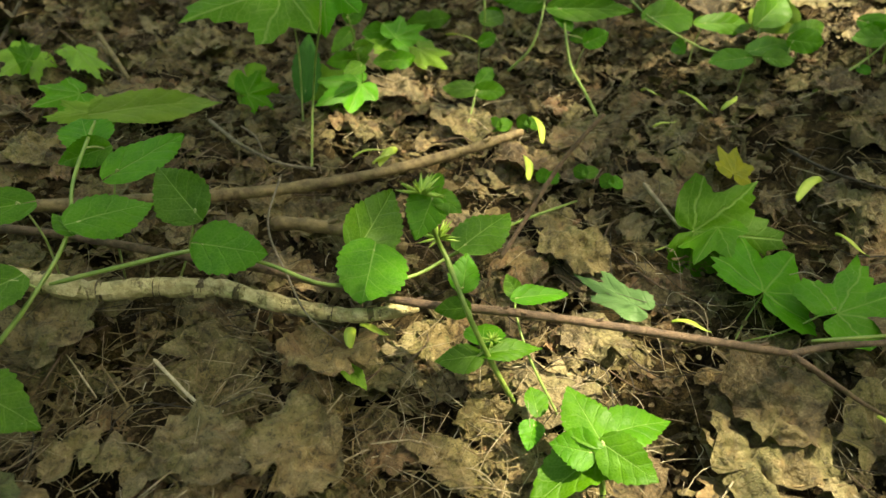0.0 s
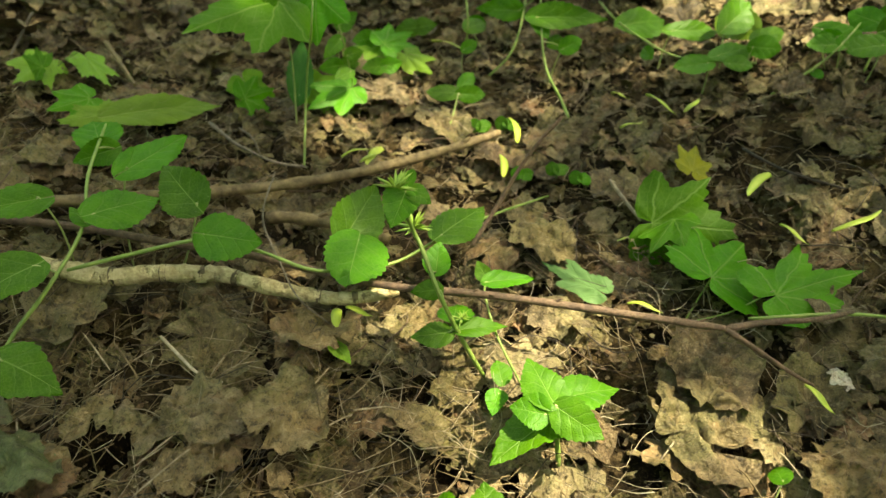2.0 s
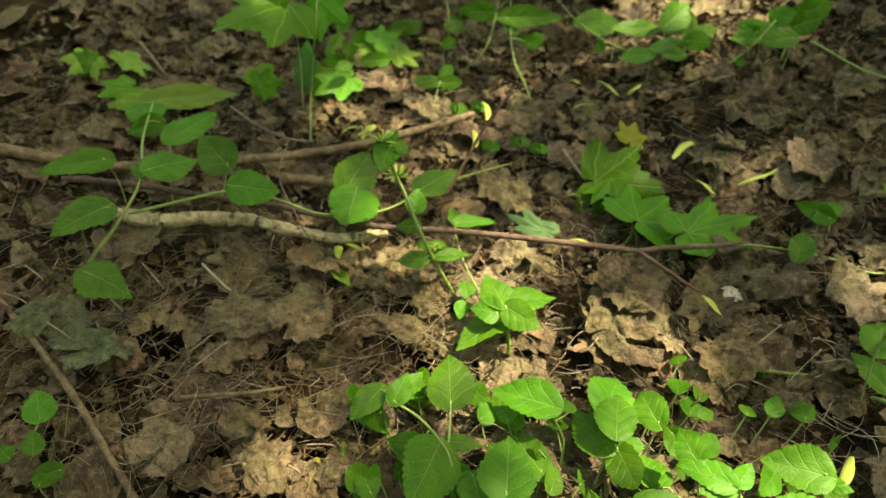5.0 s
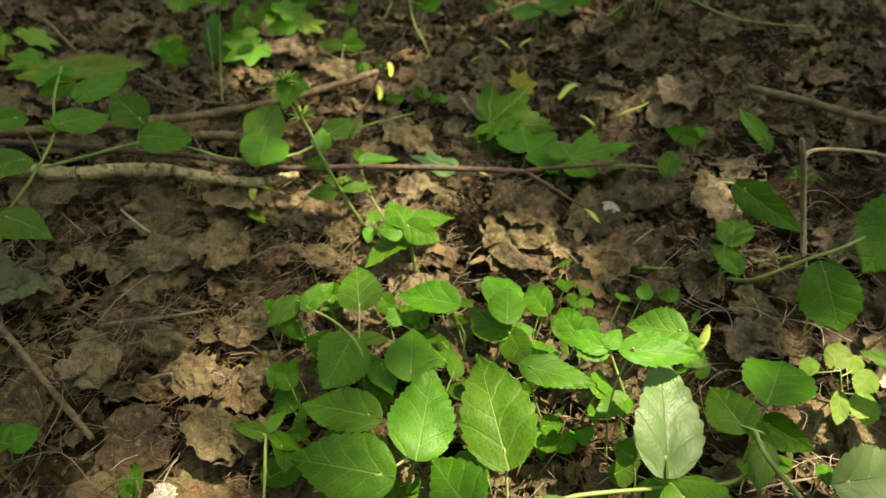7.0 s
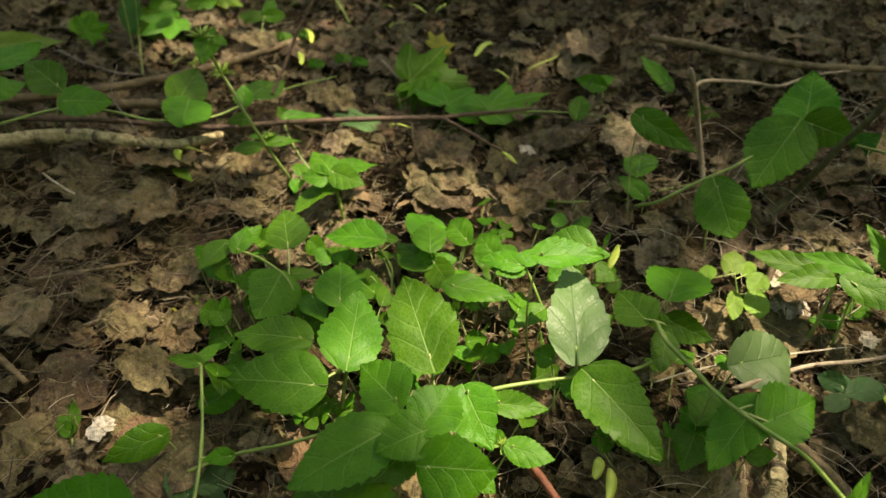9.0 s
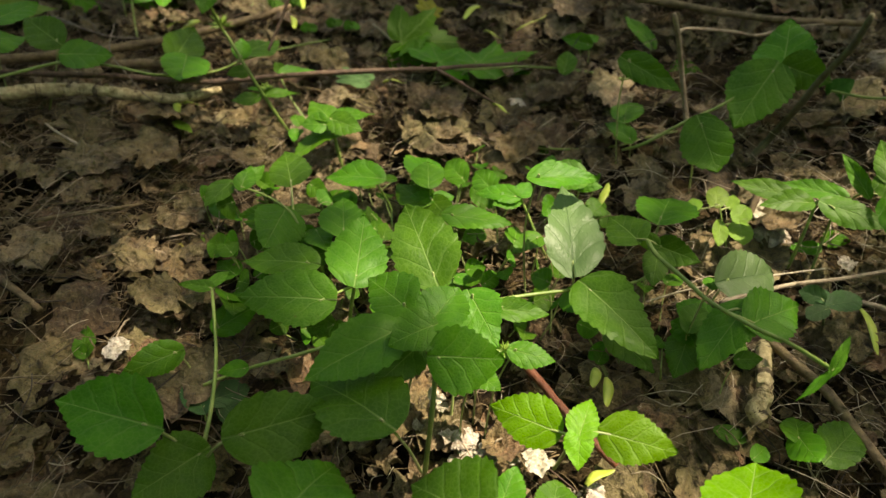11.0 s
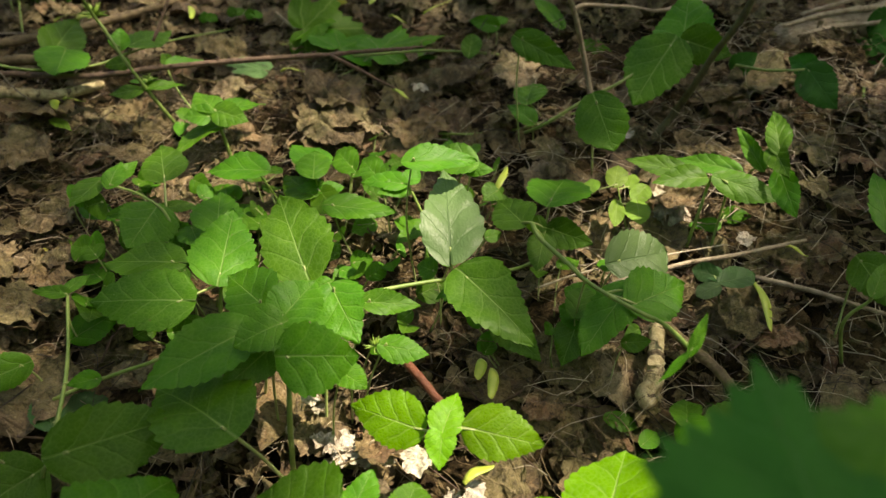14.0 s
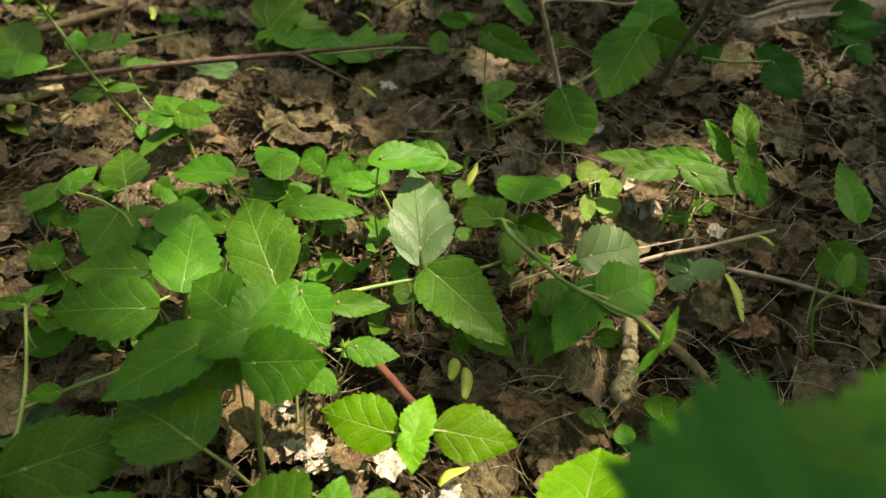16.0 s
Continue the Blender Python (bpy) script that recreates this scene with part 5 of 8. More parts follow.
leaf(p, (0.327, 0.112, -0.017), (0.345, 0.149, -0.021), 0.035, (0.36, -0.06, 0.93), joint=(0.265, 0.101, -0.059))
leaf(p, (0.152, 0.171, -0.024), (0.130, 0.195, -0.023), 0.033, (-0.51, -0.52, 0.68), joint=(0.142, 0.144, -0.054))
leaf(p, (0.112, 0.136, -0.018), (0.088, 0.130, -0.018), 0.028, (0.20, -0.83, 0.53), joint=(0.114, 0.118, -0.059))
leaf(p, (0.011, 0.142, -0.008), (-0.003, 0.168, -0.001), 0.026, (-0.17, -0.34, 0.93), joint=(0.043, 0.124, -0.057))
leaf(p, (0.015, 0.226, 0.008), (-0.003, 0.217, 0.008), 0.039, (0.39, -0.80, 0.46), joint=(0.046, 0.183, -0.047))
leaf(p, (0.196, 0.003, -0.044), (0.193, -0.032, -0.032), 0.032, (0.03, 0.31, 0.95), joint=(0.173, 0.024, -0.076))
leaf(p, (0.156, 0.037, -0.025), (0.149, 0.011, -0.020), 0.023, (0.45, 0.05, 0.89), kind='round', joint=(0.145, 0.048, -0.071))
leaf(p, (0.051, 0.281, 0.001), (0.065, 0.278, 0.001), 0.037, (-0.17, -0.87, 0.45), kind='round', joint=(0.071, 0.221, -0.041))
leaf(p, (0.054, 0.251, -0.010), (0.049, 0.281, -0.022), 0.028, (0.01, 0.38, 0.93), joint=(0.073, 0.200, -0.044))
leaf(p, (0.035, 0.170, -0.014), (0.058, 0.185, -0.013), 0.031, (0.47, -0.71, 0.53), joint=(0.060, 0.143, -0.054))
leaf(p, (0.090, 0.169, -0.009), (0.107, 0.139, -0.013), 0.029, (-0.40, -0.31, 0.86), joint=(0.099, 0.142, -0.054))
leaf(p, (0.146, -0.009, -0.034), (0.134, 0.007, -0.033), 0.019, (-0.42, -0.39, 0.82), joint=(0.139, 0.016, -0.077))
leaf(p, (0.302, 0.005, -0.046), (0.286, -0.011, -0.042), 0.019, (0.52, -0.37, 0.77), kind='round', joint=(0.247, 0.025, -0.074))
leaf(p, (0.237, 0.188, 0.004), (0.214, 0.239, 0.007), 0.045, (-0.16, -0.13, 0.98), joint=(0.202, 0.153, -0.051))
leaf(p, (0.107, 0.018, -0.038), (0.100, 0.023, -0.038), 0.022, (-0.34, -0.61, 0.71), joint=(0.111, 0.035, -0.074))
leaf(p, (0.149, 0.167, -0.012), (0.124, 0.207, -0.009), 0.031, (-0.11, -0.13, 0.98), kind='round', joint=(0.140, 0.140, -0.055))
leaf(p, (0.238, 0.101, -0.027), (0.255, 0.116, -0.017), 0.021, (0.13, -0.68, 0.72), joint=(0.203, 0.093, -0.062))
leaf(p, (0.047, 0.069, -0.018), (0.055, 0.035, -0.003), 0.033, (-0.20, 0.35, 0.92), joint=(0.069, 0.070, -0.067))
leaf(p, (0.163, 0.040, -0.041), (0.168, 0.062, -0.043), 0.020, (0.32, 0.01, 0.95), joint=(0.150, 0.050, -0.071))
leaf(p, (0.009, 0.077, -0.026), (0.015, 0.041, -0.009), 0.034, (0.43, 0.43, 0.79), joint=(0.042, 0.077, -0.065))
leaf(p, (0.181, 0.157, -0.020), (0.193, 0.183, -0.015), 0.024, (0.38, -0.33, 0.87), joint=(0.163, 0.133, -0.056))
leaf(p, (0.021, 0.092, -0.031), (0.014, 0.120, -0.037), 0.025, (-0.04, 0.22, 0.97), joint=(0.050, 0.088, -0.063))
leaf(p, (0.040, 0.207, -0.008), (0.045, 0.164, 0.002), 0.038, (0.12, 0.23, 0.96), joint=(0.063, 0.169, -0.050))
leaf(p, (0.239, 0.242, 0.005), (0.244, 0.245, 0.005), 0.029, (0.34, -0.80, 0.49), joint=(0.203, 0.192, -0.044))
leaf(p, (0.287, 0.163, -0.019), (0.290, 0.198, -0.015), 0.030, (-0.12, -0.10, 0.99), joint=(0.237, 0.136, -0.053))
leaf(p, (0.156, 0.169, -0.008), (0.145, 0.137, -0.006), 0.029, (0.55, -0.14, 0.82), kind='round', joint=(0.145, 0.141, -0.054))
leaf(p, (0.078, 0.036, -0.041), (0.101, 0.036, -0.041), 0.024, (0.01, -0.79, 0.61), kind='round', joint=(0.091, 0.047, -0.071))
leaf(p, (0.141, 0.150, -0.017), (0.161, 0.115, -0.019), 0.034, (-0.49, -0.34, 0.80), joint=(0.134, 0.128, -0.057))
leaf(p, (0.172, 0.049, -0.031), (0.188, 0.029, -0.033), 0.022, (-0.11, -0.15, 0.98), joint=(0.156, 0.057, -0.070))
leaf(p, (0.336, 0.000, -0.026), (0.334, 0.005, -0.025), 0.023, (-0.58, -0.35, 0.73), joint=(0.272, 0.022, -0.074))
leaf(p, (-0.005, 0.251, -0.006), (0.024, 0.215, -0.008), 0.032, (-0.09, -0.14, 0.99), joint=(0.032, 0.200, -0.044))
leaf(p, (0.232, 0.071, -0.040), (0.209, 0.064, -0.040), 0.023, (0.23, -0.75, 0.62), kind='round', joint=(0.198, 0.072, -0.066))
leaf(p, (0.248, 0.204, -0.002), (0.231, 0.242, 0.001), 0.031, (-0.18, -0.14, 0.97), kind='round', joint=(0.210, 0.165, -0.049))
leaf(p, (0.154, 0.231, -0.011), (0.126, 0.274, -0.009), 0.033, (-0.17, -0.17, 0.97), joint=(0.143, 0.186, -0.046))
leaf(p, (0.106, 0.039, -0.044), (0.084, 0.026, -0.045), 0.034, (0.39, -0.65, 0.65), joint=(0.121, 0.073, -0.037))
leaf(p, (0.075, 0.185, -0.011), (0.101, 0.165, -0.012), 0.028, (-0.45, -0.63, 0.63), kind='round', joint=(0.088, 0.154, -0.052))
leaf(p, (0.262, 0.081, -0.027), (0.284, 0.083, -0.027), 0.029, (0.06, -0.82, 0.57), joint=(0.219, 0.079, -0.065))
leaf(p, (0.147, 0.122, -0.028), (0.166, 0.112, -0.029), 0.036, (-0.35, -0.72, 0.60), joint=(0.139, 0.108, -0.061))
leaf(p, (0.047, 0.044, -0.042), (0.064, 0.053, -0.042), 0.023, (0.34, -0.72, 0.61), kind='round', joint=(0.069, 0.054, -0.070))
leaf(p, (0.234, 0.247, -0.003), (0.242, 0.242, -0.004), 0.027, (-0.52, -0.67, 0.53), kind='round', joint=(0.200, 0.197, -0.043))
leaf(p, (0.256, -0.031, -0.047), (0.261, -0.052, -0.041), 0.019, (-0.61, 0.08, 0.79), joint=(0.215, 0.001, -0.080))
leaf(p, (0.210, 0.164, -0.019), (0.216, 0.167, -0.019), 0.031, (0.40, -0.70, 0.59), joint=(0.183, 0.137, -0.055))
leaf(p, (0.105, 0.158, -0.002), (0.111, 0.117, 0.004), 0.036, (-0.14, 0.12, 0.98), joint=(0.109, 0.133, -0.056))
leaf(p, (0.083, 0.033, -0.046), (0.071, 0.038, -0.045), 0.030, (-0.28, -0.68, 0.68), joint=(0.094, 0.045, -0.072))
leaf(p, (0.276, 0.165, -0.014), (0.279, 0.198, -0.013), 0.028, (-0.15, -0.03, 0.99), kind='round', joint=(0.230, 0.138, -0.053))
leaf(p, (0.357, 0.046, -0.025), (0.364, 0.076, -0.024), 0.027, (-0.17, 0.02, 0.99), joint=(0.286, 0.054, -0.067))
leaf(p, (0.311, 0.215, -0.001), (0.329, 0.186, -0.011), 0.030, (-0.48, -0.54, 0.69), kind='round', joint=(0.254, 0.172, -0.045))
leaf(p, (0.006, 0.153, -0.008), (-0.015, 0.168, -0.007), 0.031, (-0.41, -0.62, 0.67), kind='round', joint=(0.039, 0.131, -0.055))
leaf(p, (0.094, 0.139, -0.021), (0.088, 0.133, -0.021), 0.036, (0.54, -0.55, 0.63), joint=(0.101, 0.121, -0.058))
leaf(p, (0.175, 0.180, -0.021), (0.148, 0.229, -0.018), 0.043, (-0.11, -0.12, 0.99), kind='round', joint=(0.158, 0.150, -0.053))
p = plant('tuft of bright green shoots at the back of the clearing', (-0.090, 0.993, 0.080))
stem(p, [(-0.090, 0.993, 0.080), (-0.097, 0.998, 0.130), (-0.109, 0.994, 0.180)], 0.0018)
leaf(p, (-0.110, 1.032, 0.144), (-0.132, 0.998, 0.124), 0.027, (0.43, -0.66, 0.62), joint=(-0.100, 0.997, 0.143))
leaf(p, (-0.094, 0.975, 0.138), (-0.067, 1.002, 0.139), 0.026, (0.63, -0.66, 0.40), joint=(-0.098, 0.997, 0.136))
leaf(p, (-0.120, 1.085, 0.150), (-0.089, 1.093, 0.171), 0.034, (0.08, -0.96, 0.25), joint=(-0.114, 1.059, 0.078))
leaf(p, (-0.083, 0.923, 0.131), (-0.103, 0.891, 0.130), 0.023, (0.49, -0.34, 0.80), joint=(-0.087, 0.945, 0.064))
p = plant('dark upright broad leaf at the back', (-0.160, 0.919, 0.070))
stem(p, [(-0.160, 0.919, 0.070), (-0.162, 0.930, 0.092)], 0.0016)
leaf(p, (-0.158, 0.902, 0.098), (-0.162, 0.991, 0.158), 0.043, (0.17, -0.55, 0.82), joint=(-0.162, 0.927, 0.086), mat='shade_tinted_leaf')
p = plant('pale green shoots on thin stalks behind the branch', (0.094, 1.105, 0.105))
stem(p, [(0.094, 1.105, 0.105), (0.094, 1.091, 0.164), (0.088, 1.123, 0.207)], 0.002)
leaf(p, (0.094, 1.094, 0.154), (0.128, 1.128, 0.155), 0.037, (0.39, -0.43, 0.81), kind='round', joint=(0.094, 1.093, 0.156))
leaf(p, (0.086, 1.016, 0.142), (0.107, 1.018, 0.155), 0.023, (-0.09, -0.95, 0.28), kind='round', joint=(0.089, 1.039, 0.086))
p = fallen_leaf('limp green lobed leaf lying on the forest floor', (-0.433, 0.838, 0.106))
leaf(p, (-0.433, 0.838, 0.106), (-0.472, 0.787, 0.106), 0.058, (0.49, -0.37, 0.79), kind='maple')
p = fallen_leaf('limp green lobed leaf lying on the forest floor', (-0.085, 0.934, 0.102))
leaf(p, (-0.085, 0.934, 0.102), (-0.140, 0.873, 0.094), 0.067, (0.30, -0.40, 0.87), kind='maple')
p = fallen_leaf('limp green lobed leaf lying on the forest floor', (-0.044, 1.085, 0.123))
leaf(p, (-0.044, 1.085, 0.123), (0.009, 1.150, 0.134), 0.066, (0.30, -0.40, 0.87), kind='maple')
p = fallen_leaf('limp green lobed leaf lying on the forest floor', (-0.525, 0.907, 0.122))
leaf(p, (-0.525, 0.907, 0.122), (-0.565, 0.930, 0.129), 0.046, (-0.30, -0.70, 0.65), kind='maple')
p = fallen_leaf('limp green lobed leaf lying on the forest floor', (-0.234, 0.885, 0.097))
leaf(p, (-0.234, 0.885, 0.097), (-0.195, 0.922, 0.101), 0.057, (0.60, -0.67, 0.43), kind='maple')
p = plant('sunlit clump of bright green nettle-like leaves', (0.107, 0.131, -0.047), group='sunlit clump')
stem(p, [(0.107, 0.131, -0.047), (0.099, 0.142, -0.015), (0.086, 0.159, 0.006), (0.078, 0.175, 0.017), (0.055, 0.203, 0.024), (0.028, 0.220, 0.030)], 0.002)
leaf(p, (0.084, 0.217, 0.034), (0.082, 0.270, 0.053), 0.054, (-0.02, -0.33, 0.94), joint=(0.082, 0.183, 0.012))
leaf(p, (0.072, 0.176, 0.017), (0.046, 0.114, 0.011), 0.064, (0.35, -0.24, 0.90), joint=(0.075, 0.178, 0.018))
leaf(p, (0.054, 0.185, 0.013), (0.021, 0.186, 0.013), 0.022, (0.00, -0.78, 0.63), joint=(0.063, 0.192, 0.021))
leaf(p, (0.081, 0.187, 0.012), (0.116, 0.185, 0.012), 0.019, (0.00, -0.36, 0.93), joint=(0.075, 0.178, 0.018))
leaf(p, (0.028, 0.220, 0.030), (0.040, 0.245, 0.048), 0.027, (-0.11, -0.53, 0.84), joint=(0.028, 0.220, 0.030))
leaf(p, (0.035, 0.232, 0.030), (0.056, 0.252, 0.042), 0.024, (-0.13, -0.38, 0.92), joint=(0.028, 0.220, 0.030))
leaf(p, (0.014, 0.240, 0.026), (-0.014, 0.206, 0.017), 0.032, (0.02, -0.27, 0.96), joint=(0.028, 0.220, 0.030))
p = plant('sunlit clump of bright green nettle-like leaves', (0.119, 0.028, -0.065), group='sunlit clump')
stem(p, [(0.119, 0.028, -0.065), (0.124, 0.031, -0.022), (0.129, 0.031, 0.008)], 0.0024)
leaf(p, (0.089, 0.075, 0.011), (0.022, 0.102, 0.013), 0.054, (-0.05, -0.22, 0.97), joint=(0.101, 0.062, -0.069))
leaf(p, (0.095, 0.003, 0.017), (0.017, 0.029, 0.019), 0.066, (-0.10, -0.39, 0.91), joint=(0.129, 0.031, 0.008))
leaf(p, (0.130, 0.025, 0.023), (0.151, 0.095, 0.050), 0.066, (0.03, -0.36, 0.93), joint=(0.129, 0.031, 0.008))
leaf(p, (0.132, 0.127, 0.013), (0.140, 0.185, 0.030), 0.058, (0.01, -0.27, 0.96), joint=(0.131, 0.098, -0.062))
leaf(p, (0.204, 0.012, 0.022), (0.191, 0.096, 0.067), 0.074, (-0.22, -0.49, 0.84), joint=(0.206, -0.013, -0.035))
leaf(p, (0.160, -0.057, 0.043), (0.133, -0.004, 0.048), 0.053, (-0.35, -0.27, 0.90), joint=(0.151, -0.031, -0.086))
leaf(p, (0.172, -0.101, 0.058), (0.202, -0.077, 0.072), 0.046, (-0.13, -0.27, 0.96), kind='round', joint=(0.159, -0.060, -0.091))
p = plant('sunlit clump of broad green leaves with speckled tops', (0.199, 0.198, -0.034), group='sunlit clump')
stem(p, [(0.199, 0.198, -0.034), (0.201, 0.213, -0.013), (0.186, 0.217, 0.018)], 0.0018)
leaf(p, (0.187, 0.225, 0.023), (0.125, 0.249, 0.025), 0.046, (-0.11, -0.38, 0.92), joint=(0.186, 0.217, 0.018))
leaf(p, (0.208, 0.226, 0.018), (0.187, 0.238, 0.019), 0.015, (-0.15, -0.34, 0.93), joint=(0.189, 0.216, 0.010))
p = plant('sunlit clump of small rounded speckled leaves', (0.250, 0.192, -0.033), group='sunlit clump')
stem(p, [(0.250, 0.192, -0.033), (0.248, 0.197, -0.004), (0.244, 0.190, 0.026)], 0.0014)
leaf(p, (0.242, 0.186, 0.030), (0.251, 0.228, 0.038), 0.044, (-0.10, -0.17, 0.98), kind='round', joint=(0.244, 0.190, 0.026))
leaf(p, (0.238, 0.216, 0.027), (0.263, 0.264, 0.029), 0.055, (0.23, -0.16, 0.96), kind='round', joint=(0.244, 0.191, 0.022))
leaf(p, (0.290, 0.207, 0.021), (0.277, 0.241, 0.031), 0.036, (-0.45, -0.42, 0.79), kind='round', joint=(0.246, 0.194, 0.011))
leaf(p, (0.246, 0.190, 0.006), (0.223, 0.205, 0.007), 0.021, (-0.16, -0.31, 0.94), kind='round', joint=(0.246, 0.195, 0.007))
leaf(p, (0.248, 0.190, 0.005), (0.277, 0.194, 0.005), 0.021, (0.05, -0.33, 0.94), kind='round', joint=(0.246, 0.195, 0.007))
leaf(p, (0.248, 0.187, 0.005), (0.256, 0.142, 0.004), 0.037, (-0.45, -0.10, 0.89), kind='round', joint=(0.246, 0.195, 0.007))
leaf(p, (0.335, 0.274, -0.001), (0.344, 0.304, -0.007), 0.026, (-0.06, 0.20, 0.98), kind='round', joint=(0.309, 0.251, -0.027))
leaf(p, (0.362, 0.274, -0.011), (0.373, 0.297, -0.010), 0.020, (0.05, -0.06, 1.00), kind='round', joint=(0.328, 0.251, -0.026))
leaf(p, (0.343, 0.307, 0.011), (0.348, 0.330, 0.003), 0.022, (-0.35, 0.38, 0.86), kind='round', joint=(0.315, 0.274, -0.022))
leaf(p, (0.345, 0.253, -0.012), (0.358, 0.282, -0.016), 0.026, (0.12, 0.09, 0.99), kind='round', joint=(0.316, 0.236, -0.030))
p = plant('sunlit green plant with paired leaves and pale stalks', (0.368, 0.105, -0.043), group='sunlit clump')
stem(p, [(0.368, 0.105, -0.043), (0.352, 0.103, -0.011), (0.340, 0.118, 0.020), (0.333, 0.126, 0.036)], 0.002)
leaf(p, (0.308, 0.149, 0.033), (0.295, 0.178, 0.046), 0.032, (-0.41, -0.54, 0.73), kind='round', joint=(0.333, 0.126, 0.036))
leaf(p, (0.327, 0.124, 0.036), (0.286, 0.145, 0.038), 0.032, (-0.14, -0.35, 0.93), joint=(0.333, 0.126, 0.036))
leaf(p, (0.334, 0.125, 0.036), (0.353, 0.142, 0.044), 0.022, (0.03, -0.46, 0.89), joint=(0.333, 0.126, 0.036))
leaf(p, (0.331, 0.125, 0.031), (0.299, 0.118, 0.031), 0.027, (0.10, -0.43, 0.90), joint=(0.335, 0.124, 0.032))
leaf(p, (0.407, 0.123, 0.051), (0.357, 0.140, 0.053), 0.046, (-0.11, -0.47, 0.88), joint=(0.385, 0.122, -0.047))
leaf(p, (0.317, 0.047, 0.099), (0.380, 0.038, 0.101), 0.036, (0.00, -0.34, 0.94), joint=(0.354, 0.099, -0.011))
leaf(p, (0.401, 0.126, 0.045), (0.430, 0.111, 0.044), 0.020, (-0.35, -0.73, 0.58), joint=(0.383, 0.124, -0.047))
leaf(p, (0.248, 0.106, 0.031), (0.309, 0.077, 0.029), 0.037, (-0.14, -0.38, 0.91), joint=(0.273, 0.112, -0.056))
leaf(p, (0.339, 0.076, 0.008), (0.303, 0.060, 0.008), 0.032, (0.02, -0.07, 1.00), joint=(0.349, 0.107, -0.003))
p = plant('long green runner with one upright pale quilted leaf', (0.232, -0.036, 0.013))
stem(p, [(0.232, -0.036, 0.013), (0.262, -0.035, 0.018), (0.323, -0.034, 0.017), (0.394, -0.031, 0.012), (0.438, -0.005, 0.002)], 0.0022)
leaf(p, (0.332, -0.024, 0.042), (0.354, 0.059, 0.091), 0.066, (-0.04, -0.44, 0.90), joint=(0.332, -0.033, 0.017), mat='silver_leaf')
leaf(p, (0.333, 0.025, -0.015), (0.319, 0.041, -0.014), 0.029, (-0.47, -0.50, 0.73), joint=(0.336, 0.008, -0.074))
leaf(p, (0.340, -0.013, -0.002), (0.338, -0.052, 0.009), 0.037, (-0.53, 0.24, 0.81), kind='round', joint=(0.341, -0.033, 0.016))
leaf(p, (0.337, -0.054, 0.031), (0.368, -0.135, 0.020), 0.066, (-0.21, -0.21, 0.96), joint=(0.332, -0.034, 0.017))
p = plant('trailing vine with toothed leaves reaching towards bare soil', (0.423, -0.003, 0.043))
stem(p, [(0.423, -0.003, 0.043), (0.420, -0.029, 0.041), (0.429, -0.070, 0.037), (0.437, -0.098, 0.032), (0.452, -0.144, 0.035), (0.453, -0.181, 0.048), (0.418, -0.250, 0.089)], 0.0024)
leaf(p, (0.418, -0.250, 0.089), (0.430, -0.242, 0.111), 0.009, (-0.2, -0.3, 0.93))
leaf(p, (0.418, -0.250, 0.089), (0.395, -0.250, 0.065), 0.008, (-0.8, 0.3, 0.5))
leaf(p, (0.418, 0.008, 0.038), (0.411, 0.060, 0.042), 0.050, (-0.35, -0.11, 0.93), joint=(0.423, -0.003, 0.043))
leaf(p, (0.467, 0.044, 0.035), (0.510, 0.094, 0.038), 0.073, (-0.03, -0.04, 1.00), kind='round', joint=(0.454, 0.030, -0.060))
leaf(p, (0.438, 0.001, 0.033), (0.419, 0.015, 0.034), 0.021, (-0.44, -0.63, 0.64), joint=(0.423, -0.003, 0.043))
leaf(p, (0.469, 0.036, 0.004), (0.499, 0.002, 0.002), 0.037, (-0.55, -0.54, 0.64), joint=(0.455, 0.024, -0.061))
leaf(p, (0.434, -0.010, 0.027), (0.411, -0.046, 0.017), 0.031, (0.14, -0.35, 0.93), joint=(0.422, -0.009, 0.042))
leaf(p, (0.508, -0.033, 0.000), (0.574, -0.029, -0.000), 0.068, (0.04, -0.58, 0.82), kind='round', joint=(0.483, -0.039, -0.072), mat='silver_leaf')
leaf(p, (0.470, -0.122, 0.021), (0.531, -0.111, 0.026), 0.058, (0.01, -0.45, 0.89), joint=(0.442, -0.115, 0.033))
leaf(p, (0.470, -0.105, 0.022), (0.411, -0.135, -0.007), 0.051, (-0.43, -0.03, 0.90), joint=(0.442, -0.115, 0.033))
leaf(p, (0.447, -0.072, -0.031), (0.417, -0.102, -0.055), 0.044, (-0.48, -0.18, 0.86), joint=(0.443, -0.077, -0.084))
leaf(p, (0.465, -0.072, -0.015), (0.443, -0.047, -0.007), 0.036, (-0.10, -0.45, 0.89), kind='round', joint=(0.477, -0.060, -0.065))
leaf(p, (0.460, -0.082, -0.030), (0.433, -0.060, -0.029), 0.028, (-0.10, -0.45, 0.89), kind='round', joint=(0.472, -0.070, -0.080))
leaf(p, (0.438, -0.081, -0.012), (0.458, -0.059, 0.001), 0.033, (-0.21, -0.32, 0.92), kind='round', joint=(0.435, -0.091, 0.034))
leaf(p, (0.379, -0.045, -0.039), (0.398, -0.097, -0.044), 0.041, (-0.19, -0.15, 0.97), joint=(0.393, -0.045, -0.081))
leaf(p, (0.472, -0.116, -0.029), (0.498, -0.120, -0.030), 0.020, (-0.11, -0.74, 0.66), joint=(0.464, -0.117, -0.091))
leaf(p, (0.441, -0.074, -0.021), (0.431, -0.059, -0.020), 0.017, (-0.64, -0.47, 0.61), kind='round', joint=(0.438, -0.077, -0.084))
p = plant('small seedling of pale scalloped leaves in a sun fleck', (0.580, 0.059, -0.030))
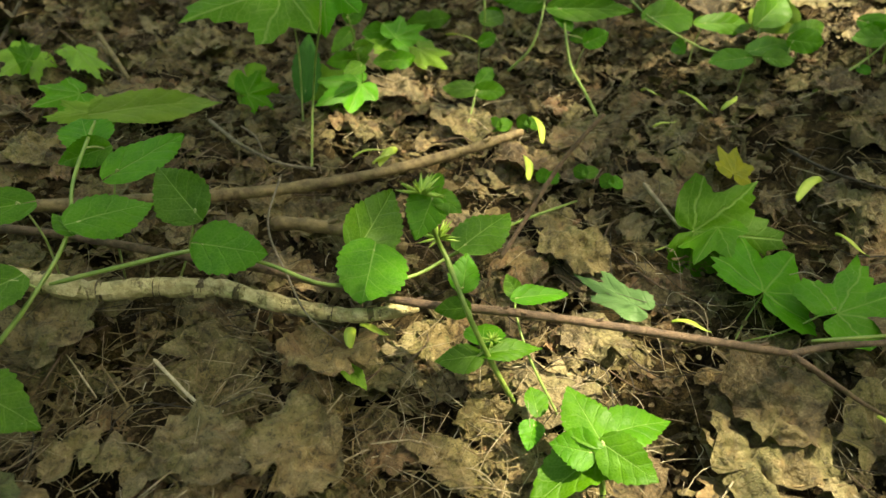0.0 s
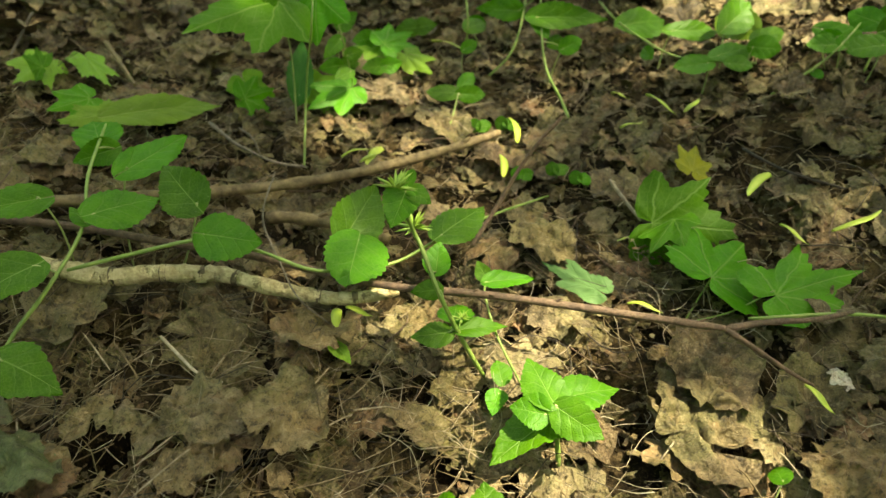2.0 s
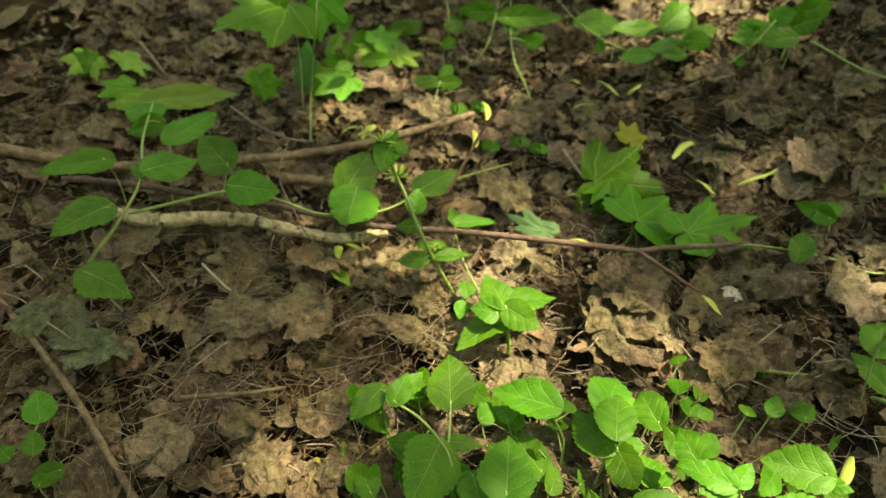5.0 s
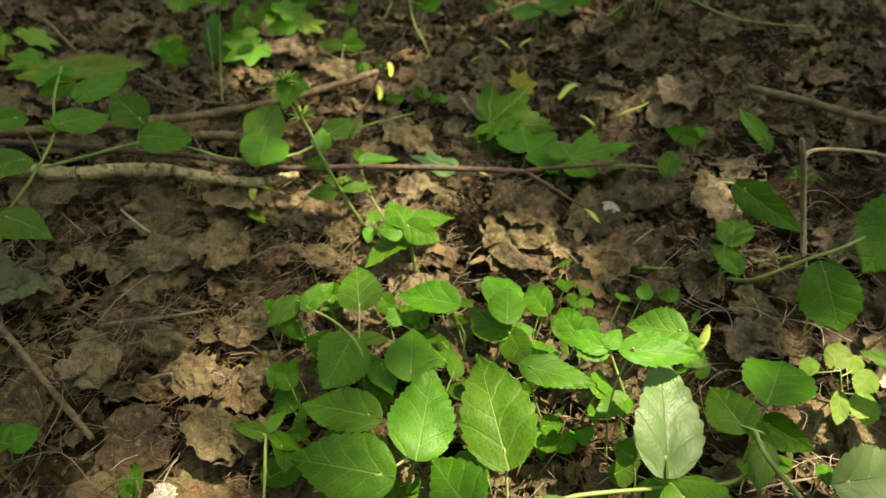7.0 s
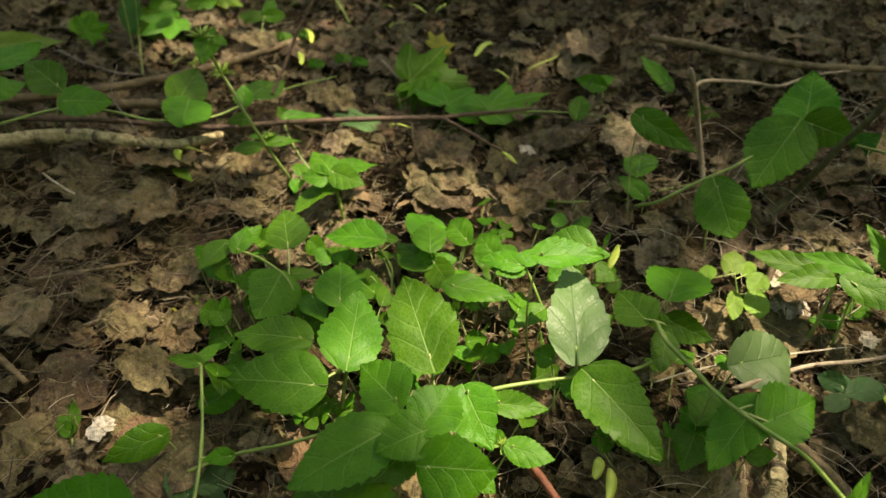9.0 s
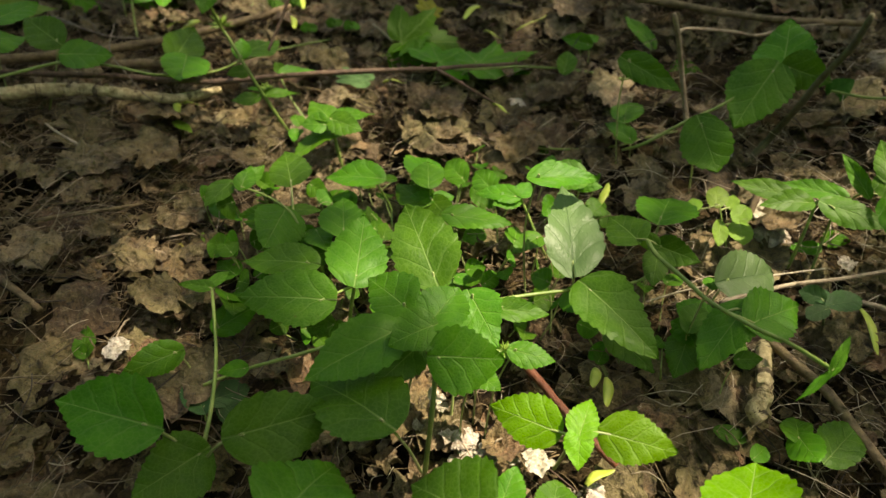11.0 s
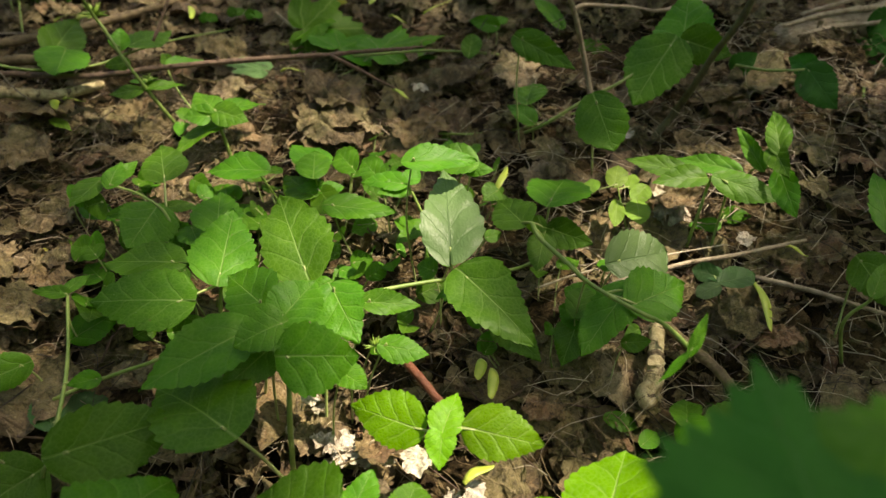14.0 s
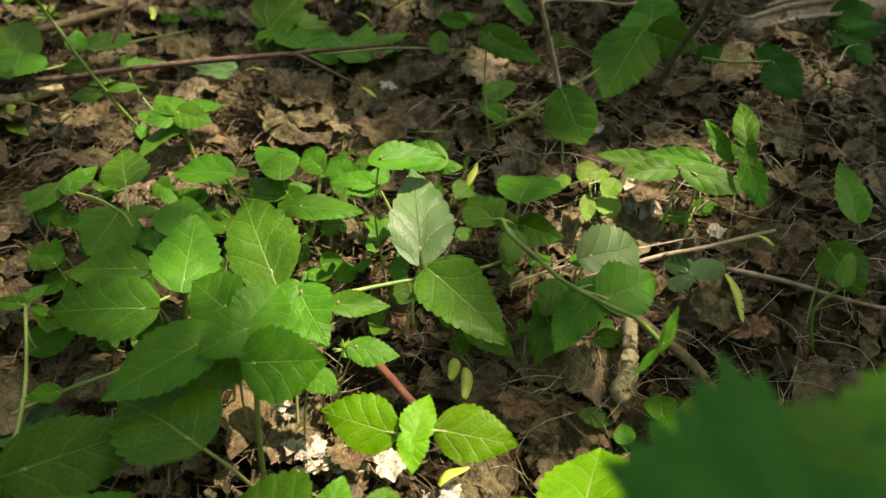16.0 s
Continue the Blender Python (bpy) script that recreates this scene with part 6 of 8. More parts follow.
stem(p, [(0.580, 0.059, -0.030), (0.578, 0.076, -0.005), (0.576, 0.088, 0.016)], 0.0012)
leaf(p, (0.585, 0.106, 0.007), (0.601, 0.128, 0.020), 0.029, (-0.18, -0.41, 0.89), kind='round', joint=(0.576, 0.088, 0.016), mat='pale_leaf')
leaf(p, (0.600, 0.097, 0.006), (0.615, 0.113, 0.012), 0.021, (-0.24, -0.16, 0.96), kind='round', joint=(0.577, 0.085, 0.011), mat='pale_leaf')
leaf(p, (0.615, 0.089, 0.005), (0.592, 0.073, -0.002), 0.027, (-0.14, -0.28, 0.95), kind='round', joint=(0.577, 0.082, 0.006), mat='pale_leaf')
leaf(p, (0.588, 0.060, 0.004), (0.575, 0.032, -0.002), 0.030, (-0.19, -0.14, 0.97), kind='round', joint=(0.578, 0.076, -0.005), mat='pale_leaf')
leaf(p, (0.548, 0.097, 0.007), (0.557, 0.115, 0.015), 0.021, (-0.40, -0.19, 0.90), kind='round', joint=(0.576, 0.088, 0.016), mat='pale_leaf')
leaf(p, (0.563, 0.063, 0.005), (0.547, 0.036, -0.005), 0.020, (0.08, -0.40, 0.92), kind='round', joint=(0.578, 0.077, -0.002), mat='pale_leaf')
p = plant('ground seedling of dark speckled crinkled leaves', (0.619, -0.068, -0.053))
stem(p, [(0.619, -0.068, -0.053), (0.593, -0.084, -0.014)], 0.0012)
leaf(p, (0.596, -0.073, -0.008), (0.580, -0.058, -0.007), 0.022, (-0.55, -0.65, 0.53), kind='round', joint=(0.593, -0.084, -0.014), mat='dark_leaf')
leaf(p, (0.601, -0.084, -0.009), (0.641, -0.082, -0.009), 0.028, (0.02, -0.28, 0.96), kind='round', joint=(0.593, -0.084, -0.014), mat='dark_leaf')
leaf(p, (0.587, -0.089, -0.009), (0.560, -0.095, -0.009), 0.020, (0.04, -0.18, 0.98), kind='round', joint=(0.593, -0.084, -0.014), mat='dark_leaf')
leaf(p, (0.599, -0.079, -0.009), (0.597, -0.058, -0.005), 0.019, (-0.27, -0.20, 0.94), kind='round', joint=(0.593, -0.084, -0.014), mat='dark_leaf')
p = plant('broad leafed nettle-like plant in deep shade', (0.163, -0.126, -0.095))
stem(p, [(0.163, -0.126, -0.095), (0.166, -0.132, -0.021), (0.170, -0.124, 0.019), (0.171, -0.106, 0.050), (0.169, -0.101, 0.060)], 0.0024)
leaf(p, (0.171, -0.107, 0.059), (0.135, -0.114, 0.056), 0.043, (0.06, -0.38, 0.92), joint=(0.171, -0.105, 0.053))
leaf(p, (0.217, -0.066, 0.050), (0.226, -0.114, 0.038), 0.052, (-0.22, -0.18, 0.96), joint=(0.198, -0.084, -0.096))
leaf(p, (0.245, -0.065, 0.031), (0.288, -0.078, 0.030), 0.026, (-0.09, -0.39, 0.92), joint=(0.223, -0.077, -0.094))
leaf(p, (0.171, -0.129, 0.046), (0.221, -0.145, 0.047), 0.058, (-0.25, -0.72, 0.65), joint=(0.171, -0.111, 0.042))
leaf(p, (0.159, -0.098, 0.029), (0.124, -0.124, 0.023), 0.040, (0.28, -0.50, 0.82), joint=(0.171, -0.113, 0.038))
leaf(p, (0.142, -0.087, 0.041), (0.068, -0.119, 0.039), 0.060, (0.10, -0.29, 0.95), joint=(0.170, -0.104, 0.054))
leaf(p, (0.253, -0.087, 0.000), (0.286, -0.106, -0.001), 0.028, (-0.22, -0.44, 0.87), joint=(0.228, -0.097, -0.098))
leaf(p, (0.214, -0.097, -0.010), (0.230, -0.121, -0.011), 0.026, (-0.22, -0.21, 0.95), joint=(0.200, -0.106, -0.100))
whorl(p, (0.246, -0.081, -0.004), 0.009)
leaf(p, (0.122, -0.158, 0.017), (0.074, -0.090, 0.022), 0.080, (0.01, -0.06, 1.00), joint=(0.157, -0.141, -0.072))
p = plant('shaded nettle-like plant with large dull green leaves', (-0.021, -0.106, -0.085))
stem(p, [(-0.021, -0.106, -0.085), (-0.021, -0.098, -0.057), (-0.012, -0.048, -0.045), (-0.007, 0.007, -0.032), (-0.008, 0.077, -0.008)], 0.0022)
leaf(p, (-0.053, -0.102, -0.002), (-0.129, -0.059, 0.001), 0.070, (-0.26, -0.52, 0.81), joint=(-0.022, -0.100, -0.052))
leaf(p, (0.017, -0.141, 0.011), (0.093, -0.130, 0.011), 0.060, (0.10, -0.71, 0.70), joint=(-0.018, -0.103, -0.052))
leaf(p, (0.044, -0.221, 0.017), (0.086, -0.171, 0.008), 0.080, (0.19, -0.04, 0.98), joint=(0.022, -0.186, -0.110))
leaf(p, (-0.019, -0.108, -0.037), (-0.067, -0.138, -0.039), 0.060, (0.35, -0.60, 0.72), joint=(-0.021, -0.098, -0.057))
leaf(p, (-0.043, 0.015, -0.031), (-0.089, -0.006, -0.032), 0.034, (0.29, -0.74, 0.61), joint=(-0.007, 0.016, -0.029))
leaf(p, (-0.006, 0.055, -0.040), (0.038, 0.069, -0.026), 0.034, (0.09, -0.81, 0.57), joint=(-0.008, 0.060, -0.014))
leaf(p, (-0.011, 0.080, -0.007), (-0.042, 0.095, -0.006), 0.017, (-0.12, -0.33, 0.94), joint=(-0.008, 0.077, -0.008))
leaf(p, (-0.010, 0.082, -0.007), (0.010, 0.106, -0.003), 0.015, (0.13, -0.29, 0.95), joint=(-0.008, 0.077, -0.008))
leaf(p, (0.018, -0.019, -0.033), (-0.006, -0.021, -0.033), 0.018, (0.06, -0.77, 0.64), joint=(-0.009, -0.014, -0.036))
p = plant('green runner stem low over brown litter', (-0.021, -0.013, -0.052))
stem(p, [(-0.021, -0.013, -0.052), (0.017, -0.010, -0.043), (0.074, -0.031, -0.015), (0.129, -0.037, 0.004), (0.170, -0.039, 0.024)], 0.002)
p = plant('ground seedling of dark speckled crinkled leaves', (-0.021, -0.038, -0.073))
stem(p, [(-0.021, -0.038, -0.073), (-0.022, -0.030, -0.063)], 0.0012)
leaf(p, (-0.023, -0.030, -0.063), (-0.037, 0.007, -0.057), 0.032, (-0.05, -0.18, 0.98), kind='round', joint=(-0.022, -0.030, -0.063), mat='dark_leaf')
leaf(p, (-0.013, -0.022, -0.063), (0.020, -0.012, -0.063), 0.027, (0.14, -0.47, 0.87), kind='round', joint=(-0.022, -0.030, -0.063), mat='dark_leaf')
leaf(p, (-0.006, -0.025, -0.068), (0.009, -0.049, -0.070), 0.022, (-0.27, -0.22, 0.94), kind='round', joint=(-0.022, -0.031, -0.065), mat='dark_leaf')
p = plant('tiny upright green seedling', (-0.125, 0.035, -0.053))
stem(p, [(-0.125, 0.035, -0.053), (-0.134, 0.065, -0.057)], 0.001)
leaf(p, (-0.132, 0.058, -0.052), (-0.136, 0.092, -0.039), 0.026, (-0.23, -0.39, 0.89), joint=(-0.132, 0.058, -0.056))
leaf(p, (-0.132, 0.058, -0.052), (-0.145, 0.062, -0.052), 0.019, (-0.22, -0.69, 0.69), joint=(-0.132, 0.058, -0.056))
p = plant('low shaded plant with broad rounded leaves', (0.217, -0.203, -0.111))
stem(p, [(0.217, -0.203, -0.111), (0.210, -0.228, -0.027)], 0.002)
leaf(p, (0.172, -0.240, -0.004), (0.133, -0.193, -0.011), 0.080, (-0.35, -0.14, 0.92), joint=(0.176, -0.237, -0.126))
leaf(p, (0.193, -0.227, -0.017), (0.215, -0.200, -0.009), 0.030, (-0.22, -0.09, 0.97), joint=(0.210, -0.228, -0.027))
leaf(p, (0.224, -0.247, -0.013), (0.241, -0.219, -0.008), 0.033, (-0.03, -0.17, 0.98), kind='round', joint=(0.210, -0.228, -0.027))
p = plant('bright sunlit sprig of four pale-veined leaves', (0.279, -0.145, -0.098))
stem(p, [(0.279, -0.145, -0.098), (0.266, -0.184, -0.020), (0.270, -0.188, -0.001)], 0.0018)
leaf(p, (0.253, -0.176, -0.006), (0.210, -0.148, 0.003), 0.046, (-0.27, -0.65, 0.71), joint=(0.268, -0.186, -0.008), mat='sun_tinted_leaf')
leaf(p, (0.291, -0.197, 0.002), (0.336, -0.225, -0.001), 0.044, (-0.34, -0.61, 0.71), joint=(0.270, -0.188, -0.001), mat='sun_tinted_leaf')
leaf(p, (0.270, -0.190, 0.000), (0.290, -0.166, 0.012), 0.030, (-0.10, -0.37, 0.92), joint=(0.270, -0.188, -0.001), mat='sun_tinted_leaf')
leaf(p, (0.270, -0.190, 0.000), (0.259, -0.214, -0.008), 0.025, (-0.16, -0.24, 0.96), joint=(0.270, -0.188, -0.001), mat='sun_tinted_leaf')
p = plant('bright sunlit low plant with round pale-veined leaves', (0.389, -0.274, -0.121))
stem(p, [(0.389, -0.274, -0.121), (0.348, -0.299, -0.013)], 0.002)
leaf(p, (0.341, -0.299, 0.000), (0.388, -0.244, 0.001), 0.070, (-0.37, 0.30, 0.88), kind='round', joint=(0.348, -0.299, -0.013), mat='sun_tinted_leaf')
leaf(p, (0.302, -0.294, -0.002), (0.322, -0.250, -0.019), 0.049, (-0.19, 0.43, 0.88), kind='round', joint=(0.348, -0.299, -0.013), mat='sun_tinted_leaf')
p = plant('low seedling of pale rounded leaves in shade', (0.502, -0.195, -0.097))
stem(p, [(0.502, -0.195, -0.097), (0.497, -0.190, -0.068)], 0.0012)
leaf(p, (0.499, -0.187, -0.068), (0.520, -0.157, -0.074), 0.030, (-0.23, 0.31, 0.92), kind='round', joint=(0.497, -0.190, -0.068))
leaf(p, (0.500, -0.185, -0.068), (0.482, -0.222, -0.051), 0.035, (-0.47, 0.57, 0.67), kind='round', joint=(0.497, -0.190, -0.068))
leaf(p, (0.514, -0.210, -0.070), (0.564, -0.187, -0.067), 0.044, (0.05, -0.22, 0.98), kind='round', joint=(0.498, -0.191, -0.075))
leaf(p, (0.446, -0.149, -0.086), (0.467, -0.165, -0.087), 0.021, (-0.17, -0.28, 0.95), kind='round', joint=(0.462, -0.161, -0.101))
leaf(p, (0.461, -0.183, -0.088), (0.483, -0.173, -0.089), 0.019, (0.19, -0.30, 0.93), kind='round', joint=(0.499, -0.192, -0.079))
p = plant('sunlit plant with spreading narrow green leaves on two stalks', (0.629, 0.012, -0.033))
stem(p, [(0.629, 0.012, -0.033), (0.633, 0.011, 0.011), (0.650, 0.025, 0.047)], 0.0022)
stem(p, [(0.654, 0.002, -0.032), (0.663, 0.010, 0.021), (0.653, 0.002, 0.050)], 0.0016)
leaf(p, (0.620, 0.035, 0.052), (0.572, 0.076, 0.055), 0.028, (-0.35, -0.46, 0.81), joint=(0.648, 0.023, 0.042))
leaf(p, (0.631, 0.019, 0.051), (0.578, 0.026, 0.053), 0.031, (-0.05, -0.52, 0.85), joint=(0.648, 0.023, 0.042))
leaf(p, (0.670, 0.017, 0.056), (0.626, 0.061, 0.059), 0.029, (-0.39, -0.44, 0.81), joint=(0.650, 0.025, 0.047))
leaf(p, (0.651, 0.009, 0.051), (0.695, -0.040, 0.047), 0.039, (-0.40, -0.42, 0.82), joint=(0.653, 0.002, 0.050))
leaf(p, (0.699, 0.040, -0.018), (0.728, 0.028, -0.019), 0.023, (-0.33, -0.82, 0.47), joint=(0.687, 0.030, -0.029))
leaf(p, (0.675, 0.024, -0.019), (0.644, 0.036, -0.018), 0.020, (-0.18, -0.56, 0.81), joint=(0.657, 0.005, -0.012))
p = plant('slender sprig of upright sawtoothed leaves in a sun fleck', (0.732, 0.063, -0.004))
stem(p, [(0.732, 0.063, -0.004), (0.717, 0.036, 0.041), (0.715, 0.004, 0.060), (0.718, 0.004, 0.075)], 0.0016)
leaf(p, (0.707, -0.000, 0.085), (0.728, 0.047, 0.112), 0.029, (-0.58, -0.21, 0.79), joint=(0.718, 0.004, 0.075))
leaf(p, (0.705, 0.003, 0.080), (0.689, -0.038, 0.073), 0.027, (-0.62, 0.13, 0.77), joint=(0.718, 0.004, 0.075))
leaf(p, (0.708, -0.011, 0.059), (0.688, -0.065, 0.039), 0.031, (-0.61, -0.07, 0.79), joint=(0.715, 0.004, 0.060))
leaf(p, (0.700, 0.012, 0.060), (0.700, 0.063, 0.087), 0.020, (-0.72, -0.31, 0.62), joint=(0.715, 0.008, 0.057))
p = plant('tall leaning plant with large heart-shaped leaves', (0.533, 0.253, 0.017))
stem(p, [(0.533, 0.253, 0.017), (0.542, 0.216, 0.043), (0.590, 0.209, 0.072), (0.638, 0.208, 0.092), (0.709, 0.229, 0.117), (0.758, 0.266, 0.134)], 0.0024)
leaf(p, (0.707, 0.214, 0.132), (0.640, 0.177, 0.079), 0.088, (-0.38, -0.42, 0.82), joint=(0.700, 0.226, 0.114))
leaf(p, (0.742, 0.237, 0.128), (0.776, 0.288, 0.178), 0.086, (-0.66, -0.29, 0.70), joint=(0.740, 0.252, 0.127))
leaf(p, (0.740, 0.226, 0.131), (0.785, 0.189, 0.119), 0.058, (-0.57, -0.78, 0.26), joint=(0.721, 0.239, 0.121))
leaf(p, (0.578, 0.161, 0.089), (0.578, 0.110, 0.052), 0.066, (-0.47, -0.51, 0.73), kind='round', joint=(0.592, 0.169, -0.012))
p = plant('creeping pale vine with oval leaves on short stalks', (0.345, 0.442, 0.078))
stem(p, [(0.345, 0.442, 0.078), (0.476, 0.467, 0.068), (0.580, 0.459, 0.056), (0.621, 0.439, 0.050), (0.678, 0.445, 0.049), (0.756, 0.436, 0.048), (0.856, 0.418, 0.051)], 0.002)
leaf(p, (0.595, 0.517, 0.084), (0.560, 0.552, 0.087), 0.030, (-0.64, -0.67, 0.38), joint=(0.581, 0.461, 0.056))
leaf(p, (0.588, 0.531, 0.085), (0.631, 0.550, 0.086), 0.028, (0.18, -0.43, 0.88), joint=(0.581, 0.461, 0.056))
leaf(p, (0.524, 0.446, 0.066), (0.538, 0.469, 0.091), 0.034, (-0.30, -0.62, 0.73), kind='round', joint=(0.528, 0.463, 0.062))
leaf(p, (0.694, 0.490, 0.087), (0.677, 0.561, 0.124), 0.033, (-0.22, -0.49, 0.84), joint=(0.679, 0.446, 0.049))
leaf(p, (0.708, 0.428, 0.063), (0.753, 0.414, 0.062), 0.042, (-0.26, -0.88, 0.39), joint=(0.708, 0.441, 0.049))
p = plant('low plant with curled dull green leaves by an upright stick', (0.635, 0.247, 0.023))
stem(p, [(0.635, 0.247, 0.023), (0.665, 0.307, 0.027), (0.660, 0.321, 0.048)], 0.002)
leaf(p, (0.517, 0.252, 0.142), (0.553, 0.184, 0.126), 0.040, (-0.49, -0.77, 0.40), joint=(0.660, 0.321, 0.048))
leaf(p, (0.555, 0.297, 0.043), (0.579, 0.339, 0.056), 0.050, (-0.22, -0.17, 0.96), kind='round', joint=(0.599, 0.303, -0.003))
leaf(p, (0.539, 0.249, 0.035), (0.523, 0.298, 0.046), 0.031, (-0.36, -0.31, 0.88), joint=(0.599, 0.303, -0.003))
p = plant('thin horizontal green runner close to the ground', (0.412, 0.299, 0.011))
stem(p, [(0.412, 0.299, 0.011), (0.487, 0.305, -0.001), (0.549, 0.289, 0.007), (0.593, 0.288, 0.017), (0.671, 0.287, 0.026), (0.708, 0.267, 0.044)], 0.0018)
leaf(p, (0.450, 0.333, 0.001), (0.459, 0.353, 0.002), 0.017, (-0.07, -0.01, 1.00), kind='round', joint=(0.450, 0.302, 0.005))
leaf(p, (0.443, 0.304, -0.001), (0.433, 0.320, 0.000), 0.015, (-0.66, -0.45, 0.60), kind='round', joint=(0.440, 0.301, 0.006))
p = plant('single sawtoothed leaf on a bent green stalk', (0.689, -0.168, -0.068))
stem(p, [(0.689, -0.168, -0.068), (0.663, -0.171, -0.009), (0.672, -0.179, 0.020), (0.672, -0.180, 0.030)], 0.0018)
leaf(p, (0.672, -0.180, 0.030), (0.697, -0.163, 0.047), 0.020, (-0.08, -0.62, 0.78), joint=(0.672, -0.180, 0.030))
leaf(p, (0.727, -0.119, 0.013), (0.682, -0.196, 0.023), 0.045, (-0.56, 0.43, 0.71), joint=(0.710, -0.137, -0.066))
p = plant('upright green shoot beside dark litter', (0.834, -0.072, -0.017))
stem(p, [(0.834, -0.072, -0.017), (0.777, -0.097, 0.033)], 0.0014)
leaf(p, (0.768, -0.103, 0.038), (0.796, -0.048, 0.073), 0.036, (-0.28, -0.41, 0.87), joint=(0.777, -0.097, 0.033))
p = plant('dim green plant with drooping leaves in deep shade', (0.845, 0.259, 0.082))
stem(p, [(0.845, 0.259, 0.082), (0.858, 0.207, 0.089), (0.871, 0.176, 0.097), (0.896, 0.163, 0.101)], 0.0022)
leaf(p, (0.896, 0.161, 0.101), (0.892, 0.207, 0.104), 0.034, (-0.93, -0.11, 0.36), joint=(0.896, 0.163, 0.101), mat='shade_tinted_leaf')
leaf(p, (0.887, 0.159, 0.101), (0.863, 0.080, 0.082), 0.051, (-0.74, 0.07, 0.67), joint=(0.890, 0.166, 0.100), mat='shade_tinted_leaf')
leaf(p, (0.846, 0.248, 0.081), (0.868, 0.235, 0.103), 0.035, (-0.66, -0.70, 0.26), joint=(0.849, 0.246, 0.084), mat='shade_tinted_leaf')
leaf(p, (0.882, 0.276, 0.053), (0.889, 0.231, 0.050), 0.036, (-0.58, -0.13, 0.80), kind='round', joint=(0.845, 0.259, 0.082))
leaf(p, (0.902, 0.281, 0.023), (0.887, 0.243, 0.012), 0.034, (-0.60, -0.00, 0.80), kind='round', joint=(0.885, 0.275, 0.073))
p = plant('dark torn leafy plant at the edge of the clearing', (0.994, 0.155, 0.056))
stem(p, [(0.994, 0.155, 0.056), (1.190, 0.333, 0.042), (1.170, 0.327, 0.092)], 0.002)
leaf(p, (1.122, 0.280, 0.090), (1.077, 0.157, 0.075), 0.105, (-0.81, 0.23, 0.54), kind='maple', joint=(1.116, 0.266, 0.047), mat='shade_tinted_leaf')
leaf(p, (1.143, 0.300, 0.101), (1.176, 0.265, 0.124), 0.064, (-0.78, -0.60, 0.20), joint=(1.170, 0.327, 0.092), mat='shade_tinted_leaf')
leaf(p, (1.155, 0.363, 0.084), (1.041, 0.342, 0.084), 0.052, (0.11, -0.59, 0.80), joint=(1.172, 0.328, 0.086), mat='shade_tinted_leaf')
leaf(p, (1.180, 0.378, 0.045), (1.168, 0.344, 0.036), 0.030, (-0.75, 0.10, 0.65), kind='round', joint=(1.190, 0.333, 0.042))
p = plant('tall broad-leaved shoot close to the path in deep shade', (0.370, -0.478, -0.130))
stem(p, [(0.370, -0.478, -0.130), (0.350, -0.468, 0.061), (0.282, -0.474, 0.222)], 0.003)
leaf(p, (0.262, -0.470, 0.242), (0.290, -0.398, 0.253), 0.067, (-0.30, -0.25, 0.92), kind='shallow', joint=(0.282, -0.474, 0.222), mat='shade_tinted_leaf')
leaf(p, (0.300, -0.473, 0.253), (0.334, -0.413, 0.257), 0.067, (-0.35, -0.10, 0.93), kind='shallow', joint=(0.282, -0.474, 0.222))
p = fallen_leaf('small pale green leaf scrap', (-0.022, 0.209, -0.020))
leaf(p, (-0.022, 0.209, -0.020), (-0.021, 0.194, -0.022), 0.006, (-0.35, -0.15, 0.93), mat='pale_leaf')
p = fallen_leaf('small bright green leaf scrap', (0.001, 0.248, -0.015))
leaf(p, (0.001, 0.248, -0.015), (0.023, 0.236, -0.016), 0.011, (-0.08, -0.27, 0.96), mat='pale_leaf')
p = fallen_leaf('small yellow-green leaf scrap', (-0.045, 0.190, -0.022))
leaf(p, (-0.045, 0.190, -0.022), (-0.052, 0.176, -0.023), 0.009, (0.48, -0.35, 0.81), mat='yellow_leaf')
p = fallen_leaf('pale green leaf scrap below the branch', (-0.057, 0.453, 0.021))
leaf(p, (-0.057, 0.453, 0.021), (-0.035, 0.430, 0.018), 0.020, (0.08, -0.07, 0.99), mat='pale_leaf')
maple_key((-0.054, 0.751, 0.071), (-0.028, 0.777, 0.079), 0.0105)
maple_key((0.151, 0.855, 0.096), (0.155, 0.794, 0.091), 0.0105)
maple_key((0.132, 0.765, 0.081), (0.131, 0.720, 0.077), 0.0105)
maple_key((-0.080, 0.761, 0.072), (-0.035, 0.779, 0.080), 0.0105)
maple_key((-0.028, 0.783, 0.076), (-0.047, 0.745, 0.074), 0.0105)
maple_key((0.037, 1.111, 0.124), (0.097, 1.063, 0.126), 0.0105)
maple_key((0.352, 0.894, 0.127), (0.380, 0.836, 0.125), 0.0105)
maple_key((0.301, 0.820, 0.106), (0.331, 0.827, 0.115), 0.0105)
maple_key((0.395, 0.845, 0.124), (0.418, 0.867, 0.137), 0.0105)
maple_key((0.304, 0.907, 0.122), (0.326, 0.887, 0.126), 0.0105)
maple_key((0.460, 0.692, 0.107), (0.421, 0.658, 0.099), 0.0105)
maple_key((-0.053, 0.487, 0.034), (-0.054, 0.463, 0.035), 0.0105)
maple_key((-0.046, 0.493, 0.034), (-0.019, 0.481, 0.036), 0.0105)
maple_key((0.495, 0.588, 0.092), (0.554, 0.609, 0.112), 0.0105)
maple_key((0.392, 0.393, 0.040), (0.406, 0.362, 0.039), 0.0105)
maple_key((0.650, -0.074, -0.028), (0.630, -0.129, -0.041), 0.0105)
maple_key((0.352, -0.071, -0.058), (0.338, -0.088, -0.058), 0.0105)
maple_key((0.357, -0.083, -0.060), (0.343, -0.111, -0.063), 0.0105)
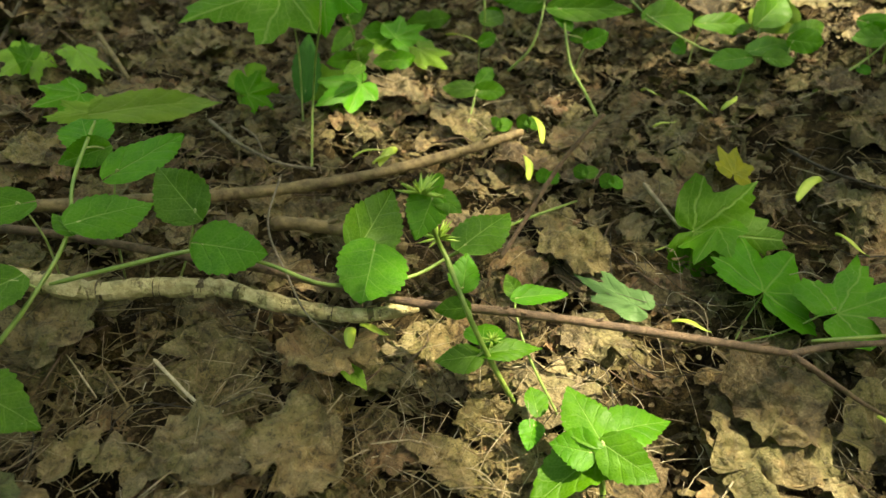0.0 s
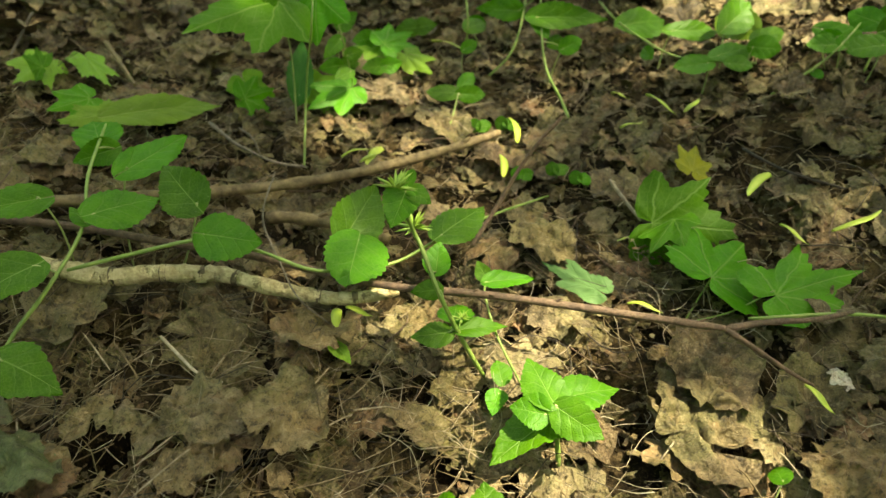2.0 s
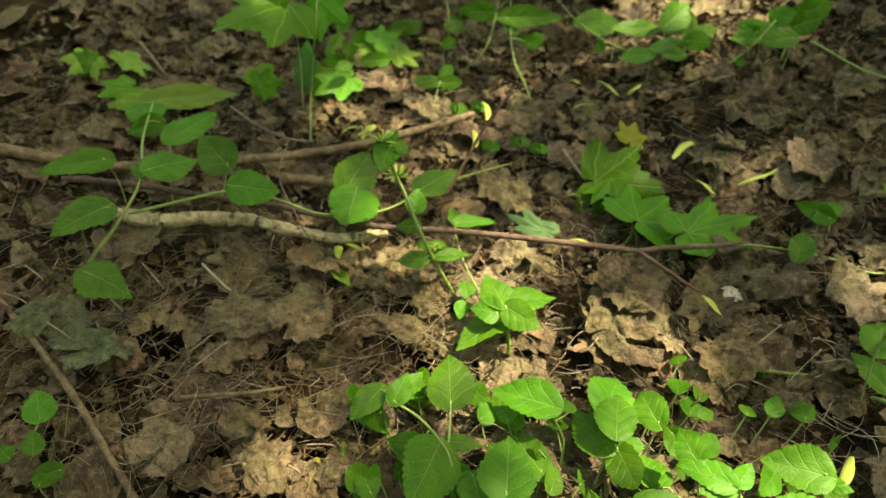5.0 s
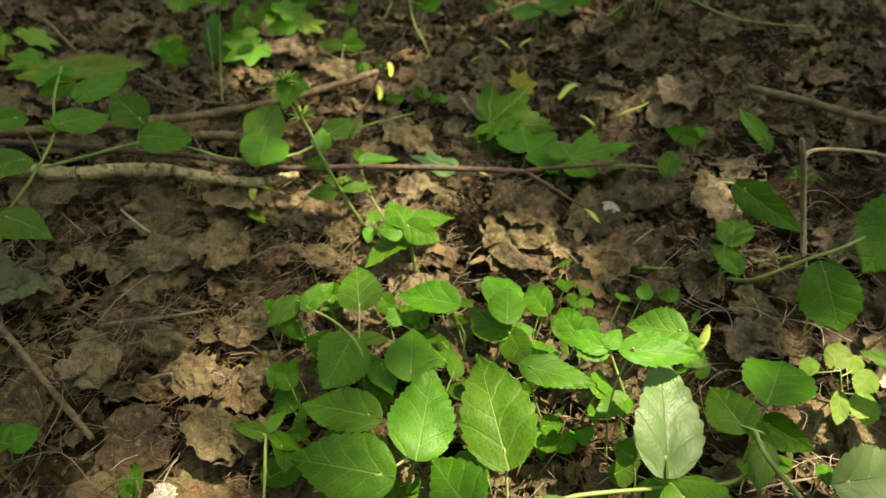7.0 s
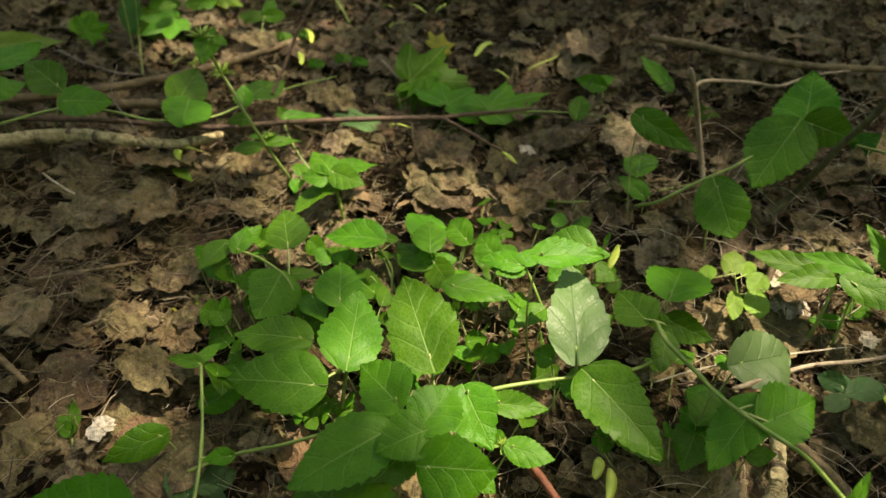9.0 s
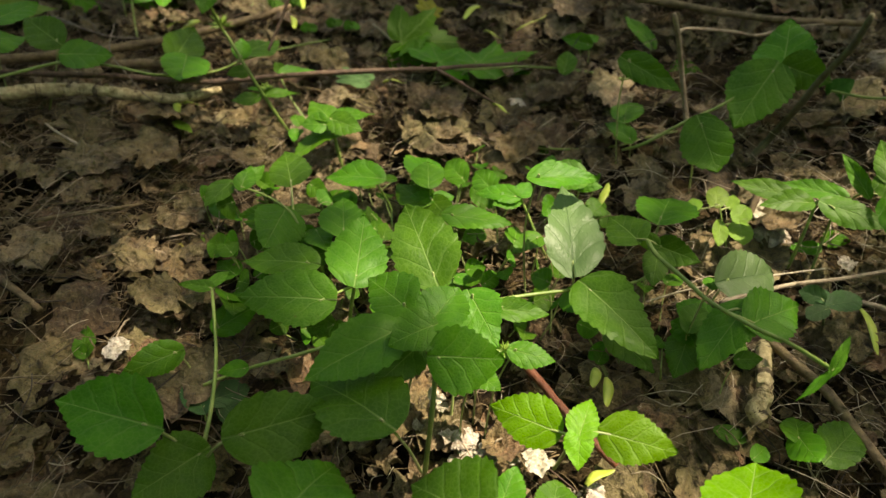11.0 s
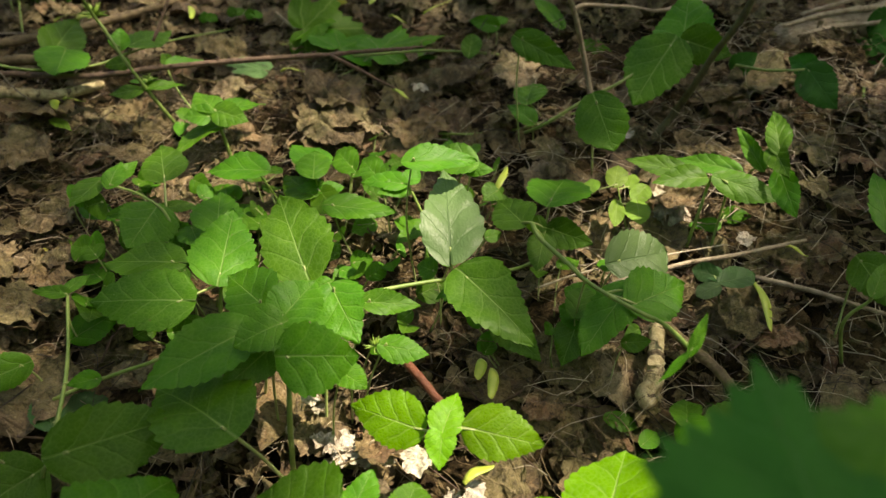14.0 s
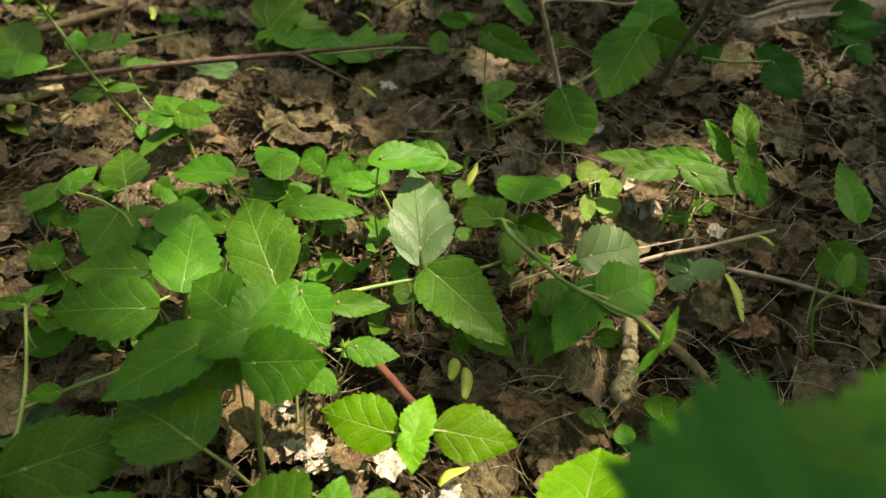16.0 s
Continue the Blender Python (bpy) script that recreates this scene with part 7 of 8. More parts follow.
maple_key((0.451, 0.149, -0.004), (0.476, 0.180, 0.011), 0.0105)
maple_key((0.294, -0.178, -0.083), (0.322, -0.172, -0.076), 0.0105)
maple_key((0.248, 0.501, 0.045), (0.280, 0.485, 0.050), 0.0105)
maple_key((0.442, 0.603, 0.088), (0.461, 0.569, 0.087), 0.0105)
maple_key((0.711, -0.045, -0.012), (0.722, -0.066, -0.011), 0.0105)
stick('birch_branch', 'pale birch branch with cracked bark lying on litter', [(-0.388, 0.496, 0.072), (-0.340, 0.498, 0.067), (-0.285, 0.494, 0.061), (-0.243, 0.501, 0.062), (-0.208, 0.507, 0.060), (-0.174, 0.513, 0.055), (-0.135, 0.502, 0.052), (-0.089, 0.500, 0.043), (-0.046, 0.500, 0.039), (0.007, 0.508, 0.046)], 0.0105, 0.006, 'birch', category='branch')
stick('long_twig', 'long thin reddish-brown twig with a forked end', [(-0.432, 0.566, 0.079), (-0.335, 0.561, 0.075), (-0.233, 0.543, 0.071), (-0.134, 0.528, 0.067), (-0.057, 0.507, 0.063), (0.006, 0.492, 0.063), (0.086, 0.472, 0.073), (0.156, 0.451, 0.081), (0.222, 0.431, 0.087), (0.306, 0.408, 0.093)], 0.0044, 0.0036, 'twig', [([(0.306, 0.408, 0.093), (0.353, 0.424, 0.089), (0.403, 0.435, 0.085), (0.456, 0.458, 0.078)], 0.0034, 0.0024), ([(0.306, 0.407, 0.093), (0.337, 0.400, 0.076), (0.371, 0.396, 0.055), (0.404, 0.398, 0.035)], 0.003, 0.0016)])
stick('fallen_branch', 'long brown fallen branch lying on the litter', [(-0.561, 0.627, 0.093), (-0.473, 0.624, 0.078), (-0.404, 0.625, 0.067), (-0.225, 0.677, 0.059), (-0.092, 0.721, 0.061), (0.033, 0.778, 0.071), (0.135, 0.833, 0.084)], 0.0085, 0.006, 'brown', category='branch')
stick('fallen_branch', 'thin brown branch partly sunk in litter', [(-0.158, 0.645, 0.046), (-0.108, 0.638, 0.049), (-0.045, 0.628, 0.044), (-0.008, 0.618, 0.037)], 0.008, 0.007, 'brown', category='branch')
stick('dry_twig', 'thin dark upright twig with bud scars', [(0.080, 0.521, 0.096), (0.101, 0.535, 0.131), (0.125, 0.548, 0.177), (0.143, 0.551, 0.207), (0.159, 0.553, 0.229)], 0.0024, 0.0019, 'twig')
stick('dry_twig', 'very thin grey dead twig bent over the branch', [(-0.140, 0.632, 0.114), (-0.143, 0.570, 0.091), (-0.116, 0.518, 0.068), (-0.093, 0.483, 0.051), (-0.062, 0.476, 0.025)], 0.0012, 0.0008, 'grey')
stick('dry_stick', 'bare grey-brown stick leaning on the litter', [(-0.457, 0.374, 0.044), (-0.415, 0.355, 0.025), (-0.313, 0.259, 0.009), (-0.241, 0.181, -0.012), (-0.176, 0.110, -0.031)], 0.0042, 0.0036, 'brown')
stick('dry_stick', 'pale upright broken stick with a side branch', [(0.583, 0.273, 0.193), (0.606, 0.285, 0.156), (0.631, 0.299, 0.107), (0.648, 0.298, 0.057), (0.651, 0.282, 0.023)], 0.0034, 0.004, 'pale', [([(0.602, 0.284, 0.164), (0.625, 0.302, 0.165), (0.676, 0.319, 0.157), (0.719, 0.318, 0.152), (0.757, 0.319, 0.146), (0.856, 0.363, 0.143), (1.011, 0.400, 0.133)], 0.0026, 0.002)])
stick('fallen_branch', 'dark brown branch lying in shade', [(0.700, 0.582, 0.140), (0.759, 0.523, 0.140), (0.811, 0.461, 0.139), (0.882, 0.396, 0.142), (1.010, 0.369, 0.140)], 0.006, 0.005, 'brown', category='branch')
stick('woody_stem', 'leaning brown woody stem rising from the soil', [(0.685, 0.191, 0.008), (0.719, 0.199, 0.040), (0.725, 0.171, 0.099), (0.729, 0.156, 0.138), (0.734, 0.131, 0.186), (0.733, 0.118, 0.226)], 0.0048, 0.0038, 'olive', category='stem')
stick('dry_stick', 'pale bleached stick lying across leaves', [(0.485, -0.058, -0.006), (0.590, -0.033, -0.019), (0.646, -0.042, -0.013), (0.733, -0.048, -0.006)], 0.0026, 0.0021, 'pale')
stick('dry_twig', 'thin white dead stem on the litter', [(0.433, -0.011, -0.032), (0.484, -0.008, -0.026), (0.559, -0.009, -0.022), (0.656, -0.018, -0.016)], 0.0011, 0.0009, 'white')
stick('dry_stick', 'thin grey stick lying on brown soil', [(0.661, -0.061, -0.031), (0.708, -0.101, -0.033), (0.746, -0.140, -0.037), (0.798, -0.188, -0.039)], 0.0028, 0.0022, 'pale')
stick('red_stem', 'smooth reddish stem lying on the litter', [(0.272, -0.057, -0.040), (0.284, -0.087, -0.045), (0.295, -0.111, -0.055), (0.328, -0.167, -0.081)], 0.0042, 0.0038, 'red', category='stem')
stick('fallen_branch', 'brown branch half hidden in shade', [(0.533, -0.084, -0.042), (0.548, -0.121, -0.052), (0.559, -0.151, -0.060), (0.560, -0.191, -0.070), (0.562, -0.249, -0.083)], 0.0052, 0.0046, 'brown', category='branch')
stick('birch_branch', 'short mossy birch branch stub in shade', [(0.533, -0.082, -0.048), (0.514, -0.111, -0.056), (0.500, -0.133, -0.063), (0.482, -0.147, -0.069), (0.484, -0.157, -0.074)], 0.0075, 0.0085, 'birch', category='branch')
stick('dry_twig', 'thin dark root arching over hollow litter', [(0.446, 0.751, 0.114), (0.456, 0.708, 0.118), (0.482, 0.679, 0.116), (0.536, 0.655, 0.111)], 0.0022, 0.0016, 'dark')
stick('dry_twig', 'brown thin twig in the litter', [(-0.200, 0.251, -0.005), (-0.165, 0.254, -0.003), (-0.118, 0.263, -0.005), (-0.090, 0.274, -0.008)], 0.003, 0.002, 'brown')
stick('dry_twig', 'thin brown twig standing over the litter', [(-0.603, 1.061, 0.154), (-0.630, 1.049, 0.113), (-0.611, 0.977, 0.107)], 0.003, 0.002, 'grey')
stick('dry_twig', 'brown bent twigs beneath the seedling', [(-0.271, 0.829, 0.082), (-0.236, 0.792, 0.077), (-0.212, 0.777, 0.070), (-0.168, 0.760, 0.060), (-0.125, 0.756, 0.057)], 0.0026, 0.0018, 'grey', [([(-0.224, 0.803, 0.088), (-0.205, 0.796, 0.077), (-0.191, 0.773, 0.065)], 0.0016, 0.001)])
stick('dry_twig', 'dry brown twig lying flat', [(-0.488, 1.039, 0.119), (-0.447, 0.981, 0.110), (-0.403, 0.920, 0.096)], 0.004, 0.003, 'brown')
stick('dry_twig', 'pale broken twig end on bare soil', [(0.271, 0.723, 0.074), (0.275, 0.678, 0.077), (0.292, 0.637, 0.066)], 0.0025, 0.002, 'pale')
stick('dry_twig', 'pale dry double stalk in the litter', [(-0.215, 0.431, 0.041), (-0.201, 0.423, 0.030), (-0.174, 0.404, 0.019), (-0.152, 0.399, 0.015)], 0.0016, 0.0013, 'white')
stick('dry_twig', 'brown stub of wood poking from the soil', [(0.668, 0.123, 0.019), (0.639, 0.101, 0.015), (0.620, 0.083, -0.008), (0.615, 0.065, -0.023)], 0.005, 0.004, 'brown')
dead_leaf((-0.235, 0.403, 0.021), (-0.156, 0.322, 0.004))
dead_leaf((-0.143, 0.354, 0.008), (-0.190, 0.281, 0.001))
dead_leaf((-0.068, 0.398, 0.011), (-0.103, 0.313, -0.001))
dead_leaf((-0.144, 0.239, -0.009), (-0.103, 0.212, -0.015))
dead_leaf((-0.012, 0.246, -0.014), (-0.040, 0.276, -0.009))
dead_leaf((-0.001, 0.194, -0.023), (-0.049, 0.163, -0.026))
dead_leaf((-0.298, 0.315, 0.015), (-0.243, 0.276, 0.004))
dead_leaf((-0.395, 0.358, 0.033), (-0.340, 0.313, 0.020))
dead_leaf((0.351, 0.453, 0.037), (0.257, 0.371, 0.012))
dead_leaf((0.313, 0.341, 0.011), (0.224, 0.337, 0.004))
dead_leaf((0.004, 0.382, 0.007), (0.074, 0.347, 0.001))
dead_leaf((-0.108, 0.471, 0.022), (-0.029, 0.431, 0.015))
dead_leaf((-0.307, 0.481, 0.037), (-0.323, 0.423, 0.031))
dead_leaf((0.193, 0.639, 0.056), (0.147, 0.574, 0.041))
dead_leaf((-0.059, 0.981, 0.092), (0.021, 0.872, 0.080))
dead_leaf((0.091, 0.910, 0.089), (0.032, 0.813, 0.072))
dead_leaf((0.561, 0.849, 0.147), (0.612, 0.747, 0.137))
dead_leaf((0.468, 0.706, 0.101), (0.513, 0.623, 0.092))
dead_leaf((0.516, 0.322, 0.031), (0.565, 0.283, 0.030))
dead_leaf((0.432, 0.266, 0.008), (0.482, 0.232, 0.007))
dead_leaf((-0.077, 0.121, -0.031), (-0.024, 0.067, -0.042))
dead_leaf((-0.174, 0.211, -0.010), (-0.209, 0.153, -0.016))
dead_leaf((-0.118, 0.179, -0.019), (-0.061, 0.177, -0.023))
dead_leaf((0.528, 0.429, 0.055), (0.444, 0.401, 0.038))
dead_leaf((-0.034, 0.207, -0.020), (0.010, 0.173, -0.027))
dead_leaf((-0.097, 0.075, -0.037), (-0.049, 0.115, -0.034))
dead_leaf((-0.064, 0.179, -0.023), (-0.023, 0.129, -0.033))
dead_leaf((-0.122, 0.049, -0.039), (-0.092, 0.031, -0.044))
dead_leaf((0.213, -0.072, -0.072), (0.162, -0.114, -0.080))
dead_leaf((0.218, -0.132, -0.084), (0.266, -0.114, -0.080))
dead_leaf((0.616, 0.057, -0.012), (0.673, 0.087, 0.003))
dead_leaf((0.622, -0.066, -0.040), (0.641, -0.130, -0.053))
dead_leaf((0.410, -0.121, -0.074), (0.366, -0.128, -0.078))
dead_leaf((0.447, 0.329, 0.023), (0.357, 0.304, 0.008))
dead_leaf((0.872, 0.060, 0.037), (0.915, 0.031, 0.036))
dead_leaf((0.808, 0.041, 0.018), (0.823, -0.027, 0.004))
dead_leaf((0.710, 0.170, 0.029), (0.723, 0.126, 0.022))
dead_leaf((0.619, -0.130, -0.057), (0.676, -0.125, -0.047))
dead_leaf((0.295, 0.368, 0.015), (0.329, 0.483, 0.040))
dead_leaf((-0.285, 0.433, 0.029), (-0.360, 0.497, 0.044))
dead_leaf((-0.180, 0.335, 0.007), (-0.138, 0.401, 0.014))
dead_leaf((-0.262, 0.332, 0.014), (-0.244, 0.385, 0.019))
dead_leaf((0.353, 0.328, 0.012), (0.324, 0.372, 0.018))
dead_leaf((-0.034, 0.365, 0.004), (0.011, 0.410, 0.010))
dead_leaf((-0.078, 0.417, 0.014), (-0.106, 0.471, 0.023))
dead_leaf((0.076, 0.862, 0.081), (0.013, 0.921, 0.087))
dead_leaf((0.476, 0.659, 0.094), (0.533, 0.678, 0.107))
dead_leaf((-0.029, 0.093, -0.038), (-0.073, 0.071, -0.039))
dead_leaf((-0.033, 0.211, -0.019), (-0.068, 0.263, -0.010))
dead_leaf((0.266, 0.352, 0.010), (0.383, 0.460, 0.041))
dead_leaf((0.317, 0.314, 0.006), (0.253, 0.364, 0.012))
dead_leaf((0.144, 0.510, 0.031), (0.214, 0.475, 0.029))
dead_leaf((-0.165, 0.317, 0.004), (-0.132, 0.401, 0.014))
dead_leaf((0.549, 0.191, 0.007), (0.487, 0.140, -0.011))
dead_leaf((-0.038, 0.971, 0.091), (0.014, 0.861, 0.078))
dead_leaf((-0.095, 0.872, 0.077), (-0.045, 0.819, 0.070))
dead_leaf((0.521, 0.867, 0.142), (0.584, 0.864, 0.154))
dead_leaf((0.510, 0.714, 0.110), (0.526, 0.662, 0.102))
dead_leaf((-0.478, 0.731, 0.082), (-0.412, 0.724, 0.074))
dead_leaf((-0.329, 0.305, 0.026), (-0.246, 0.283, 0.014), 'green_litter')
dead_leaf((-0.366, 0.354, 0.036), (-0.379, 0.298, 0.031), 'green_litter')
dead_leaf((-0.380, 0.379, 0.051), (-0.324, 0.313, 0.036), 'green_litter')
# bleached scraps, mostly in the sun patches, with sun glare in their colour
dead_leaf((0.201, -0.120, -0.077), (0.187, -0.093, -0.073), 'sunlit_pale_litter')
dead_leaf((0.232, -0.120, -0.078), (0.208, -0.132, -0.081), 'sunlit_pale_litter')
dead_leaf((0.246, -0.140, -0.082), (0.230, -0.126, -0.078), 'sunlit_pale_litter')
dead_leaf((0.182, -0.069, -0.067), (0.195, -0.058, -0.066), 'sunlit_pale_litter')
dead_leaf((0.293, -0.182, -0.089), (0.307, -0.198, -0.091), 'sunlit_pale_litter')
dead_leaf((-0.107, 0.050, -0.036), (-0.089, 0.031, -0.041), 'sunlit_pale_litter')
dead_leaf((0.150, 0.377, 0.012), (0.158, 0.372, 0.011), 'sunlit_pale_litter')
dead_leaf((0.619, 0.051, -0.009), (0.640, 0.073, -0.001), 'sunlit_pale_litter')
dead_leaf((0.434, 0.422, 0.045), (0.441, 0.391, 0.039), 'sunlit_pale_litter')
dead_leaf((0.199, -0.122, -0.089), (0.218, -0.103, -0.086), 'sunlit_pale_litter')
dead_leaf((0.182, -0.092, -0.084), (0.204, -0.086, -0.082), 'sunlit_pale_litter')
dead_leaf((0.200, -0.062, -0.078), (0.188, -0.068, -0.079), 'sunlit_pale_litter')
dead_leaf((0.216, -0.131, -0.091), (0.233, -0.118, -0.088), 'sunlit_pale_litter')
dead_leaf((0.213, -0.113, -0.088), (0.202, -0.093, -0.084), 'sunlit_pale_litter')
dead_leaf((0.279, -0.140, -0.092), (0.248, -0.136, -0.092), 'sunlit_pale_litter')
dead_leaf((0.299, -0.177, -0.099), (0.317, -0.171, -0.098), 'sunlit_pale_litter')
dead_leaf((0.229, -0.111, -0.087), (0.230, -0.128, -0.091), 'sunlit_pale_litter')
dead_leaf((0.174, -0.078, -0.081), (0.163, -0.082, -0.082), 'sunlit_pale_litter')
dead_leaf((0.283, -0.171, -0.098), (0.289, -0.182, -0.100), 'sunlit_pale_litter')
dead_leaf((0.193, -0.109, -0.087), (0.198, -0.126, -0.090), 'sunlit_pale_litter')
dead_leaf((0.658, 0.083, -0.008), (0.613, 0.041, -0.025), 'sunlit_pale_litter')
dead_leaf((0.652, 0.105, -0.004), (0.634, 0.062, -0.018), 'sunlit_pale_litter')
dead_leaf((0.639, 0.195, 0.019), (0.664, 0.197, 0.029), 'sunlit_pale_litter')
dead_leaf((0.689, 0.005, -0.023), (0.699, -0.017, -0.026), 'sunlit_pale_litter')
dead_leaf((0.647, 0.043, -0.020), (0.650, 0.071, -0.013), 'sunlit_pale_litter')
stick('fallen_log', 'pale split rotten log with splintered wood in the sun', [(0.985, 0.325, 0.085), (1.052, 0.330, 0.092), (1.134, 0.335, 0.096), (1.244, 0.336, 0.100), (1.404, 0.341, 0.104)], 0.022, 0.034, 'pale', [([(1.000, 0.300, 0.100), (1.060, 0.299, 0.108), (1.183, 0.295, 0.111)], 0.003, 0.004), ([(0.975, 0.312, 0.112), (1.060, 0.322, 0.122), (1.159, 0.318, 0.128)], 0.0035, 0.005), ([(1.037, 0.345, 0.118), (1.121, 0.350, 0.130), (1.187, 0.352, 0.137)], 0.003, 0.004)], category='log')

# ---- litter: matted and crumpled leaves past counting, needles and crumbs ----
def litter(name, label, count, area, sizes, seed, lift, mat, rings=3, sectors=22, tilt=0.35, dense=None, narrow=1.0, relief=1.0, drape=False):
    """Dead leaves strewn over an area; drape: they lie moulded to the humps of the floor."""
    rnd = random.Random(seed)
    shapes = [crumpled_blade(500 + seed * 40 + i, rings, sectors) for i in range(24)]
    arrays = [(np.array(v), f) for v, f in shapes]
    rims = [np.minimum(1.0, np.hypot(v[:, 0], v[:, 1]) / 0.42) ** 2 for v, f in arrays]
    V, F, U, base = [], [], [], 0
    x0, x1, y0, y1 = area
    while count:
        x, y = rnd.uniform(x0, x1), rnd.uniform(y0, y1)
        if (dense and rnd.random() > dense(x, y)) or hollow(x, y, sizes[1] * 0.3) > 0:
            continue
        count -= 1
        pick = rnd.randrange(24)
        v, f = arrays[pick]
        s = rnd.uniform(*sizes)
        m = Euler((rnd.gauss(0, tilt), rnd.gauss(0, tilt), rnd.uniform(0, 6.283))).to_matrix()
        zz = rnd.choice((1, 1, 1, -1))
        p = v * np.array((s * narrow, s, s * zz * relief)) @ np.array(m).T
        up = rnd.uniform(*lift)
        if drape:
            sunk = rnd.choice((0.012, 0.009, 0.006, -0.002))      # most rims lie pressed under their neighbours, some stand up
            p = p + np.array([(x, y, mat_height(x + q[0], y + q[1]) + up - sunk * r) for q, r in zip(p, rims[pick])])
        else:
            p = p + np.array((x, y, mat_height(x, y) + up))
        V.append(p), U.append(v[:, :2])
        F += [tuple(i + base for i in q) for q in f]
        base += len(v)
    ob = mesh_object(name, np.vstack(V), F, mat, None, np.vstack(U))
    return tagged(ob, label, "litter", kind="stuff")


litter("leaf_litter", "matted brown layer of flattened dead maple leaves", 2000, (-0.75, 1.45, -0.45, 1.75), (0.035, 0.090), 1, (-0.006, 0.008), MAT["litter"], 6, 34, 0.13, relief=0.9, drape=True)
litter("leaf_litter", "crumpled and folded dead leaves", 1500, (-0.75, 1.4, -0.45, 1.65), (0.025, 0.065), 5, (-0.004, 0.012), MAT["litter"], 7, 32, 0.32, relief=1.4, drape=True, narrow=0.62)
litter("leaf_litter", "torn and folded pieces of dead leaf", 2600, (-0.7, 1.35, -0.4, 1.6), (0.010, 0.030), 4, (-0.002, 0.014), MAT["litter"], 4, 16, 0.45, relief=0.9)
litter("leaf_litter", "far brown layer of crumpled dead leaves", 7000, (-4.6, 5.4, -4.4, 5.6), (0.08, 0.15), 2, (-0.01, 0.02), MAT["litter"], 3, 12, 0.3, lambda x, y: 0.0 if -0.6 < x < 1.3 and -0.3 < y < 1.6 else 1.0)
litter("leaf_crumbs", "small torn scraps of dead leaf", 16000, (-0.6, 1.2, -0.4, 1.3), (0.003, 0.011), 3, (0.000, 0.013), MAT["litter"], 2, 8, 0.6)
litter("leaf_shreds", "narrow curled shreds of dead leaf and bark", 3000, (-0.65, 1.3, -0.4, 1.4), (0.015, 0.05), 6, (-0.003, 0.009), MAT["litter"], 4, 12, 0.35, narrow=0.2)


def strands(name, label, count, area, length, radius, seed, mat, lift):
    rnd = random.Random(seed)
    V, F, U = [], [], []
    for k in range(count):
        x, y = rnd.uniform(area[0], area[1]), rnd.uniform(area[2], area[3])
        a, L = rnd.uniform(0, 6.283), rnd.uniform(*length)
        d = Vector((math.cos(a), math.sin(a), rnd.gauss(0, 0.18)))
        p = Vector((x, y, mat_height(x, y) + rnd.uniform(*lift)))
        q = d.orthogonal() * rnd.uniform(-0.25, 0.25) * L
        v, f, uv = tube([p, p + d * L * 0.5 + q, p + d * L], rnd.uniform(*radius), radius[0], 4, 0, k, rings=3)
        o = len(V)
        V += v
        U += uv
        F += [tuple(i + o for i in g) for g in f]
    return tagged(mesh_object(name, V, F, mat, None, U), label, "litter", kind="stuff")


strands("dry_stalks", "thin pale dry grass stalks strewn over litter", 1300, (-0.6, 1.1, -0.4, 1.1), (0.02, 0.09), (0.00022, 0.00045), 5, MAT["pale"], (0.006, 0.022))
strands("dry_stalks", "short bleached straw pieces strewn over litter", 500, (-0.6, 1.1, -0.4, 1.0), (0.008, 0.035), (0.0003, 0.0006), 8, MAT["white"], (0.008, 0.020))
strands("dry_stalks", "pale straw tangle round the sunlit side plants", 420, (0.45, 1.05, -0.25, 0.35), (0.02, 0.10), (0.0003, 0.0006), 12, MAT["white"], (0.006, 0.024))
strands("dry_stalks", "pale dry straw strewn through the litter", 380, (-0.45, 0.45, -0.15, 0.55), (0.02, 0.09), (0.0003, 0.0006), 14, MAT["pale"], (0.006, 0.022))
strands("dry_stalks", "knot of dry leaf stalks and straw below the birch branch", 520, (-0.32, 0.16, 0.18, 0.46), (0.02, 0.07), (0.0003, 0.0008), 15, MAT["brown"], (0.006, 0.022))
strands("dry_stalks", "loose pale straw below the birch branch", 130, (-0.30, 0.16, 0.18, 0.44), (0.02, 0.08), (0.0003, 0.0006), 16, MAT["pale"], (0.008, 0.024))
strands("dry_stalks", "tangled brown leaf stalks in the litter", 2600, (-0.65, 1.2, -0.4, 1.2), (0.02, 0.08), (0.0003, 0.0008), 9, MAT["brown"], (0.004, 0.020))
strands("small_twigs", "small broken brown twigs in the litter", 520, (-0.7, 1.3, -0.4, 1.5), (0.02, 0.09), (0.0006, 0.0016), 6, MAT["twig"], (0.004, 0.020))
strands("dark_roots", "fine dark rootlets in the litter", 1500, (-0.7, 1.3, -0.4, 1.5), (0.03, 0.10), (0.0003, 0.0009), 7, MAT["dark"], (0.004, 0.020))

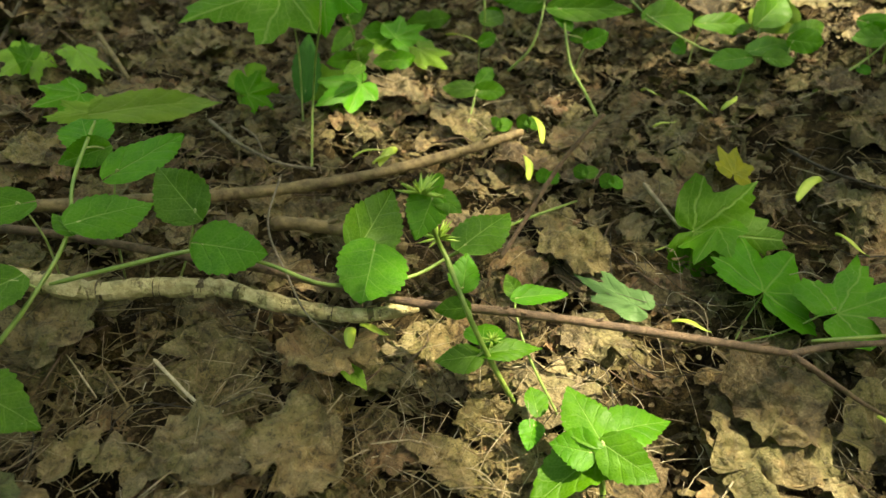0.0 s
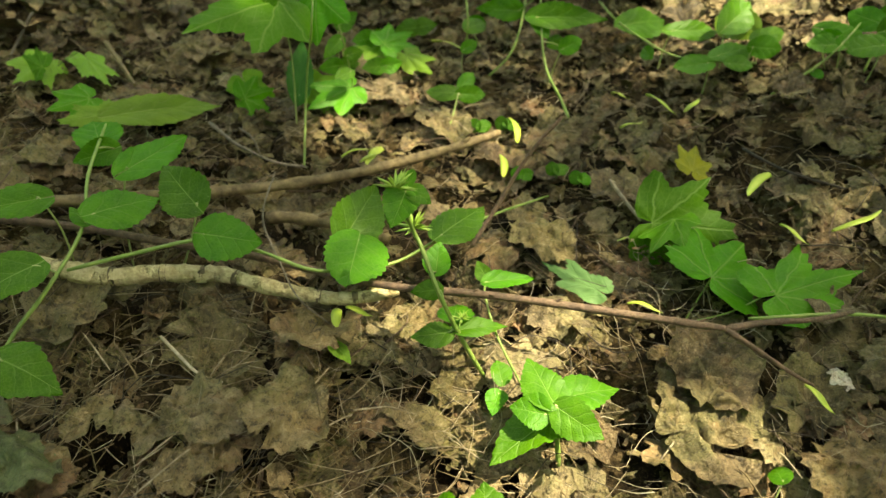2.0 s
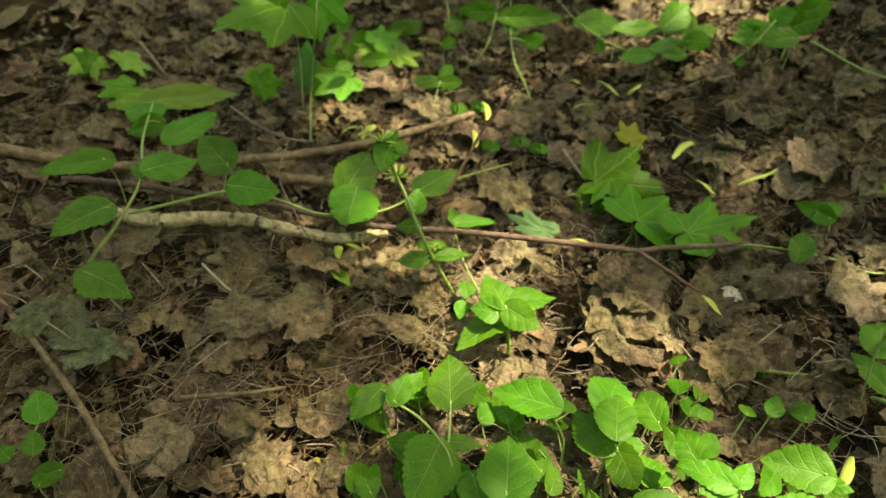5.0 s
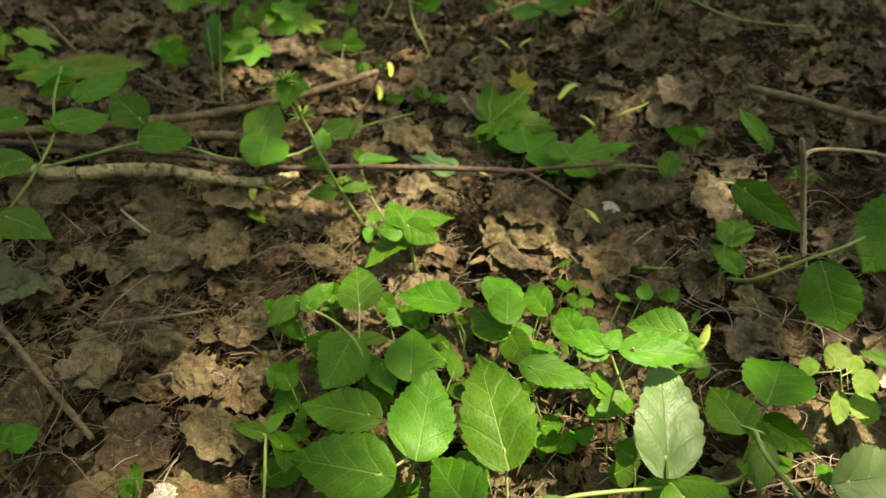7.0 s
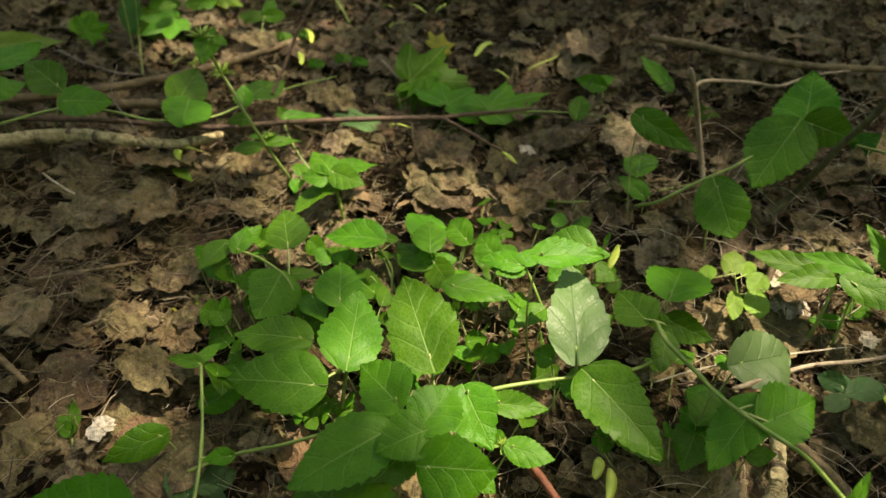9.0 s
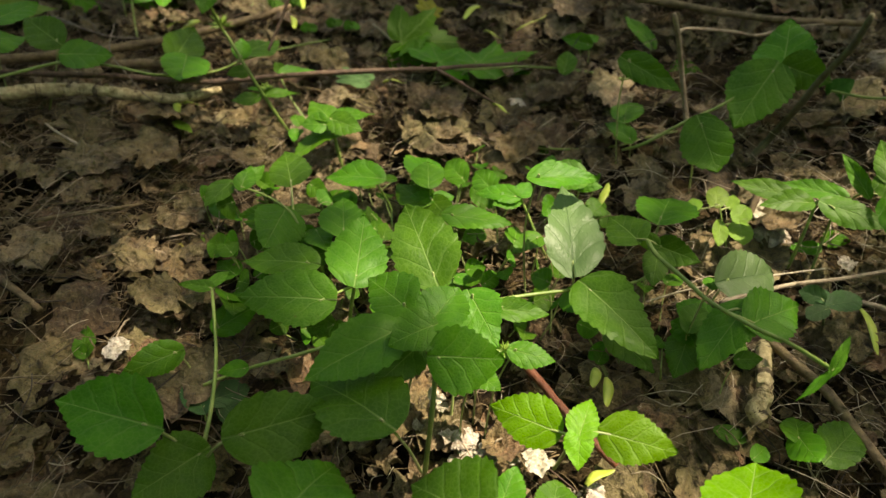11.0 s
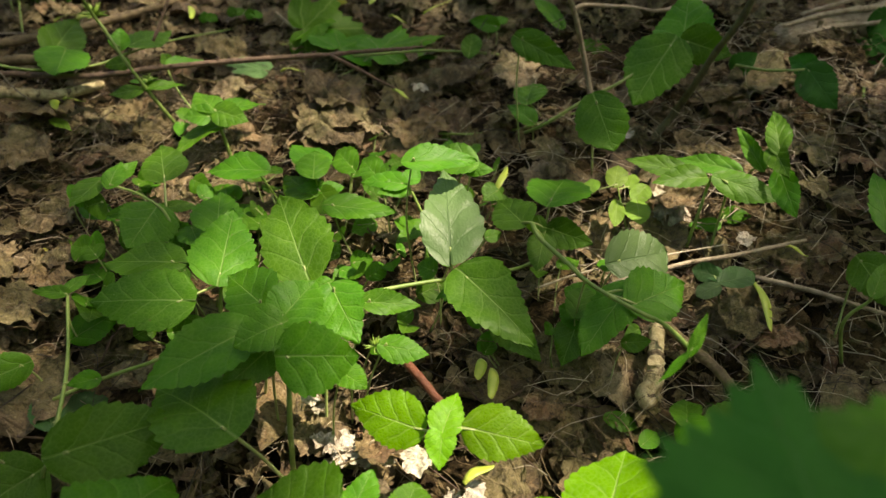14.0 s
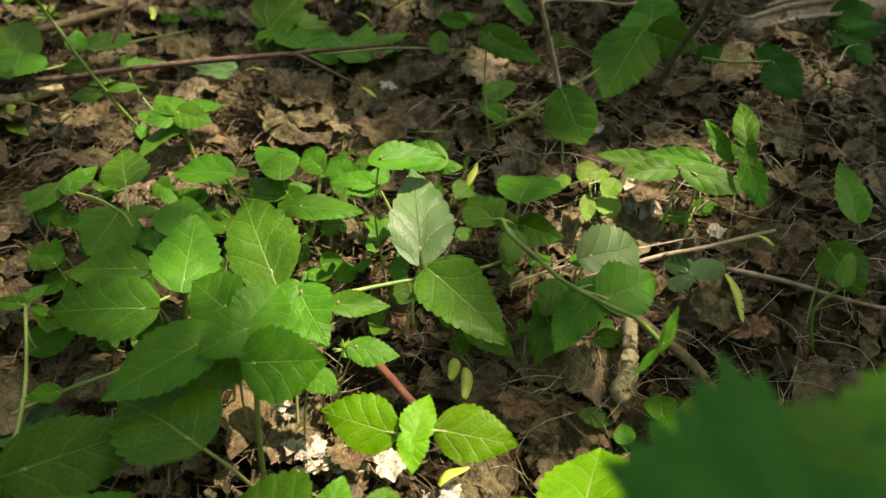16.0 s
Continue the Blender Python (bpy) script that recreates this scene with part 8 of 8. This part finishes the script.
# ---- the tree canopy overhead: how much sun comes through above each stretch of the floor (x, y, share) ----
BACK_SUN = [
    (0.12, 0.35, 0.66), (0.19, 0.48, 0.76), (0.15, 0.58, 0.46), (0.19, 0.64, 0.34), (0.24, 0.38, 0.42), (-0.01, 0.4, 0.22), (-0.04, 0.42, 0.22), (0.01, 0.89, 0.5), (-0.07, 0.91, 0.44),
    (0.14, 0.97, 0.42), (-0.2, 0.39, 0.05), (0.31, 0.42, 0.08), (0.38, 0.42, 0.15), (0.38, 0.79, 0.2), (-0.38, 0.73, 0.1), (-0.23, 0.47, 0.05), (0.5, 1.16, 1), (0.29, 0.95, 0.25),
    (-0.56, 0.96, 0.15), (-0.3, 0.93, 0.25), (0.28, 0.6, 0.34), (0.44, 0.7, 0.36), (-0.06, 0.58, 0.34), (-0.21, 0.73, 0.2), (0.22, 0.38, 0.67), (0.28, 0.51, 0.42), (-0.05, 0.88, 0.42),
    (0.46, 0.33, 0.2), (0.66, 0.8, 0.15), (0.47, 0.65, 0.4), (-0.19, 0.32, 0.12), (0.16, 0.42, 0.67),
]
CLUMP_SUN = [
    (-0.04, 0.17, 0.6), (-0.07, 0.26, 0.34), (0.05, 0.08, 0.3), (-0.03, 0.21, 0.52), (-0.06, 0.09, 0.47), (-0.17, 0.18, 0.05), (0.07, 0.27, 0.6), (0.05, 0.15, 0.29), (0.15, 0.06, 0.6),
    (0.33, 0.04, 0.8), (0.1, -0.06, 0.15), (0.19, -0.05, 0.76), (0.14, -0.01, 0.76), (0.05, 0.03, 0.32), (0.2, -0.1, 0.76), (0.27, 0.16, 0.59), (0.26, -0.11, 1),
    (0.25, -0.15, 1), (0.09, -0.12, 0.05), (-0.08, -0.08, 0.03), (-0.03, 0.05, 0.38), (0.09, -0.18, 0.04),
]
SIDE_SUN = [
    (0.53, 0.18, 0.27), (0.43, 0.06, 0.4), (0.39, 0.15, 0.76), (0.55, 0.14, 0.34), (0.59, 0.08, 0.76), (0.46, 0.06, 0.25), (0.37, -0.08, 0.05), (0.45, -0.115, 0.06), (0.50, -0.115, 0.6), (0.55, -0.03, 0.7),
    (0.64, -0.04, 0.76), (0.61, 0.17, 0.2), (0.66, 0.07, 0.42), (0.5, 0.23, 0.29), (0.34, -0.19, 1), (0.38, -0.26, 1), (0.38, -0.05, 0.1), (0.73, 0.06, 0.76), (0.61, 0.06, 0.5),
    (0.46, -0.08, 0.1), (0.58, -0.13, 0.1), (0.3, -0.16, 1), (0.36, -0.23, 1), (0.29, -0.21, 1), (0.72, -0.05, 0.25), (0.87, 0.06, 0.1), (0.93, 0.23, 0.59), (0.81, -0.04, 0.2), (0.66, -0.12, 0.2), (0.25, 0.36, 0.67),
    (0.35, 0.35, 0.42), (0.44, 0.36, 0.2), (0.57, 0.4, 0.46), (0.71, 0.48, 0.28), (0.46, 0.44, 0.2), (1.12, 0.94, 0.42), (0.95, 1.11, 0.42),
]
EDGE_SHADE = [(0.15, -0.42, 0.02), (0.18, -0.4, 0.02), (0.1, -0.46, 0.02), (0.235, -0.385, 0.6), (0.25, -0.41, 0.9), (0.8, 0.3, 0.1), (0.75, 0.2, 0.1), (0.85, 0.45, 0.1), (1.0, 0.1, 0.1), (0.72, 0.35, 0.36), (0.65, 0.3, 0.27)]
SUN_SHARE = np.array(EDGE_SHADE + BACK_SUN + CLUMP_SUN + SIDE_SUN)


def sun_share(x, y):
    """The share of sun that the crown lets through to this place, blended between the known stretches."""
    d2 = (SUN_SHARE[:, 0] - x) ** 2 + (SUN_SHARE[:, 1] - y) ** 2
    w = np.exp(-d2 / (2 * 0.036 ** 2))
    wide = 0.03 * np.exp(-d2 / (2 * 0.11 ** 2))
    v = float((np.sum((w + wide) * SUN_SHARE[:, 2]) + 0.012 * 0.05) / (np.sum(w + wide) + 0.012))
    return max(0.02, v ** 1.8 / (v ** 1.8 + (1 - v) ** 1.8))      # the edges of the gaps are crisper than the blend


def canopy():
    rnd = random.Random(11)
    V, F, U = [], [], []
    shape, faces = lobed_blade(77, 0.1, 2, 18)
    shape = np.array(shape) - np.array((0, 0.35, 0))
    made = 0

    def hang(x, y, h, s):
        nonlocal made
        at = Vector((x, y, 0)) + SUN * (h / SUN.z)
        m = Euler((rnd.gauss(0, 0.45), rnd.gauss(0, 0.45), rnd.uniform(0, 6.283))).to_matrix()
        o = made * len(shape)
        V.append(shape * s @ np.array(m).T + np.array(at))
        F.extend(tuple(i + o for i in g) for g in faces)
        U.append(shape[:, :2])
        made += 1

    cell = 0.034
    for layer in range(4):      # small leaves of the fine outer twigs, with the gaps between them
        for i in range(int(1.75 / cell)):
            for j in range(int(1.85 / cell)):
                x, y = -0.62 + (i + rnd.random()) * cell, -0.48 + (j + rnd.random()) * cell
                share = sun_share(x, y) * (1 + 0.2 * noise.noise(Vector((x * 9, y * 9, 2))))
                if share < 0.72 and rnd.random() < min(1.0, -math.log(share / 0.8) / 3.6):
                    hang(x, y, rnd.uniform(6.2, 7.2), rnd.uniform(0.034, 0.052))
    for _ in range(6500):       # the closed crown round the gaps
        x, y = rnd.uniform(-1.3, 2.1), rnd.uniform(-1.1, 2.4)
        if not (-0.64 < x < 1.14 and -0.5 < y < 1.38):
            hang(x, y, rnd.uniform(6.2, 7.4), rnd.uniform(0.07, 0.12))
    for _ in range(2600):       # the crown's thinner outer part
        a, r = rnd.uniform(0, 6.283), 4.6 * math.sqrt(rnd.random()) * rnd.uniform(0.75, 1.0)
        x, y = 0.45 + r * math.cos(a), 0.65 + r * math.sin(a)
        if not (-1.15 < x < 1.95 and -0.95 < y < 2.25):
            hang(x, y, rnd.uniform(6.0, 7.8), rnd.uniform(0.14, 0.26))
    return V, F, U


def woods():
    """Leafy undergrowth of the wood, all round and well away from the path."""
    rnd = random.Random(23)
    shape, faces = lobed_blade(78, 0.1, 1, 14)
    shape = np.array(shape)
    V, F, U = [], [], []
    for k in range(7000):
        a, r = rnd.uniform(0, 6.283), rnd.uniform(4.0, 7.0)
        at = np.array((0.3 + r * math.cos(a), 0.3 + r * math.sin(a), 3.4 * rnd.random() ** 1.25 - 0.1 + 0.3 * math.sin(3 * a)))
        m = Euler((rnd.gauss(0.4, 0.7), rnd.gauss(0, 0.7), rnd.uniform(0, 6.283))).to_matrix()
        V.append(shape * rnd.uniform(0.18, 0.36) @ np.array(m).T + at)
        F += [tuple(i + k * len(shape) for i in g) for g in faces]
        U.append(shape[:, :2])
    return mesh_object("undergrowth", np.vstack(V), F, MAT["maple_leaf"], None, np.vstack(U))


tagged(woods(), "leafy green undergrowth of the wood round the clearing", "undergrowth", kind="stuff")

tree = new("maple_tree", None)
tree.location = (5.2, 1.6, 0.0)
tagged(tree, "maple tree whose leafy canopy shades the forest floor", "tree")
cv, cf, cu = canopy()
under(mesh_object("crown", np.vstack(cv), cf, MAT["maple_leaf"], None, np.vstack(cu)), tree)
v, f, uv = tube([(5.2, 1.6, -0.2), (5.15, 1.5, 2.4), (4.9, 1.2, 5.4), (4.7, 1.0, 7.6)], 0.13, 0.05, 14, 0.05, 3)
under(mesh_object("trunk", v, f, MAT["olive"], None, uv), tree)
for i, q in enumerate(((4.3, 0.75), (4.4, 0.1), (4.6, -0.5), (3.9, 1.2), (4.9, 1.6))):
    v, f, uv = tube([(4.9, 1.2, 5.4), ((4.9 + q[0]) / 2, (1.2 + q[1]) / 2 + 0.1, 6.3), (q[0], q[1], 6.9)], 0.035, 0.008, 8, 0.08, i)
    under(mesh_object("limb", v, f, MAT["olive"], None, uv), tree)
